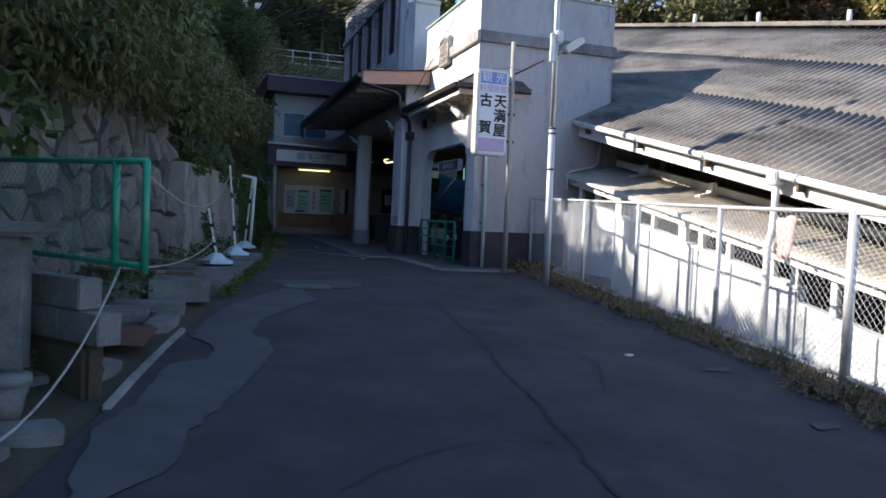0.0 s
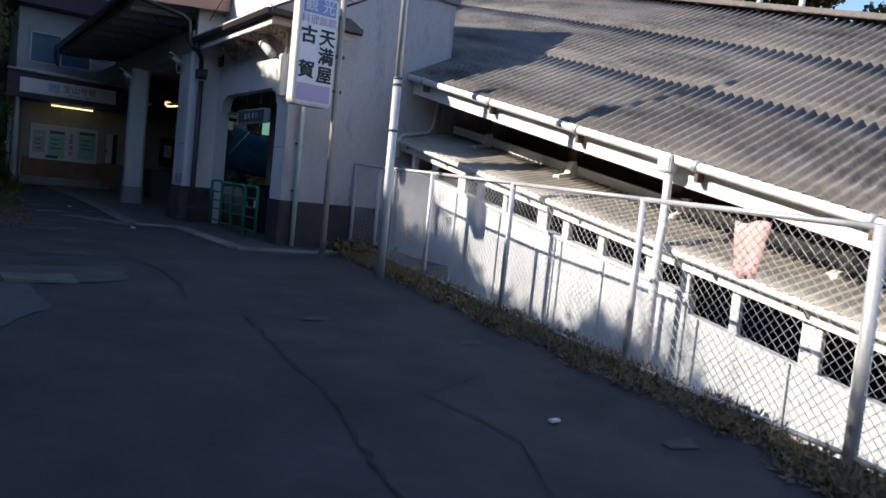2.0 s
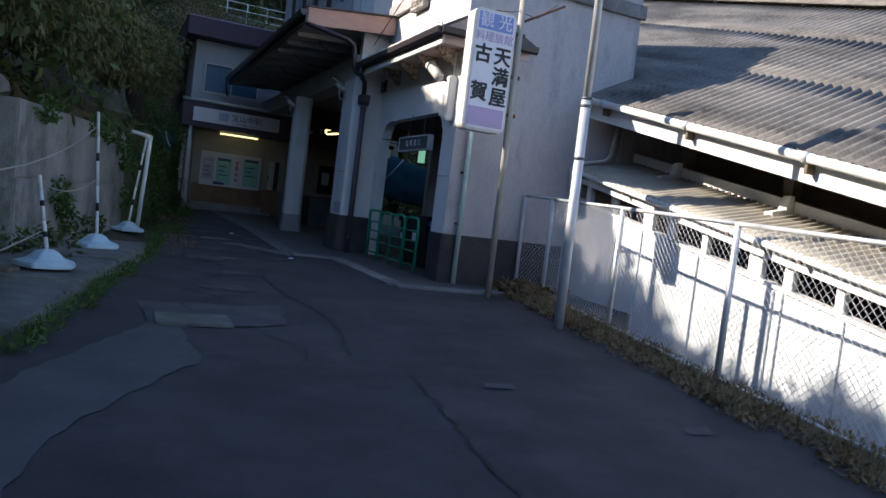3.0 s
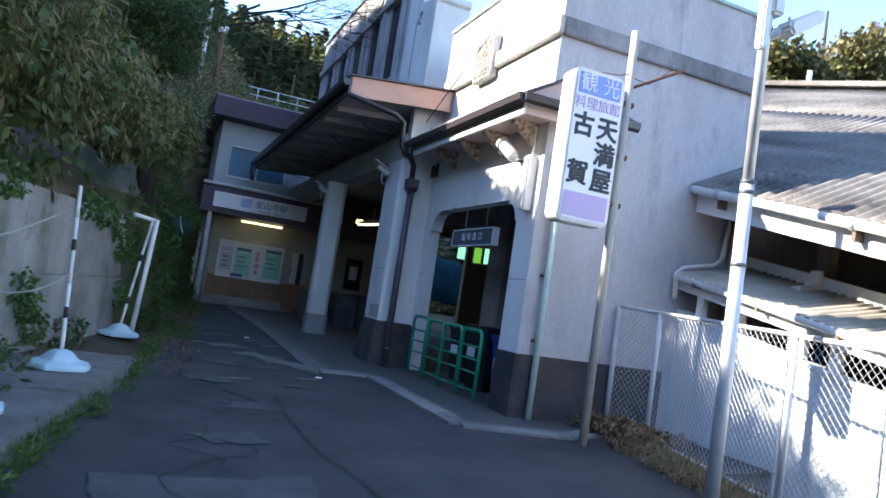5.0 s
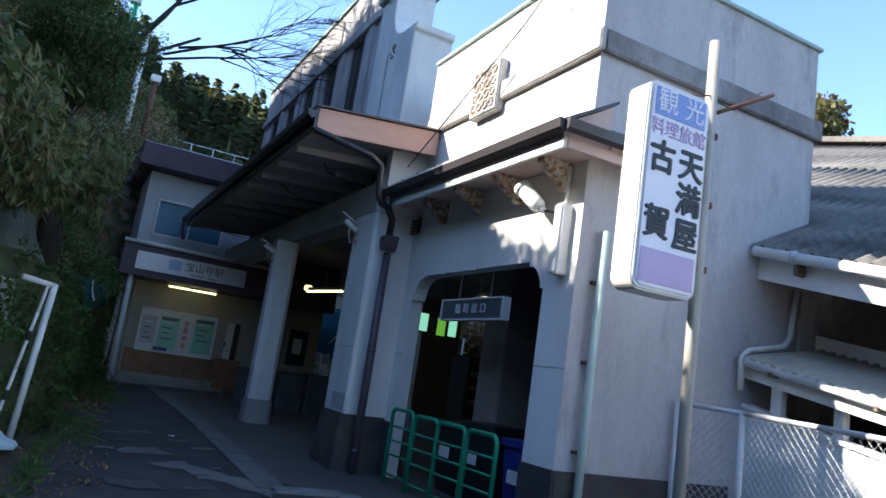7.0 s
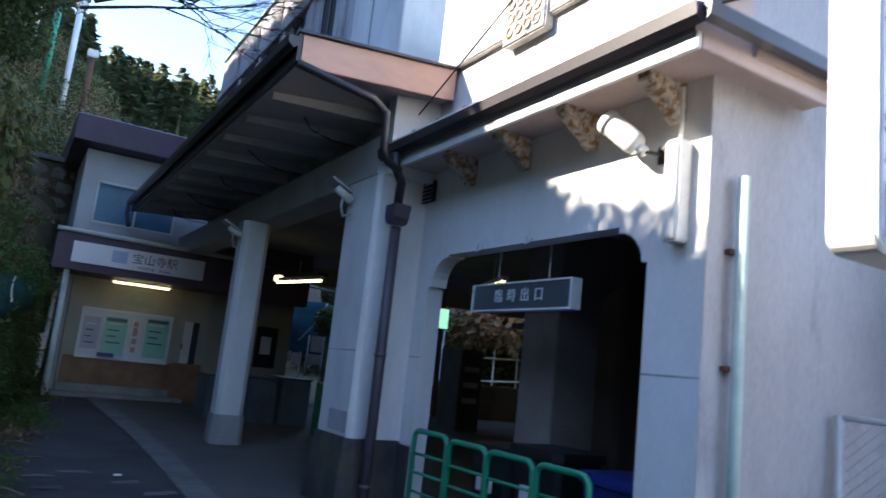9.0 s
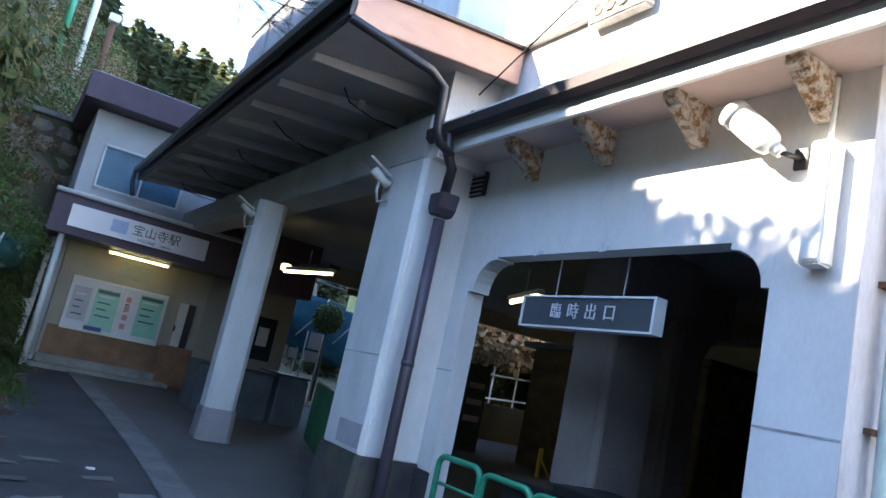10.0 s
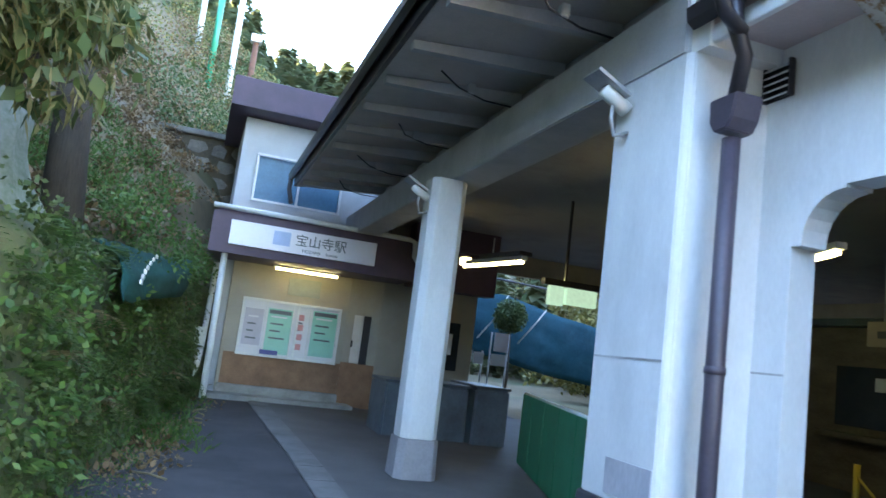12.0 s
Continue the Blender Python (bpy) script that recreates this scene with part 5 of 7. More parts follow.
# bamboo thicket leaning over the stone wall
cen, rad = [], []
# clumps past y 19.5 are mostly out of view, added to shade the facade
for _ in range(700):
    y = rng.uniform(-6, 25.5)
    foot = left_x(y) - wall_gap(y)
    x = foot - rng.uniform(0.1 if y < 15.0 else 1.3 if y < 18.5 else 2.4, 6.0)
    base = land(x, y)
    tall = max(base + 0.4, crown_line(x, y) - 0.65 + rng.normal() * 0.12)
    z = max(base + 0.3, tall - abs(rng.normal()) * 1.2)
    cen.append((x, y, z))
    rad.append((0.8, 0.8, 0.6))
stuff("bamboo_thicket", leaves("bamboo_thicket", cen, rad, 150000, 0.17, 0.017, M["leaf_bamboo"], 11, 0.55), "dense dusty green bamboo thicket above the stone wall", "bamboo")
stuff("undergrowth", leaves("undergrowth", cen, rad, 130000, 0.17, 0.06, M["leaf_dark"], 12, 0.3), "dark leafy undergrowth among the bamboo", "shrubs")
# overhanging sprays at the wall top
cen = []
for y in rng.uniform(2, 18.4, 210):
    near = 1 - smooth(9, 14, y)
    cen.append((left_x(y) - wall_gap(y) + rng.uniform(-0.5, 0.05 + 0.7 * near), y, road_z(y) + rng.uniform(2.7 - 0.25 * near, 3.4 + 0.5 * near)))
stuff("bamboo_spray", leaves("bamboo_spray", cen, [(0.5, 0.5, 0.42)] * 210, 58000, 0.135, 0.012, M["leaf_bamboo"], 13, 0.8), "drooping bamboo sprays over the wall top", "bamboo")
stuff("undergrowth", leaves("undergrowth", cen[:120], [(0.45, 0.45, 0.4)] * 120, 14000, 0.13, 0.04, M["leaf_dark"], 14, 0.6), "dark leafy shrubs hanging over the wall top", "shrubs")
culms = bmesh.new()
for _ in range(26):
    y = rng.uniform(0, 13)
    x = left_x(y) - wall_gap(y) - rng.uniform(0.4, 3.2)
    z = land(x, y)
    lean = rng.uniform(0.2, 1.4)
    tube(culms, [(x, y, z - 0.1), (x + lean * 0.3, y, z + 1.4), (x + lean, y + 0.1, z + 2.6)], 0.016, 5, 0.008)
ob = part("bamboo_culms", culms, M["grass_dry"])
tagged(ob, "thin pale bamboo culms in the thicket", "bamboo", kind="stuff")


def tree(name, x, y, h, r, trunk_r, nleaf, seed, material, label, low=0.35, leaf=0.26, lw=0.09, clump=1.0):
    """A broadleaf tree: tapered leaning trunk, limbs, and a crown of many clumps."""
    rnd = random.Random(seed)
    z0 = land(x, y)
    t = thing(name, label, "tree", at=(x, y, z0))
    bm = bmesh.new()
    top = Vector((rnd.uniform(-.5, .5), rnd.uniform(-.5, .5), h * 0.85))
    spine = [Vector((0, 0, -0.3)), top * 0.3 + Vector((rnd.uniform(-.2, .2), rnd.uniform(-.2, .2), 0)), top * 0.65, top]
    tube(bm, spine, trunk_r, 9, trunk_r * 0.2)
    cs, rs = [], []
    for i in range(26):
        a = rnd.uniform(0, 6.28)
        f = rnd.uniform(low, 1.0)
        st = top * (f * 0.85)
        ln = r * (1.15 - 0.55 * f) * rnd.uniform(0.5, 1.1)
        en = st + Vector((math.cos(a) * ln, math.sin(a) * ln, rnd.uniform(0.0, 0.9)))
        tube(bm, [st, (st + en) / 2 + Vector((0, 0, 0.15)), en], trunk_r * 0.28, 5, 0.012)
        for g in (0.6, 0.85, 1.05):
            p = st + (en - st) * g
            cs.append((p.x + rnd.uniform(-.3, .3), p.y + rnd.uniform(-.3, .3), p.z + rnd.uniform(-.2, .4)))
            rs.append((clump * rnd.uniform(.35, .75),) * 2 + (clump * rnd.uniform(.25, .5),))
    part("trunk", bm, M["bark"], t, smooth=True)
    if nleaf:
        cr = new("crown", leaves("crown", cs, rs, nleaf, leaf, lw, material, seed, 0.2))
        cr.parent = t
    return t


for x, y, r_, n_, sd, lab in ((0.95, 20.9, 0.75, 14000, 3, "dark evergreen tree rooted on the mossy bank"), (-3.2, 27.2, 2.6, 13000, 13, "tall dark evergreen tree on the hillside"), (-5.6, 25.5, 2.8, 13000, 14, "tall dark evergreen tree on the hillside"), (-4.0, 31.0, 2.8, 13000, 15, "tall dark evergreen tree on the hillside"), (-6.8, 28.8, 2.8, 13000, 16, "tall dark evergreen tree on the hillside"), (-3.6, 24.5, 3.0, 14000, 4, "tall dark evergreen tree on the hillside"),
                              (-5.0, 28.0, 3.4, 13000, 5, "tall dark evergreen tree on the hillside"), (-4.2, 19.0, 2.2, 9000, 6, "dark evergreen tree above the retaining wall"),
                              (-7.5, 15.5, 2.4, 9000, 8, "dark evergreen tree above the bamboo"), (-8.5, 31.0, 3.4, 11000, 9, "tall dark evergreen tree on the hillside"), (-7.0, 10.0, 2.2, 8000, 10, "dark evergreen tree above the bamboo"), (-7.0, 5.0, 2.2, 8000, 12, "dark evergreen tree above the bamboo")):
    tree("broadleaf_tree", x, y, min(14, crown_line(x + 1.0, y - 1.0) - land(x, y) - 0.9), r_, 0.2, int(n_ * (2.8 if x < 0 else 3.6)), sd, M["leaf_dark"], lab, 0.3 if x < 0 else 0.55, 0.13 if x < 0 else 0.07, 0.036 if x < 0 else 0.012)


def bare_tree(x, y, h, seed, label, lean, depth=5, r0=0.13):
    rnd = random.Random(seed)
    t = thing("bare_tree", label, "tree", at=(x, y, land(x, y)))
    bm, twigs = bmesh.new(), bmesh.new()
    def grow(p, d, ln, r, k):
        q = p + d * ln
        m = (p + q) / 2 + Vector((rnd.uniform(-1, 1), rnd.uniform(-1, 1), rnd.uniform(-1, 1))) * ln * 0.06
        tube(bm if k > 4 else twigs, [p, m, q], r, 6 if k > 3 else 4, r * 0.66)
        if k == 0:
            return
        for _ in range(3 if k > 1 else 4):
            nd = (d + Vector((rnd.uniform(-1, 1), rnd.uniform(-1, 1), rnd.uniform(-.55, .75))) * 0.75 + Vector(lean) * 0.14).normalized()
            grow(p + (q - p) * rnd.uniform(0.55, 1.0), nd, ln * rnd.uniform(0.6, 0.82), r * 0.60, k - 1)
    grow(Vector((0, 0, -0.2)), (Vector((0, 0, 1)) + Vector(lean) * 0.4).normalized(), h * 0.34, r0, depth)
    part("trunk", bm, M["bark"], t, smooth=True)
    part("twig_crown", twigs, M["bark"], t, "bare twigged branches", smooth=True)
    return t


bare_tree(-0.6, 23.6, 11.0, 21, "bare winter tree with fine twigs on the bank", (1.5, -0.2, -0.10), 6, 0.08)
bare_tree(-2.4, 28.5, 10.0, 25, "bare winter tree with fine twigs on the hillside", (0.9, 0, 0.1), 6, 0.14)

# far cedar woods: many small conical trees, joined
def woods(name, spots, seed, material, label, per=110):
    rng = np.random.default_rng(seed)
    V, F = [], []
    n0 = 0
    for x, y, z, h in spots:
        k = per
        t = rng.uniform(0.12, 1, k)
        a = rng.uniform(0, 6.283, k)
        rr = (1.02 - t) * h * 0.22 * rng.uniform(0.5, 1.1, k)
        p = np.stack([x + rr * np.cos(a), y + rr * np.sin(a), z + t * h], 1)
        d = np.stack([np.cos(a), np.sin(a), rng.uniform(-0.7, 0.1, k)], 1)
        s = np.stack([-np.sin(a), np.cos(a), rng.uniform(-0.3, 0.3, k)], 1)
        L = h * 0.085 * rng.uniform(0.6, 1.4, (k, 1))
        V.append(np.stack([p - d * L * 0.4, p + s * L * 0.55, p + d * L, p - s * L * 0.55], 1).reshape(-1, 3))
        F.append(np.arange(k * 4).reshape(-1, 4) + n0)
        n0 += k * 4
        tr = np.array([[x - .15, y, z - 1], [x + .15, y, z - 1], [x, y, z + h]])
        V.append(tr)
        F.append(np.array([[n0, n0 + 1, n0 + 2, n0 + 2]]))
        n0 += 3
    v = np.concatenate(V)
    me = bpy.data.meshes.new(name)
    me.from_pydata(v.tolist(), [], [tuple(dict.fromkeys(f)) for f in np.concatenate(F).tolist()])
    me.materials.append(material)
    return stuff(name, me, label, "woods")


def scatter(n, x0, x1, y0, y1, h0, h1, seed):
    r = random.Random(seed)
    out = []
    for _ in range(n):
        x, y = r.uniform(x0, x1), r.uniform(y0, y1)
        h, z = r.uniform(h0, h1), land(x, y) - 0.3
        if x < -2:
            h = min(h, crown_line(x, y) - z - 0.6)
        if h > 2:
            out.append((x, y, z, h))
    return out


woods("cedar_woods", scatter(700, -60, 70, 80, 125, 4, 7, 1), 1, M["leaf_cedar"], "dark cedar woods on the far hillside", 100)
woods("cedar_woods", scatter(170, 40, 110, 5, 90, 7, 12, 2), 2, M["leaf_cedar"], "dark mixed woods beyond the shed roof", 100)
woods("cedar_woods", scatter(170, -60, 70, 76, 120, 4, 6.5, 3), 3, M["leaf_gold"], "yellowish trees among the cedars", 100)
woods("golden_conifers", scatter(10, 46, 70, 22, 34, 10, 13, 6), 6, M["leaf_gold"], "golden green conifers beyond the shed roof", 260)
woods("cedar_woods", scatter(230, 20, 80, 18, 85, 6, 10, 7), 7, M["leaf_cedar"], "mixed woods on the rise beyond the shed", 110)
woods("cedar_woods", scatter(60, 20, 80, 18, 70, 5, 9, 8), 8, M["leaf_gold"], "yellowish trees on the rise beyond the shed", 110)
# grove added on the sunward side to keep the upper wall in shade
woods("cedar_grove", scatter(260, -22, -3.5, 25, 46, 7, 10, 9), 9, M["leaf_cedar"], "dense cedar grove on the slope above the lane", 320)
woods("cedar_woods", scatter(420, 70, 260, 50, 230, 10, 15, 10), 10, M["leaf_cedar"], "small dark conifers on the far ridge", 45)
for az, dist, h_, sd, gold in ((31.5, 37, 11.5, 84, 0), (33.2, 42, 12.0, 85, 0), (35, 37, 11.5, 86, 0), (37.5, 47, 13.5, 87, 0), (40, 48, 15.0, 88, 0), (45.2, 42, 14.0, 89, 0), (48.5, 47, 12.0, 90, 0), (36.5, 40, 10.5, 72, 0), (38.5, 44, 12.5, 73, 0), (41, 40, 14.5, 74, 0), (44, 44, 15.5, 75, 0), (42.5, 52, 15.5, 77, 0), (46.5, 50, 13.5, 78, 0), (51.5, 40, 13.0, 79, 1), (54, 38, 13.5, 80, 1), (57, 40, 13.2, 81, 1), (66, 42, 11.5, 82, 0), (69, 40, 10.5, 83, 0)):
    x, y = 0.3 + dist * math.sin(math.radians(az)), 1.2 + dist * math.cos(math.radians(az))
    tree("broadleaf_tree" if not gold else "conifer", x, y, h_ * (1.25 if gold or az > 60 else 1.35), 4.8 if not gold else 2.8, 0.3, 24000, sd, M["leaf_gold"] if gold else M["leaf_bamboo" if sd % 3 else "leaf_brown"], "golden green conifer beyond the shed roof" if gold else "bushy evergreen tree on the rise beyond the shed", 0.12, 0.30, 0.12, 2.3)
woods("cedar_woods", scatter(420, -20, 34, 50, 84, 3, 5.2, 11), 11, M["leaf_cedar"], "dark cedar woods above the terraces", 150)
woods("cedar_woods", scatter(160, -90, -16, -30, 60, 7, 11, 4), 4, M["leaf_cedar"], "dark woods on the slope above the lane", 100)
woods("cedar_woods", scatter(60, -40, 60, -120, -45, 8, 12, 5), 5, M["leaf_cedar"], "woods behind the lane", 100)

# ---- stone retaining wall along the lane ----
def stone_mesh(seed):
    r = random.Random(seed)
    bm = bmesh.new()
    n = r.choice((5, 6, 6, 7))
    outer, inner = [], []
    for i in range(n):
        a = 2 * math.pi * i / n + r.uniform(-.22, .22)
        rad = 0.5 * r.uniform(0.86, 1.06)
        outer.append(bm.verts.new((-0.45, rad * math.cos(a), rad * math.sin(a))))
        inner.append((rad * math.cos(a), rad * math.sin(a)))
    mid = [bm.verts.new((0.02, c[0] * 0.98, c[1] * 0.98)) for c in inner]
    face_ = [bm.verts.new((0.10 + r.uniform(-.06, .06), c[0] * 0.84, c[1] * 0.84)) for c in inner]
    for i in range(n):
        j = (i + 1) % n
        bm.faces.new((outer[i], outer[j], mid[j], mid[i]))
        bm.faces.new((mid[i], mid[j], face_[j], face_[i]))
    cv = bm.verts.new((0.12, 0, 0))
    for i in range(n):
        bm.faces.new((face_[i], face_[(i + 1) % n], cv))
    return mesh_of("stone", bm, M["stone"])


wall_stone = raw("wall_stone", *(lambda ys: ([(left_x(y) - wall_gap(y) - 0.22 * k - 0.16, y, road_z(y) - 0.2 + k * 3.1) for y in ys for k in (0, 1)] + [(left_x(y) - wall_gap(y) - 0.22 * k - 0.6, y, road_z(y) - 0.2 + k * 3.1) for y in ys for k in (0, 1)],
                 [(2 * j, 2 * j + 2, 2 * j + 3, 2 * j + 1) for j in range(len(ys) - 1)] + [(2 * j + 1, 2 * j + 3, 2 * len(ys) + 2 * j + 3, 2 * len(ys) + 2 * j + 1) for j in range(len(ys) - 1)]))(list(np.arange(-2.0, 12.61, 0.2))), M["soil"])
tagged(wall_stone, "old dry stone retaining wall with mossy joints", "wall", kind="structure")
shapes = [stone_mesh(50 + i) for i in range(9)]
r = random.Random(5)
sites = []
row = 0
zc = 0.0
while zc < 3.15:
    y = 0.9 + (0.24 if row % 2 else 0.0)
    while y < 12.7:
        sites.append((y + r.uniform(-.15, .15), zc + 0.10 * math.sin(y * 1.7 + row) + r.uniform(-.10, .10)))
        y += r.uniform(0.36, 0.62)
    zc += r.uniform(0.33, 0.44)
    row += 1


def cell(site, others):
    """The part of the wall nearer to this site than to any other."""
    poly = [(site[0] + a_, site[1] + b_) for a_, b_ in ((-.5, -.45), (.5, -.45), (.5, .45), (-.5, .45))]
    for o in others:
        nx, nz = o[0] - site[0], o[1] - site[1]
        if o == site or nx * nx + nz * nz > 1.4:
            continue
        lim = (nx * (o[0] + site[0]) + nz * (o[1] + site[1])) / 2
        out = []
        for p, q in zip(poly, poly[1:] + poly[:1]):
            dp, dq = nx * p[0] + nz * p[1] - lim, nx * q[0] + nz * q[1] - lim
            if dp <= 0:
                out.append(p)
            if dp * dq < 0:
                k = dp / (dp - dq)
                out.append((p[0] + (q[0] - p[0]) * k, p[1] + (q[1] - p[1]) * k))
        poly = out
    return poly


for site in sites:
    yy, zz = site
    if not (1.2 < yy < 12.45 and zz > 0.02):
        continue
    poly = cell(site, sites)
    bm = bmesh.new()
    rings = []
    bulge = r.uniform(0.02, 0.09)
    tilt_y, tilt_z = r.uniform(-.18, .18), r.uniform(-.18, .18)
    for depth, inset in ((-0.16, 0.94), (0.0, 0.93), (bulge, 0.80)):
        rings.append([bm.verts.new((depth + (tilt_y * (p[0] - yy) + tilt_z * (p[1] - zz) + r.uniform(-.015, .015) if inset < 0.9 else 0), (p[0] - yy) * inset, (p[1] - zz) * inset)) for p in poly])
    for lo_, hi_ in zip(rings, rings[1:]):
        for k in range(len(poly)):
            bm.faces.new((lo_[k], lo_[(k + 1) % len(poly)], hi_[(k + 1) % len(poly)], hi_[k]))
    cv = bm.verts.new((bulge + 0.02, 0, 0))
    for k in range(len(poly)):
        bm.faces.new((rings[2][k], rings[2][(k + 1) % len(poly)], cv))
    st = new("stone", mesh_of("stone", bm, M["stone"]))
    st.parent = wall_stone
    sx = math.atan2(left_x(yy + .5) - wall_gap(yy + .5) - left_x(yy - .5) + wall_gap(yy - .5), 1.0)
    st.matrix_basis = Matrix.Translation((left_x(yy) - wall_gap(yy) - 0.22 * zz / 3.1 - 0.09, yy, road_z(yy) - 0.05 + zz)) @ Matrix.Rotation(-sx, 4, "Z")
# loose rubble on the verge below the stone wall
r = random.Random(23)
for i in range(70):
    y = r.uniform(1.6, 9.5)
    x = left_x(y) - r.uniform(0.25, 1.0) * wall_gap(y) + 0.1
    w = r.uniform(0.08, 0.26)
    st = new("rubble_stone", shapes[r.randrange(9)])
    st.matrix_basis = Matrix.Translation((x, y, road_z(y) - 0.02 + w * 0.1)) @ Matrix.Rotation(r.uniform(0, 6.28), 4, "Z") @ Matrix.Rotation(-1.5 + r.uniform(-.25, .25), 4, "Y") @ Matrix.Diagonal((w * 0.9, w * 1.2, w, 1))
    tagged(st, "rough mossy stone lying loose on the verge", "stone", "loose rubble stones")
# ---- concrete retaining wall with a patched face ----
bm = bmesh.new()
a, b = Vector((-0.20, 12.62, 0)), Vector((0.88, 17.0, 0))
d = (b - a).normalized()
s = Vector((-d.y, d.x, 0)) * 0.3
for z0, z1, o in ((0.4, 1.52, 0.0), (1.52, 2.36, 0.03)):
    vs = [bm.verts.new((p.x, p.y, z)) for z in (z0, z1) for p in (a + s * (o * 3), b + s * (o * 3), b + s, a + s)]
    for f in ((3, 2, 1, 0), (4, 5, 6, 7), (0, 1, 5, 4), (1, 2, 6, 5), (2, 3, 7, 6), (3, 0, 4, 7)):
        bm.faces.new([vs[i] for i in f])
M["stained_wall"] = mat("stained_wall_concrete", (0.34, 0.33, 0.31), (0.18, 0.175, 0.16), 0.95, 1.4, 40, 0.5, stain=(0.06, 0.07, 0.04), stain_scale=1.5, stain_amt=0.8, stretch=(1, 1, 0.6))
cs = [(-0.20 + 1.08 * u + 0.06, 12.62 + 4.38 * u, z) for u, z in ((0.30, 1.25), (0.34, 1.05), (0.26, 1.4), (0.55, 2.35), (0.7, 2.3), (0.85, 2.2), (0.92, 1.9), (0.12, 2.35), (0.95, 1.3))]
stuff("wall_weeds", leaves("wall_weeds", cs, [(0.14, 0.22, 0.18)] * len(cs), 1500, 0.075, 0.02, M["leaf_bright"], 39, 0.5), "green weeds growing out of the concrete wall", "weeds")
tagged(part("wall_concrete", bm, M["stained_wall"], bevel=0.015), "stained gray concrete retaining wall", "wall", kind="structure")

# ---- mossy bank towards the ticket house ----
bv, bf = [], []
by = list(np.arange(16.9, 29.6, 0.16))
NS = 16
for j, y in enumerate(by):
    for i in range(NS + 1):
        t = i / NS
        z = road_z(y) - 0.1 + 2.1 * t
        foot = left_x(y) - wall_gap(y)
        x = foot + 0.10 - 0.30 * t + 0.10 * noise.noise(Vector((0.5, y * 1.3, z * 1.5))) + 0.05 * noise.noise(Vector((3, y * 4, z * 4))) - max(0, t - 0.9) * 3
        bv.append((x, y, z))
    if j:
        for i in range(NS):
            k = (j - 1) * (NS + 1) + i
            bf.append((k, k + NS + 1, k + NS + 2, k + 1))
bank = tagged(raw("bank", bv, bf, M["moss"], smooth=True), "damp mossy retaining bank with ferns and weeds", "bank", kind="structure")
cs = [(left_x(y) - wall_gap(y) + rng.uniform(-0.1, 0.12), y, road_z(y) + rng.uniform(0.1, 2.1)) for y in rng.uniform(17.2, 28, 260)]
stuff("bank_weeds", leaves("bank_weeds", cs, [(0.10, 0.3, 0.25)] * 260, 2200, 0.045, 0.013, M["leaf_dark"], 31, 0.2), "low weeds and ivy on the mossy bank", "weeds")
cs = [(left_x(y) - wall_gap(y) - rng.uniform(-0.05, 1.2), y, road_z(y) + rng.uniform(1.9, 2.6)) for y in rng.uniform(21.5, 27.5, 60)]
stuff("bright_weeds", leaves("bright_weeds", cs, [(0.3, 0.35, 0.2)] * 60, 4500, 0.07, 0.018, M["leaf_bright"], 32, 0.1), "bright green weeds along the top of the bank", "weeds")
cs = [(left_x(y) - wall_gap(y) + rng.uniform(0.0, 0.15), y, road_z(y) + rng.uniform(0.2, 1.5)) for y in rng.uniform(17.5, 21.5, 40)]
stuff("bright_weeds", leaves("bright_weeds", cs, [(0.15, 0.25, 0.2)] * 40, 700, 0.08, 0.02, M["leaf_bright"], 33, 0.1), "bright green fern fronds on the bank", "weeds")
cs = [(left_x(y) + rng.uniform(-0.08, 0.1), y, road_z(y) + 0.04) for y in rng.uniform(8.6, 17, 120)]
stuff("kerb_grass", leaves("kerb_grass", cs, [(0.07, 0.12, 0.07)] * 120, 2600, 0.07, 0.008, M["leaf_bright"], 34, -0.4), "grass and moss tufts along the lane edge", "grass")
cs = [(left_x(y) - rng.uniform(0.6, 1.5), y, road_z(y) + 0.2) for y in rng.uniform(4, 16, 60)]
stuff("wall_weeds", leaves("wall_weeds", cs, [(0.2, 0.25, 0.18)] * 60, 2500, 0.09, 0.02, M["leaf_dark"], 35, 0.0), "weeds at the foot of the stone wall", "weeds")
cs = [(fence_x(y) - rng.uniform(-0.1, 0.48), y, road_z(y) + 0.025) for y in rng.uniform(0, 12.6, 420)]
stuff("leaf_litter", leaves("leaf_litter", cs, [(0.16, 0.2, 0.03)] * 420, 9000, 0.06, 0.018, M["leaf_brown"], 36, 0.0, 1.0), "dry brown leaf litter along the fence foot", "leaf litter")
stuff("dry_grass", leaves("dry_grass", cs, [(0.10, 0.2, 0.05)] * 420, 14000, 0.09, 0.005, M["grass_dry"], 37, -0.6), "dry grass along the fence foot", "grass")
cs = [(rng.uniform(6.0, 6.5), rng.uniform(12.3, 13.3), 0.74) for _ in range(40)]
stuff("leaf_litter", leaves("leaf_litter", cs, [(0.25, 0.2, 0.08)] * 40, 2500, 0.08, 0.025, M["leaf_brown"], 38, 0.0, 1.0), "heap of dry brown leaves in the fence corner", "leaf litter")
# green tarpaulin draped over the bank
tv, tf = [], []
ca, cb, cc, cd = Vector((1.15, 21.4, 2.80)), Vector((1.98, 25.4, 3.02)), Vector((1.97, 23.9, 2.42)), Vector((1.60, 20.2, 2.22))
for j in range(15):
    for i in range(11):
        u, v = i / 10, j / 14
        p = (cd + (cc - cd) * v) * (1 - u) + (ca + (cb - ca) * v) * u
        bulge = 0.10 * math.sin(math.pi * u)
        tv.append((p.x + bulge + 0.04 * noise.noise(Vector((p.y * 3, u * 5, 7))), p.y, p.z + bulge + 0.05 * noise.noise(Vector((p.y * 2, u * 3, 1)))))
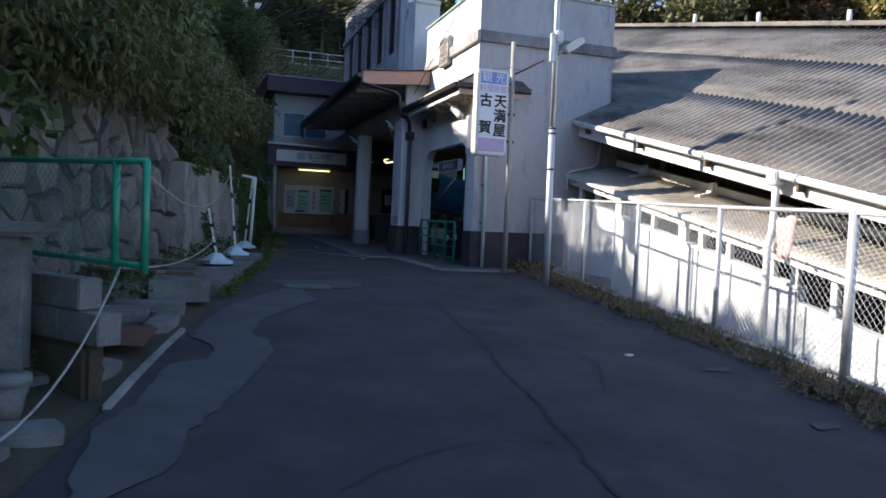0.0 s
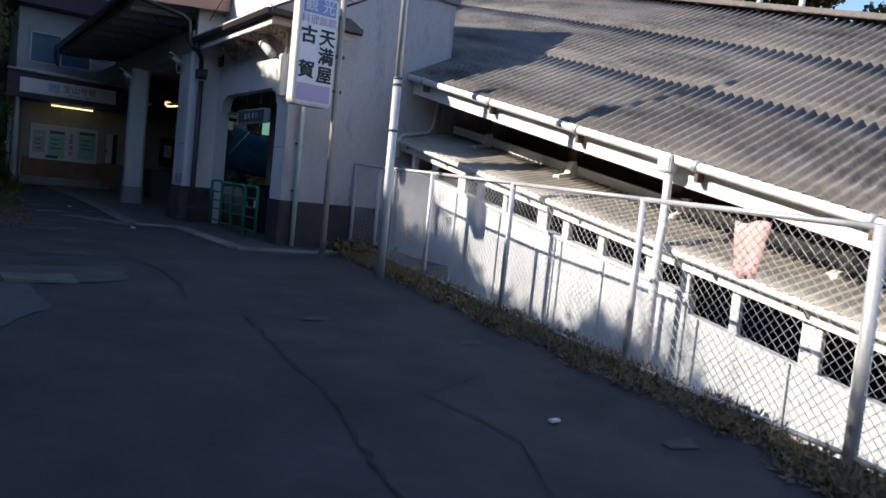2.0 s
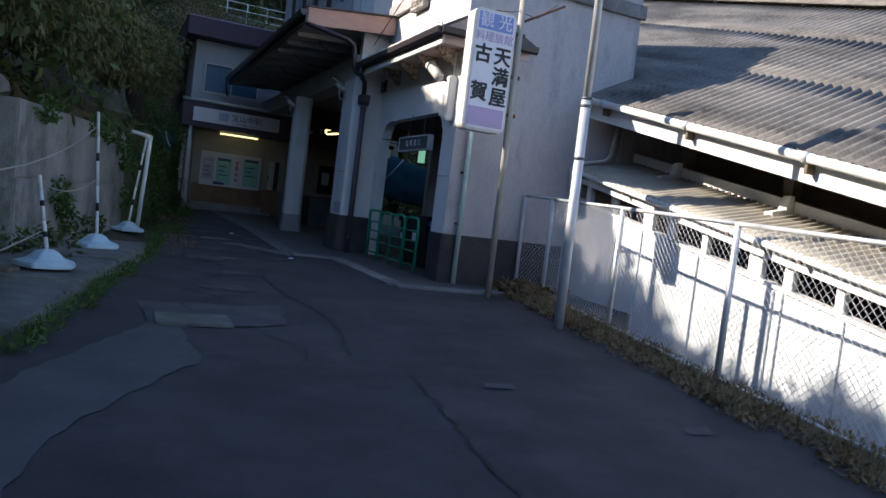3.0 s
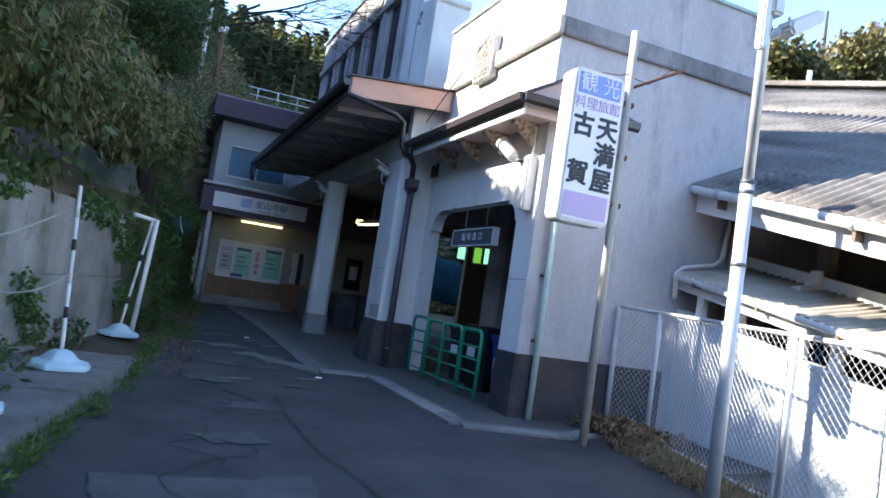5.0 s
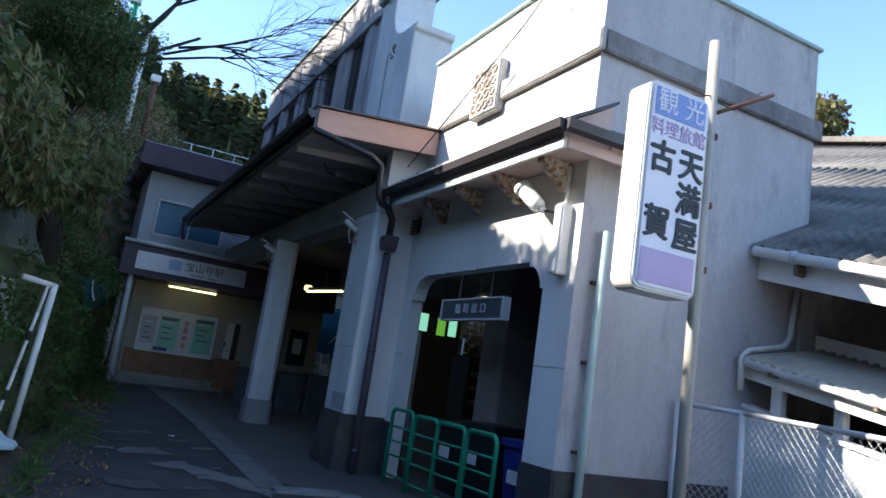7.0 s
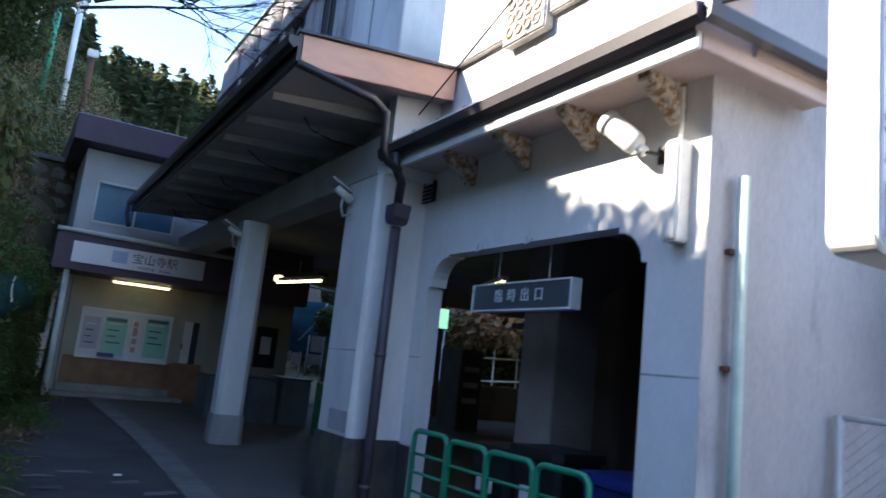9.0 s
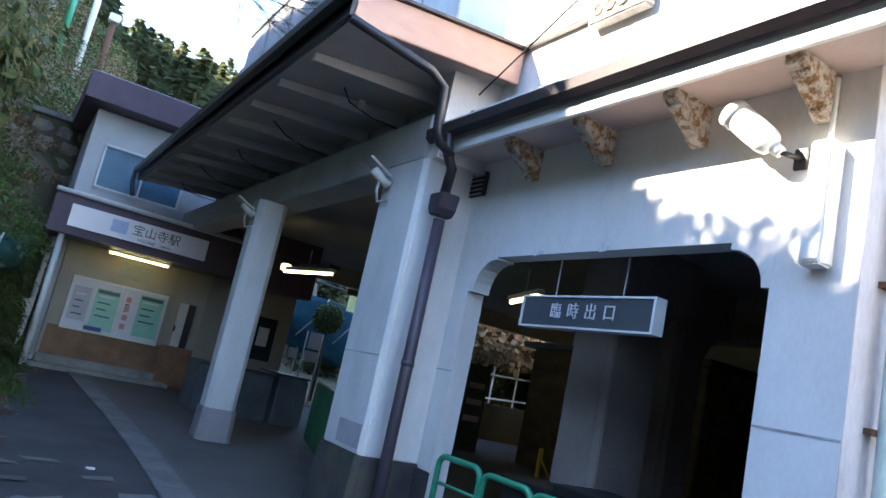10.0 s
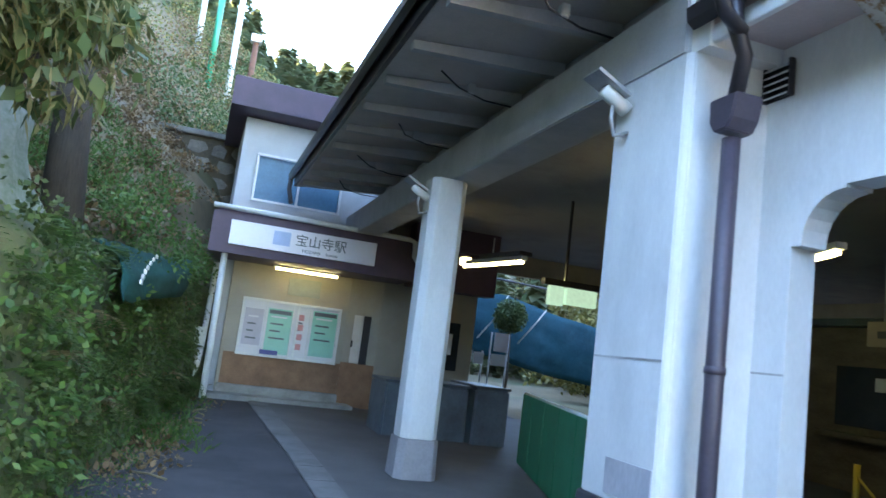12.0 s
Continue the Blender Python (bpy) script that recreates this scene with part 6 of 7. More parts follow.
for j in range(14):
    for i in range(10):
        k = j * 11 + i
        tf.append((k, k + 1, k + 12, k + 11))
M["tarp_green"] = mat("green_tarp", (0.013, 0.075, 0.06), (0.006, 0.038, 0.032), 0.8, 2, 30, 0.4)
for key in ("tarp_green", "tarp"):
    M[key].node_tree.nodes["Principled BSDF"].inputs["Specular IOR Level"].default_value = 0.12
tarp = raw("tarpaulin", tv, tf, M["tarp_green"], smooth=True)
tagged(tarp, "dark green tarpaulin draped over the mossy bank", "tarpaulin")
md = tarp.modifiers.new("thick", "SOLIDIFY")
md.thickness = 0.01

for i in range(7):
    v = 0.12 + 0.05 * i
    p = (cd + (cc - cd) * v) * (0.9 - 0.09 * i) + (ca + (cb - ca) * v) * (0.1 + 0.09 * i)
    boxpart("print_mark", (p.x + 0.085, p.x + 0.105, p.y - 0.10, p.y + 0.08, p.z + 0.10, p.z + 0.145), M["whitepaint"], tarp, "faded white print", 0.004)
# weathered rock face above the bank
rv, rf = [], []
for j in range(25):
    for i in range(17):
        u, v = j / 24, i / 16
        x, y = -0.15 + 1.45 * u, 18.5 + 1.7 * u
        n1 = noise.noise(Vector((x * 1.6, y * 1.6, v * 2.2))) * 0.16 + noise.noise(Vector((x * 6, y * 6, v * 3.0))) * 0.045
        edge = 0.5 * max(0, u - 0.8) * 5 * 0.5
        rv.append((x - 0.35 * v - edge + n1, y + 0.10 * v + n1 * 0.6, 2.35 + v * (1.75 - 0.5 * u) - edge * 0.3))
for j in range(24):
    for i in range(16):
        k = j * 17 + i
        rf.append((k, k + 17, k + 18, k + 1))
M["rock"] = mat("mossy_rock", (0.20, 0.22, 0.19), (0.07, 0.10, 0.055), 0.9, 1.6, 25, 0.7)
tagged(raw("rock_face", rv, rf, M["rock"], smooth=True), "steep gray-green weathered rock face above the bank", "rock", kind="structure")
# rubble wall on the first terrace beside the ticket house
rw = tagged(boxpart("wall_rubble", (-2.6, 2.55, 30.1, 30.6, 3.2, 6.12), M["soil"], None, "", 0.05), "rubble stone terrace wall beside the ticket house", "wall", kind="structure")
r = random.Random(15)
for row in range(6):
    x = -2.5 + r.uniform(0, 0.2)
    while x < 2.4:
        w = r.uniform(0.3, 0.62)
        st = new("stone", shapes[r.randrange(9)])
        st.parent = rw
        st.matrix_basis = Matrix.Translation((x + w / 2, 30.13, 4.05 + row * 0.36 + r.uniform(-.03, .03))) @ Matrix.Rotation(-math.pi / 2, 4, "Z") @ Matrix.Rotation(r.uniform(-.4, .4), 4, "X") @ Matrix.Diagonal((0.42, w * 1.04, 0.40, 1))
        x += w * 0.95
boxpart("coping", (-2.65, 2.6, 30.02, 30.66, 6.122, 6.24), M["old_concrete"], rw, "", 0.02)


# fern fronds on the bank
def fronds(name, spots, material, seed, ln=0.34):
    rnd = random.Random(seed)
    V, F = [], []
    for c in spots:
        for _ in range(rnd.randint(4, 7)):
            a_ = rnd.uniform(-1.3, 1.3)
            d_ = Vector((math.cos(a_), math.sin(a_), rnd.uniform(-0.1, 0.9))).normalized()
            sd_ = d_.cross(Vector((0, 0, 1))).normalized()
            L = ln * rnd.uniform(0.6, 1.2)
            for k in range(11):
                t_ = (k + 0.5) / 11
                p = Vector(c) + d_ * (L * t_) - Vector((0, 0, 0.75 * L * t_ * t_))
                wd = L * 0.30 * (1 - t_) ** 0.7 + 0.008
                for sg in (-1, 1):
                    q = p + sd_ * (sg * wd) + d_ * (0.25 * wd) - Vector((0, 0, 0.15 * wd))
                    m_ = (p + q) / 2
                    h_ = d_ * (L * 0.028)
                    n0 = len(V)
                    V += [tuple(p), tuple(m_ + h_), tuple(q), tuple(m_ - h_)]
                    F.append((n0, n0 + 1, n0 + 2, n0 + 3))
    me = bpy.data.meshes.new(name)
    me.from_pydata(V, [], F)
    me.materials.append(material)
    return me


def bank_x(y, h_):
    return left_x(y) - wall_gap(y) + 0.12 - 0.15 * h_


rf_ = random.Random(77)
spots = [(bank_x(y, h_), y, road_z(y) + h_) for y, h_ in ((rf_.uniform(17.6, 26.5), rf_.uniform(0.15, 1.9)) for _ in range(120))]
stuff("ferns", fronds("ferns", spots[:80], M["leaf_bright"], 5), "bright green ferns growing on the mossy bank", "ferns")
stuff("ferns", fronds("ferns", spots[80:112], M["leaf_dark"], 6), "dark green ferns growing on the mossy bank", "ferns")
stuff("ferns", fronds("ferns", spots[112:], M["grass_dry"], 7), "withered brown fern fronds on the bank", "ferns")
cs = [(bank_x(y, h_), y, road_z(y) + h_) for y, h_ in ((rf_.uniform(17.3, 27), rf_.uniform(0.05, 2.0)) for _ in range(500))]
stuff("ivy", leaves("ivy", cs, [(0.06, 0.2, 0.18)] * 500, 11000, 0.05, 0.022, M["leaf_dark"], 91, 0.5), "small dark ivy leaves over the bank", "ivy")
cs = [(bank_x(y, h_) + 0.02, y, road_z(y) + h_) for y, h_ in ((rf_.uniform(17.3, 25), rf_.uniform(0.05, 1.9)) for _ in range(160))]
stuff("moss_tufts", leaves("moss_tufts", cs, [(0.05, 0.16, 0.14)] * 160, 6000, 0.035, 0.012, M["leaf_bright"], 92, 0.3), "bright moss and small weeds on the bank face", "moss")
cs = [(1.4 + rf_.uniform(-1.6, 1.0), rf_.uniform(21.5, 30), 0) for _ in range(260)]
cs = [(x, y, land(x, y) + 0.12) for x, y, _ in cs if y < 26.5]
stuff("bright_weeds", leaves("bright_weeds", cs, [(0.3, 0.35, 0.12)] * len(cs), 8500, 0.10, 0.012, M["leaf_bright"], 93, -0.5), "bright green grass on the slope above the bank", "grass")
cs = [(1.2 + rf_.uniform(-3.0, 1.1), rf_.uniform(20.5, 30), 0) for _ in range(200)]
cs = [(x, y, land(x, y) + 0.04) for x, y, _ in cs]
stuff("leaf_litter", leaves("leaf_litter", cs, [(0.4, 0.45, 0.08)] * 200, 26000, 0.08, 0.026, M["leaf_brown"], 96, 0.0, 1.0), "brown leaf litter on the slope above the bank", "leaf litter")
# fallen sticks and litter along the foot of the bank
for i in range(14):
    y = rf_.uniform(17.4, 25.0)
    x = left_x(y) + rf_.uniform(0.05, 0.45)
    a_, ln = rf_.uniform(-1.5, 1.5), rf_.uniform(0.15, 0.55)
    z = road_z(y) + 0.016
    st = tubepart("fallen_stick", [(x, y, z), (x + math.cos(a_) * ln * .5, y + math.sin(a_) * ln * .5, z + 0.012), (x + math.cos(a_) * ln, y + math.sin(a_) * ln, z)], rf_.uniform(0.006, 0.014), M["grass_dry"], None, "", 5)
    tagged(st, "dry pale stick lying at the foot of the bank", "stick", "fallen sticks")
cs = [(left_x(y) + rf_.uniform(-0.05, 0.5), y, road_z(y) + 0.015) for y in (rf_.uniform(14, 27) for _ in range(150))]
stuff("leaf_litter", leaves("leaf_litter", cs, [(0.2, 0.25, 0.012)] * 150, 1500, 0.05, 0.016, M["leaf_brown"], 94, 0.0, 1.0), "scattered dry leaves along the bank foot", "leaf litter")
cs = [(left_x(y) + rf_.uniform(0.0, 0.45), y, road_z(y) + 0.02) for y in (rf_.uniform(17, 24) for _ in range(40))]
stuff("moss_tufts", leaves("moss_tufts", cs, [(0.22, 0.3, 0.012)] * 40, 3500, 0.035, 0.008, M["leaf_bright"], 95, -0.3), "low moss and weeds in the asphalt edge", "moss")

# ---- verge slabs, troughs and block wall beside the lane ----
def slab(y0, y1, w, h, label):
    bm = bmesh.new()
    P = []
    for y in (y0, y1):
        P += [(left_x(y) - 0.03, y), (left_x(y) - w, y)]
    vs = [bm.verts.new((x, y, road_z(y) + z)) for z in (-0.1, h) for x, y in (P[0], P[1], P[3], P[2])]
    for f in ((3, 2, 1, 0), (4, 5, 6, 7), (0, 1, 5, 4), (1, 2, 6, 5), (2, 3, 7, 6), (3, 0, 4, 7)):
        bm.faces.new([vs[i] for i in f])
    ob = part("verge_slab", bm, M["old_concrete"], bevel=0.02)
    return tagged(ob, label, "slab", "verge slabs")


for y0, y1, w, h in ((9.0, 10.55, 1.0, 0.14), (10.58, 12.0, 1.05, 0.16), (12.03, 13.5, 0.95, 0.17), (13.53, 14.4, 0.7, 0.12)):
    slab(y0, y1, w, h, "weathered concrete slab raised beside the lane edge")
verge = raw("verge", [(left_x(y) - o, y, road_z(y) + z) for y in np.arange(-2, 18.7, 0.5) for o, z in ((0.0, -0.02), (0.5, 0.05), (wall_gap(y) + 0.3, 0.09))],
            [(3 * j + i, 3 * j + i + 1, 3 * j + i + 4, 3 * j + i + 3) for j in range(41) for i in range(2)], M["soil"], smooth=True)
tagged(verge, "bare soil verge between the lane and the stone wall", "verge", kind="structure")
tagged(strip("edge_stone", [(-0.48, 4.6), (-0.39, 5.2), (-0.10, 6.9)], 0.05, 0.03, M["concrete"]), "narrow pale edging stone along the lane", "kerb", kind="structure")


def trough(x, y, l, w, h, yaw, label):
    t = thing("planter_trough", label, "planter", "stone troughs", at=(x, y, road_z(y) + 0.05))
    t.rotation_euler = (0, 0, radians(yaw))
    bm = bmesh.new()
    for d_ in ((-l / 2, l / 2, -w / 2, w / 2, 0, 0.05), (-l / 2, l / 2, -w / 2, -w / 2 + 0.05, 0.05, h), (-l / 2, l / 2, w / 2 - 0.05, w / 2, 0.05, h), (-l / 2, -l / 2 + 0.05, -w / 2 + 0.05, w / 2 - 0.05, 0.05, h), (l / 2 - 0.05, l / 2, -w / 2 + 0.05, w / 2 - 0.05, 0.05, h)):
        box(bm, *d_)
    part("trough", bm, M["old_concrete"], t, bevel=0.008)
    boxpart("soil", (-l / 2 + 0.052, l / 2 - 0.052, -w / 2 + 0.052, w / 2 - 0.052, 0.052, h * 0.6), M["soil"], t)
    return t


trough(-0.18, 8.35, 0.62, 0.34, 0.24, 5, "weathered concrete planter trough beside the lane")
trough(-0.85, 8.2, 0.55, 0.32, 0.22, -4, "weathered concrete planter trough beside the lane")
trough(-1.35, 8.0, 0.5, 0.3, 0.2, 8, "weathered concrete planter trough beside the lane")
for k, (x, y, l, yaw) in enumerate(((-0.95, 9.6, 2.2, 62), (-0.8, 10.4, 2.0, 70), (-1.1, 8.9, 1.8, 55))):
    pk = thing("plank", "gray weathered timber plank lying on the verge", "plank", "old planks", at=(x, y, road_z(y) + 0.22 + 0.05 * k))
    pk.rotation_euler = (0, 0, radians(yaw + 90))
    boxpart("board", (-l / 2, l / 2, -0.09, 0.09, 0, 0.035), M["timber"], pk, "", 0.005)


def shard(x, y, l, w, h, yaw, tilt, material, label):
    """A broken slab lying on the verge, its outline uneven."""
    rnd = random.Random(int(x * 100) + int(y * 37))
    bm = bmesh.new()
    prism(bm, [(a_ * l / 2 * rnd.uniform(0.8, 1.05), b_ * w / 2 * rnd.uniform(0.75, 1.05)) for a_, b_ in ((-1, -1), (0, -1.1), (1, -0.9), (1.05, 0.1), (0.9, 1), (-0.1, 1.05), (-1, 0.9))], "z", -0.05, h)
    ob = part("broken_slab", bm, material, bevel=0.01)
    ob.matrix_basis = pose(x, y, road_z(y) + 0.04, tilt, tilt * 0.6, yaw)
    return tagged(ob, label, "slab", "broken slabs on the verge")


for x, y, l, w, h, yaw, tilt, k in ((-0.80, 4.15, 0.34, 0.3, 0.03, 12, 4, "old_concrete"), (-0.98, 3.9, 0.3, 0.28, 0.03, -8, -3, "old_concrete"), (-1.05, 5.1, 0.5, 0.4, 0.08, 40, 6, "old_concrete"), (-0.62, 5.35, 0.35, 0.25, 0.07, 70, 9, "old_concrete"), (-1.3, 5.9, 0.45, 0.35, 0.09, 20, -6, "old_concrete"), (-0.75, 5.15, 0.3, 0.2, 0.06, 10, 8, "old_concrete"),
                                    (-0.28, 7.1, 0.22, 0.75, 0.06, -8, 2, "old_concrete"), (-0.7, 7.2, 0.6, 0.35, 0.12, 15, 5, "old_concrete"), (-1.1, 6.9, 0.5, 0.4, 0.1, 50, 7, "old_concrete"), (-0.45, 7.75, 0.7, 0.25, 0.1, 4, 2, "old_concrete"), (-1.35, 7.3, 0.5, 0.3, 0.12, -15, 5, "old_concrete"), (-0.9, 9.1, 1.3, 0.3, 0.1, 68, 3, "old_concrete")):
    shard(x, y, l, w, h, yaw, tilt, M[k], "broken weathered concrete slab lying on the verge")
plate = boxpart("rusty_plate", (-0.40, 0.40, -0.34, 0.34, 0, 0.012), M["rust"], None, "", 0.003)
plate.matrix_basis = pose(-0.72, 6.15, road_z(6.15) + 0.13, 3, 4, -6)
tagged(plate, "dark red rusty steel plate lying on the verge rubble", "steel plate")
# block wall with a green mesh fence on it
bw = thing("block_wall", "low concrete block wall beside the lane", "wall")
A, B = Vector((-0.40, 4.58, 0)), Vector((-2.0, 6.5, 0))
dd = (B - A).normalized()
ang = math.atan2(dd.y, dd.x)
for row in (2, 3):
    for k in range(6):
        u = 0.12 + k * 0.41 + (0.2 if row % 2 else 0)
        o = boxpart("block", (0.004, 0.396, -0.08, 0.08, 0.004, 0.196), M["old_concrete"], bw, "", 0.008)
        o.matrix_basis = Matrix.Translation(A + dd * u + Vector((0, 0, 0.31 + row * 0.2))) @ Matrix.Rotation(ang, 4, "Z")
foot = boxpart("footing", (0.16, 2.5, -0.07, 0.07, -0.1, 0.40), M["soil"], bw, "dark soil-covered footing", 0.03)
foot.matrix_basis = Matrix.Translation(A + dd * 0.1 + Vector((0, 0, 0.308))) @ Matrix.Rotation(ang, 4, "Z")
gf = thing("mesh_fence", "green plastic coated mesh fence on the block wall", "fence")
GZ0, GZ1 = 1.22, 1.82
P0, P1, P2 = Vector((-0.28, 4.38, 0)), Vector((-0.46, 4.62, 0)), Vector((-2.0, 6.45, 0))
for p in (P0, P1, P2):
    tubepart("post", [(p.x, p.y, GZ0 - 0.04), (p.x, p.y, GZ1)], 0.022, M["green"], gf)
for z in (GZ0, GZ1):
    tubepart("rail", [(P0.x, P0.y, z), (P1.x, P1.y, z), (P2.x, P2.y, z + 0.04)], 0.019, M["green"], gf)
bm = bmesh.new()
L = (P2 - P0).length
du = (P2 - P0).normalized()
c = -0.66
while c < L:
    for sg_ in (1, -1):
        u0 = c if sg_ > 0 else c + 0.66
        pts = [(u0 + sg_ * 0.66 * t, GZ0 + 0.66 * t) for t in (0, 1)]
        if min(p[0] for p in pts) >= 0 and max(p[0] for p in pts) <= L:
            tube(bm, [(P0.x + du.x * u, P0.y + du.y * u, z) for u, z in pts], 0.0022, 4)
    c += 0.06
part("wire_mesh", bm, M["greenmesh"], gf, "green diamond mesh")["kind"] = "stuff"
# stone post with a cap
sp = thing("stone_post", "weathered stone post with a flat cap", "stone post")
boxpart("shaft", (-1.22, -0.94, 4.62, 4.9, 0.3, 1.36), M["old_concrete"], sp, "", 0.02)
boxpart("cap", (-1.30, -0.80, 4.54, 4.98, 1.362, 1.44), M["old_concrete"], sp, "flat stone cap", 0.025)
fp = thing("flower_pot", "old clay flower pot on the verge", "flower pot", at=(-0.98, 4.4, 0.36))
bm = bmesh.new()
tube(bm, [(0, 0, 0), (0, 0, 0.2)], 0.09, 14, 0.13)
tube(bm, [(0, 0, 0.2), (0, 0, 0.25)], 0.145, 14)
part("pot", bm, M["old_concrete"], fp, smooth=True)


# ---- marker poles in pale bases, with rope ----
def marker(x, y, z, top, label):
    t = thing("marker_pole", label, "marker pole", "marker poles along the verge", at=(x, y, z))
    bm = bmesh.new()
    n = 10
    rings = []
    for rad, zz in ((0.24, 0), (0.24, 0.04), (0.15, 0.07), (0.09, 0.13), (0.05, 0.15)):
        rings.append([bm.verts.new((rad * (1 + 0.12 * (k % 2)) * math.cos(2 * math.pi * k / n), rad * (1 + 0.12 * (k % 2)) * math.sin(2 * math.pi * k / n), zz)) for k in range(n)])
    for p, q in zip(rings, rings[1:]):
        for k in range(n):
            bm.faces.new((p[k], p[(k + 1) % n], q[(k + 1) % n], q[k]))
    bm.faces.new(rings[0][::-1])
    bm.faces.new(rings[-1])
    part("base", bm, M["conebase"], t, "pale blue plastic base", bevel=0.008)
    v = Vector(top)
    for k in range(5):
        tubepart("pole", [v * (k / 5) + Vector((0, 0, 0.12)) * (1 - k / 5), v * ((k + 1) / 5) + Vector((0, 0, 0.12)) * (1 - (k + 1) / 5)], 0.017, M["whitepaint"] if k % 2 else M["plasticwhite"], t, "white pole section")
    for k in (1, 3):
        q = v * (k / 5) + Vector((0, 0, 0.12)) * (1 - k / 5)
        tubepart("stripe", [q, q + v * 0.06], 0.019, M["black"], t, "black stripe")
    return t


PL = [(0.27, 11.1, 0.80, (-0.13, 0.15, 0.80)), (0.62, 12.95, 0.83, (-0.12, 0.35, 1.55)), (0.98, 16.4, 0.80, (0.16, 0.55, 1.55))]
for x, y, z, top in PL:
    marker(x, y, z, top, "white and black marker pole in a pale blue base")
wp = thing("rail_post", "white painted pipe post at the end of the wall", "post")
tubepart("post", [(1.12, 16.95, 0.7), (1.2, 17.0, 2.38)], 0.035, M["whitepaint"], wp)
tubepart("arm", [(1.2, 17.0, 2.36), (0.9, 16.8, 2.40)], 0.03, M["whitepaint"], wp)


def rope(p, q, sag, label="thin pale rope slung between the marker poles"):
    p, q = Vector(p), Vector(q)
    pts = [p + (q - p) * t + Vector((0, 0, -sag * 4 * t * (1 - t))) for t in [i / 10 for i in range(11)]]
    o = tubepart("rope", pts, 0.007, M["rope"], None, "", 5)
    return tagged(o, label, "rope", "ropes along the verge")


rope((-0.28, 4.38, 1.75), (0.49, 13.3, 2.2), 0.35)
rope((0.14, 11.25, 1.55), (0.55, 13.2, 1.6), 0.12)
rope((0.2, 11.15, 1.1), (-0.40, 4.5, 1.2), 0.1)
rope((-0.42, 4.55, 1.2), (-0.9, 3.2, 0.5), 0.22)

# ---- shed flag, ridge stubs ----
fl_ = thing("cloth", "faded pink cloth tied to the chain link fence", "cloth")
cv_, cf_ = [], []
for j in range(7):
    for i in range(6):
        y = 5.22 + i * 0.06
        cv_.append((fence_x(y) + 0.05 + 0.03 * noise.noise(Vector((y * 9, j * 0.7, 2))), y + 0.012 * j * (1 if i < 3 else -0.4), 1.74 - j * 0.065 + 0.02 * math.sin(i * 1.3)))
for j in range(6):
    for i in range(5):
        k = j * 6 + i
        cf_.append((k, k + 1, k + 7, k + 6))
cl = raw("sheet", cv_, cf_, M["cloth"], fl_, smooth=True)
md = cl.modifiers.new("thick", "SOLIDIFY")
md.thickness = 0.006
for y in (9.5, 10.3, 11.6, 14.2, 16.6):
    zr = eave_z(y) + 0.1 + PITCH * 5.15
    vp = tubepart("vent_stub", [(12.5, y, zr), (12.5, y, zr + 0.35)], 0.05, M["whitepaint"])
    tagged(vp, "short white vent stub on the roof ridge", "vent pipe", "roof vents")

# ---- inside the hall and beyond it ----
gs = thing("hoarding", "green sheet hoarding inside the open hall", "hoarding")
a, b = Vector((6.35, 22.3, 0)), Vector((5.05, 17.9, 0))
for k in range(6):
    p, q = a + (b - a) * (k / 6), a + (b - a) * ((k + 1) / 6 - 0.004)
    bm = bmesh.new()
    s = Vector(((b - a).y, -(b - a).x, 0)).normalized() * 0.03
    vs = [bm.verts.new((v.x, v.y, z)) for z in (0.88, 1.74) for v in (p, q, q + s, p + s)]
    for f in ((3, 2, 1, 0), (4, 5, 6, 7), (0, 1, 5, 4), (1, 2, 6, 5), (2, 3, 7, 6), (3, 0, 4, 7)):
        bm.faces.new([vs[i] for i in f])
    part("sheet", bm, M["greensheet"], gs, bevel=0.004)
tubepart("top_rail", [(a.x, a.y, 1.75), (b.x, b.y, 1.75)], 0.018, M["whitepaint"], gs)
for t_ in (0.1, 0.5, 0.9):
    p = a + (b - a) * t_
    tubepart("leg", [(p.x + 0.04, p.y, 0.8), (p.x + 0.04, p.y, 1.72)], 0.018, M["tin"], gs)
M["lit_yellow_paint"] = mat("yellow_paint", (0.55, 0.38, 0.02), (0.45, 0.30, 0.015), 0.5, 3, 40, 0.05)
M["machine"] = mat("gray_blue_steel", (0.13, 0.16, 0.18), (0.085, 0.105, 0.12), 0.5, 3, 40, 0.06, stain=(0.06, 0.06, 0.055), stain_scale=2.0, stain_amt=0.6)
for i, x in enumerate((5.25, 5.95, 6.55)):
    g = thing("ticket_gate", "gray-blue steel cabinet of the ticket gates", "ticket gate", "ticket gate cabinets")
    boxpart("cabinet", (x - 0.3, x + 0.25, 24.0 - 0.12 * i, 24.9, 0.84, 1.62 + 0.03 * i), M["machine"], g, "", 0.03)
    boxpart("top", (x - 0.31, x + 0.26, 23.98 - 0.12 * i, 24.91, 1.622 + 0.03 * i, 1.66 + 0.03 * i), M["boardgray"], g, "", 0.01)
bo = thing("ticket_booth", "dark timber booth in the dim hall", "booth")
boxpart("body", (11.8, 14.2, 19.5, 24.0, 0.8, 3.3), M["timber"], bo, "", 0.02)
boxpart("roof", (11.6, 14.4, 19.3, 24.2, 3.302, 3.42), M["brown"], bo, "", 0.02)
boxpart("window", (11.78, 11.80, 20.6, 22.6, 1.8, 2.7), M["darkglass"], bo)
boxpart("sheet", (11.77, 11.778, 21.2, 21.9, 2.35, 2.55), M["paper"], bo)
boxpart("counter", (11.45, 11.8, 20.4, 22.8, 1.62, 1.7), M["timber"], bo, "", 0.01)
sh = thing("display_shelf", "glass-fronted display shelf with bottles in the hall", "shelf")
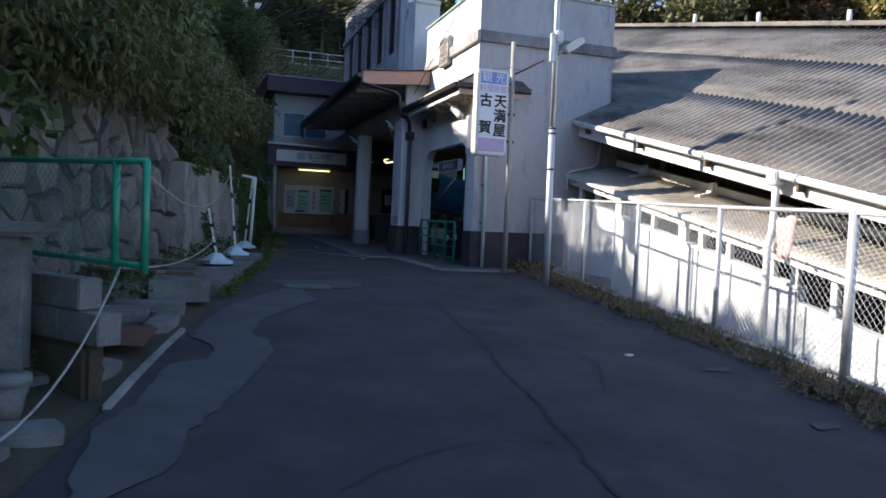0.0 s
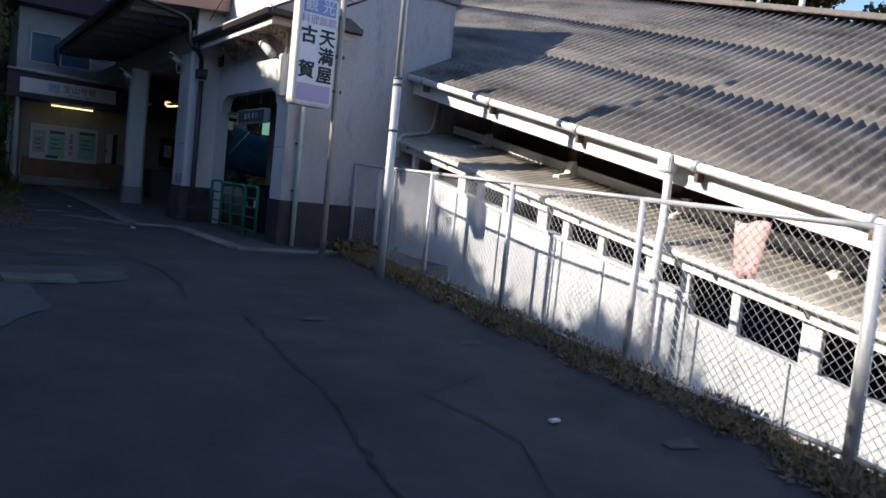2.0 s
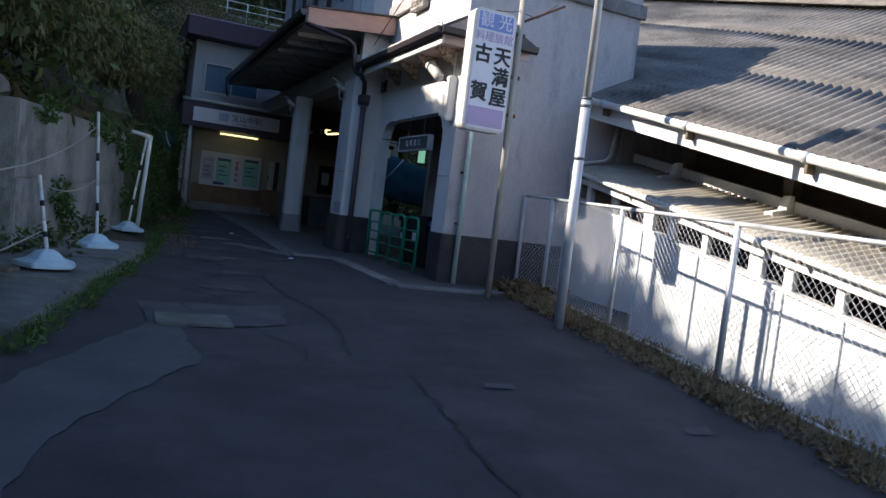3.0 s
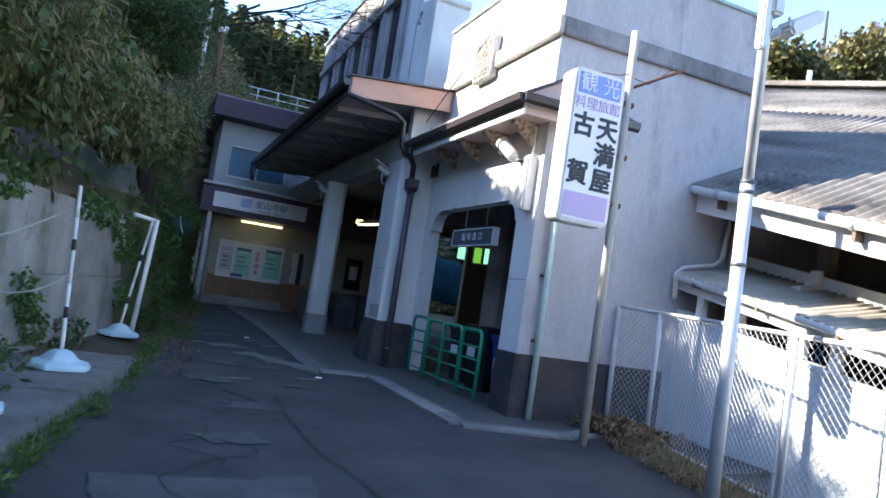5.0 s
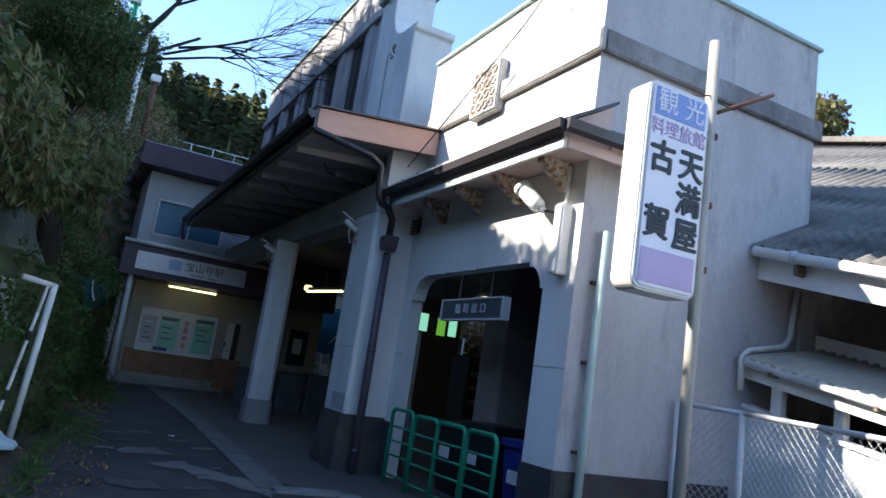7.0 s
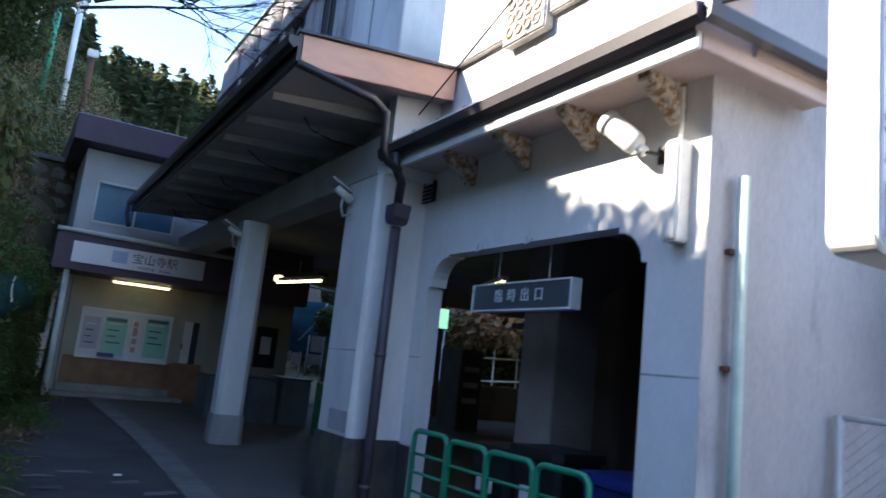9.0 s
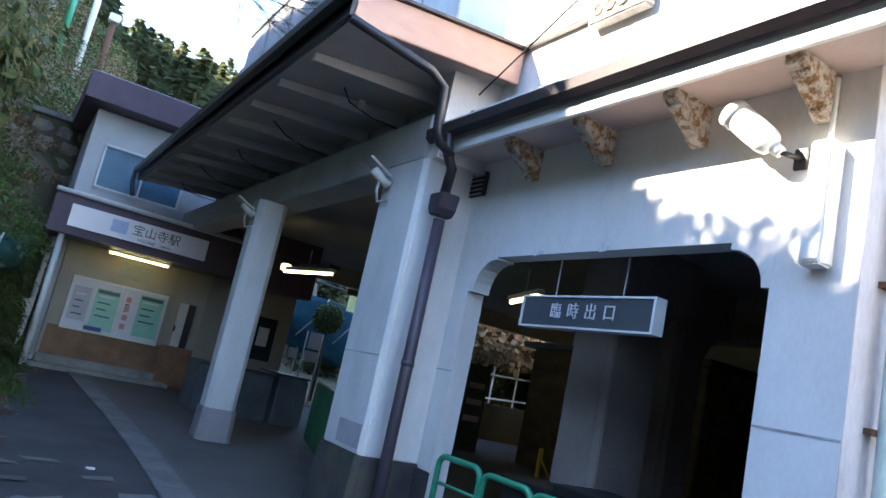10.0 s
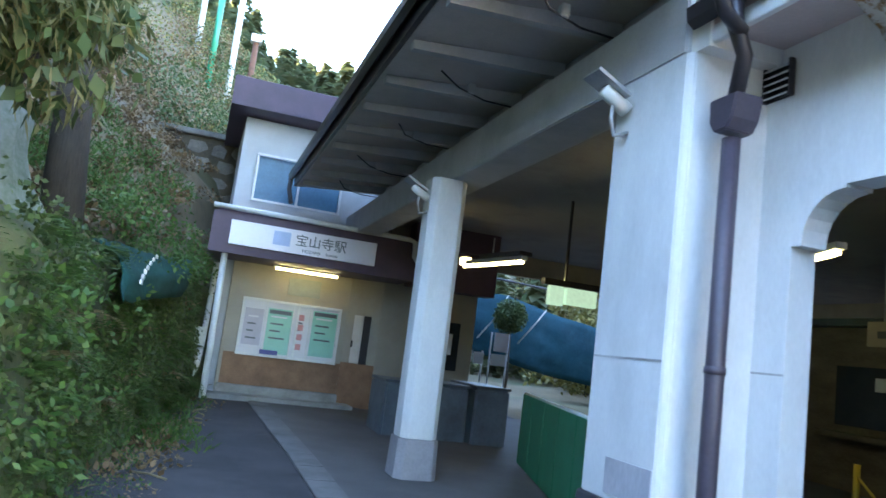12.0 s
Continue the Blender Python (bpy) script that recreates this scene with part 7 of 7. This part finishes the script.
boxpart("body", (10.6, 11.2, 24.6, 25.5, 0.82, 2.7), M["machine"], sh, "", 0.02)
for z in (1.5, 1.85, 2.2):
    boxpart("shelf_row", (10.7, 11.1, 24.585, 24.6, z, z + 0.12), M["paper"], sh)
ch_ = thing("chain_stand", "yellow posts with a slack chain in the hall", "chain barrier")
for x, y in ((7.6, 17.6), (8.1, 18.9)):
    tubepart("post", [(x, y, 0.78), (x, y, 1.6)], 0.03, M["lit_yellow_paint"], ch_, "yellow post")
tubepart("chain", [(7.6, 17.6, 1.5), (7.75, 18.0, 1.3), (7.95, 18.5, 1.3), (8.1, 18.9, 1.5)], 0.012, M["lit_yellow_paint"], ch_, "yellow chain", 6)
nb = thing("notice_stand", "white notice stand in the hall", "notice stand")
for dims in ((7.87, 8.16, 29.0, 29.02, 2.0, 2.27), (8.20, 8.44, 29.0, 29.02, 1.98, 2.24), (8.62, 8.98, 29.0, 29.02, 1.98, 2.24), (8.66, 9.0, 29.0, 29.02, 2.3, 2.72)):
    boxpart("sheet", dims, M["paper"], nb)
for x in (7.9, 8.42, 8.6, 9.02):
    tubepart("leg", [(x, 29.05, 0.85), (x, 29.05, 2.72 if x > 8.5 else 2.28)], 0.02, M["tin"], nb)
dw = boxpart("door_1", (6.60, 7.10, KY - 0.33, KY - 0.301, 1.80, 2.72), M["darkglass"])
tagged(dw, "dark framed window in the cream hall wall", "window", kind="structure")
boxpart("sheet", (6.72, 6.96, KY - 0.336, KY - 0.331, 2.1, 2.5), M["paper"], dw)
# lit signal boxes and direction board
M["lit_green"] = mat("lit_green_panel", (0.35, 0.6, 0.48), None, 0.4, 3, 20, 0, emit=(0.65, 1.0, 0.82), power=0.03)
lb = thing("direction_board", "lit pale green direction board hanging in the hall", "sign")
boxpart("box", (6.89, 7.37, 22.5, 22.58, 2.98, 3.21), M["lit_green"], lb, "", 0.01)
boxpart("box", (6.64, 6.86, 22.5, 22.6, 2.95, 3.21), M["lit_green"], lb, "", 0.01)
boxpart("frame", (6.55, 7.45, 22.49, 22.61, 3.215, 3.30), M["brown"], lb, "dark hanging frame")
boxpart("hanger", (6.86, 6.885, 22.52, 22.56, 3.30, 4.42), M["brown"], lb)
M["lit_mint"] = mat("lit_mint_panel", (0.35, 0.6, 0.48), None, 0.4, 3, 20, 0, emit=(0.40, 1.0, 0.72), power=0.20)
M["lit_lime"] = mat("lit_lime_panel", (0.3, 0.5, 0.1), None, 0.4, 3, 20, 0, emit=(0.30, 0.85, 0.10), power=0.12)
for x, z, k, lab in ((8.88, 3.28, "lit_mint", "lit mint green guide lamp box in the dim hall"), (9.36, 3.24, "lit_lime", "lit lime green guide lamp box in the dim hall"), (9.67, 3.26, "lit_mint", "lit mint green guide lamp box in the dim hall")):
    gb = thing("guide_lamp", lab, "sign", "guide lamp boxes")
    boxpart("case", (x - 0.13, x + 0.13, 24.012, 24.12, z - 0.23, z + 0.23), M["brown"], gb, "", 0.01)
    boxpart("panel", (x - 0.11, x + 0.11, 24.0, 24.011, z - 0.21, z + 0.21), M[k], gb, "lit panel")
    tubepart("hanger", [(x, 24.06, z + 0.23), (x, 24.06, 4.42)], 0.012, M["brown"], gb, "", 6)
yb = thing("direction_board", "small cream direction board hanging in the hall", "sign")
boxpart("box", (9.4, 9.46, 19.0, 20.0, 2.8, 3.08), M["cream"], yb, "", 0.006)
for i in range(3):
    boxpart("line", (9.394, 9.399, 19.1 + 0.28 * i, 19.3 + 0.28 * i, 2.89, 2.97), M["boardgray"], yb)
for y in (19.2, 19.8):
    tubepart("rod", [(9.43, y, 3.08), (9.43, y, 4.42)], 0.01, M["tin"], yb)
# blue tarpaulin and rails on the sunlit platform side
TARP_X, TARP_TOP, TARP_LOW = [8.7, 9.8, 10.5, 11.4, 12.9], [3.76, 3.84, 3.72, 3.50, 3.30], [2.25, 2.15, 2.0, 1.85, 1.7]
tv, tf = [], []
for j in range(11):
    for i in range(21):
        u, v = i / 20, j / 10
        x = TARP_X[0] + (TARP_X[-1] - TARP_X[0]) * u
        top, low = float(np.interp(x, TARP_X, TARP_TOP)), float(np.interp(x, TARP_X, TARP_LOW))
        tv.append((x, 31.5 - 0.10 * math.sin(math.pi * v) + 0.10 * noise.noise(Vector((x * 2.2, j * 0.45, 4))), low + (top - low) * v))
for j in range(10):
    for i in range(20):
        k = j * 21 + i
        tf.append((k, k + 1, k + 22, k + 21))
bt = raw("tarpaulin", tv, tf, M["tarp"], smooth=True)
tagged(bt, "large blue tarpaulin hung behind the platform", "tarpaulin")
md = bt.modifiers.new("thick", "SOLIDIFY")
md.thickness = 0.02
for x in (TARP_X[0] + 0.35, TARP_X[0] + 1.5):
    tubepart("rope", [(x, 31.1, 2.6), (x + 0.5, 31.08, 3.25), (x + 0.85, 31.35, float(np.interp(x + 0.85, TARP_X, TARP_TOP)))], 0.02, M["rope"], bt, "pale tie rope")
for x in (TARP_X[0] + 0.02, TARP_X[-1]):
    tubepart("prop", [(x, 31.56, 0.7), (x, 31.56, 4.3)], 0.04, M["brown"], bt, "dark steel prop")
tubepart("crossbar", [(TARP_X[0], 31.56, 4.28), (TARP_X[-1], 31.56, 4.1)], 0.03, M["brown"], bt)
rl = thing("handrail", "white pipe handrail on the sunlit platform", "handrail")
for z in (1.9, 2.7, 3.5):
    tubepart("rail", [(14.2, 31.5, z), (20.5, 33.0, z + 0.3)], 0.032, M["whitepaint"], rl)
for i in range(6):
    tubepart("post", [(14.2 + 1.26 * i, 31.5 + 0.3 * i, 0.6), (14.2 + 1.26 * i, 31.5 + 0.3 * i, 3.6 + 0.06 * i)], 0.032, M["whitepaint"], rl)
for x, y, sd in ((15.5, 35.5, 41), (19.0, 36.5, 42), (17.5, 40.0, 44)):
    tree("shrub", x, y, 4.8, 1.8, 0.12, 7000, sd, M["leaf_gold"], "sunlit yellowish shrub behind the platform", 0.1, 0.18, 0.06)
tp = thing("shrub", "round clipped evergreen beside the platform", "shrub", at=(9.66, 30.5, 0.7))
tubepart("trunk", [(0, 0, 0), (0.04, 0, 1.0), (0, 0.02, 2.3)], 0.05, M["bark"], tp)
cr = new("crown", leaves("crown", [(0.05, 0, 2.5), (0.0, 0.05, 2.62), (-0.08, 0, 2.45)], [(0.38, 0.38, 0.36)] * 3, 6000, 0.06, 0.022, M["leaf_dark"], 43, 0.1))
cr.parent = tp

# ---- terraces with railings up the hillside ----
for k, (y, x0, x1) in enumerate(((35.0, -3, 3.6), (41.0, -1.0, 7.0), (46.5, 2.0, 10.0))):
    tv = boxpart("terrace_wall", (x0, x1, y, y + 0.4, land(x1, y) - 1.0, land(x1, y) + 0.12), M["rock"], None, "", 0.03)
    tagged(tv, "low retaining wall of a hillside terrace", "wall", "terrace walls", kind="structure")
    rl = thing("railing", "pale metal railing on a hillside terrace", "railing", "hillside railings")
    zt = land(x1, y) + 0.12
    x = x0
    while x <= x1:
        tubepart("post", [(x, y + 0.2, zt), (x, y + 0.2, zt + 1.2)], 0.035, M["tin"] if k == 2 else M["greenmesh"], rl, "", 6)
        x += 1.1
    for z in (0.4, 0.8, 1.2):
        tubepart("rail", [(x0, y + 0.2, zt + z), (x1, y + 0.2, zt + z)], 0.025, M["tin"] if k == 2 else M["greenmesh"], rl, "", 6)
for x, y, h, mm, lab in ((1.3, 40.0, 5.0, "green", "green painted signal mast on the hillside"), (2.7, 40.5, 2.9, "rust", "rusty red mast on the hillside"), (2.0, 40.2, 4.2, "whitepaint", "white lamp mast on the hillside"), (0.6, 42.5, 5.0, "whitepaint", "white signal mast on the hillside")):
    ms = thing("mast", lab, "mast", "hillside masts")
    z = land(x, y)
    tubepart("pole", [(x, y, z - 0.3), (x, y, z + h)], 0.11, M[mm], ms)
    boxpart("head", (x - 0.2, x + 0.2, y - 0.2, y + 0.2, z + h, z + h + 0.3), M["plasticwhite"], ms, "", 0.03)
cs = []
for _ in range(520):
    x, y = rng.uniform(-16, 9), rng.uniform(31, 70)
    cs.append((x, y, land(x, y) + rng.uniform(0.0, 0.9)))
stuff("hillside_scrub", leaves("hillside_scrub", cs[:300], [(0.9, 0.9, 0.5)] * 300, 60000, 0.14, 0.035, M["leaf_dark"], 61, 0.0), "dark evergreen scrub on the terraced hillside", "shrubs")
stuff("hillside_scrub", leaves("hillside_scrub", cs[300:], [(1.0, 1.0, 0.6)] * 220, 40000, 0.14, 0.03, M["leaf_gold"], 62, 0.0), "dry yellowish scrub on the terraced hillside", "shrubs")
cs = []
for _ in range(320):
    x, y = rng.uniform(-7, 6), rng.uniform(30.8, 46)
    cs.append((x, y, land(x, y) + rng.uniform(0.0, 1.0)))
stuff("hillside_scrub", leaves("hillside_scrub", cs[:170], [(0.8, 0.8, 0.5)] * 170, 42000, 0.11, 0.03, M["leaf_brown"], 63, 0.2), "withered brown brush on the terraced hillside", "shrubs")
stuff("hillside_scrub", leaves("hillside_scrub", cs[170:], [(0.8, 0.8, 0.5)] * 150, 34000, 0.11, 0.03, M["leaf_dark"], 64, 0.2), "dark evergreen brush on the terraced hillside", "shrubs")
# overhead service cable
cable = tubepart("service_cable", [(4.75, 16.6, 4.55), (4.9, 14.5, 5.7), (5.0, 12.0, 7.3), (5.2, 6.0, 11.5)], 0.008, M["black"], None, "", 5)
tagged(cable, "thin black service cable rising from the canopy corner", "cable")
# pipework beside the ticket house
pw = thing("pipework", "white drain pipes and meters at the foot of the ticket house", "pipe")
tubepart("pipe", [(2.42, 27.2, 3.2), (2.40, 27.0, 1.9), (2.36, 26.7, 1.4), (2.2, 26.4, 0.95)], 0.05, M["whitepaint"], pw)
tubepart("pipe", [(2.30, 27.1, 2.0), (2.28, 26.8, 1.3), (2.32, 26.5, 0.92)], 0.035, M["tin"], pw)
boxpart("meter", (2.22, 2.42, 26.8, 26.95, 1.75, 2.05), M["plasticwhite"], pw, "", 0.02)
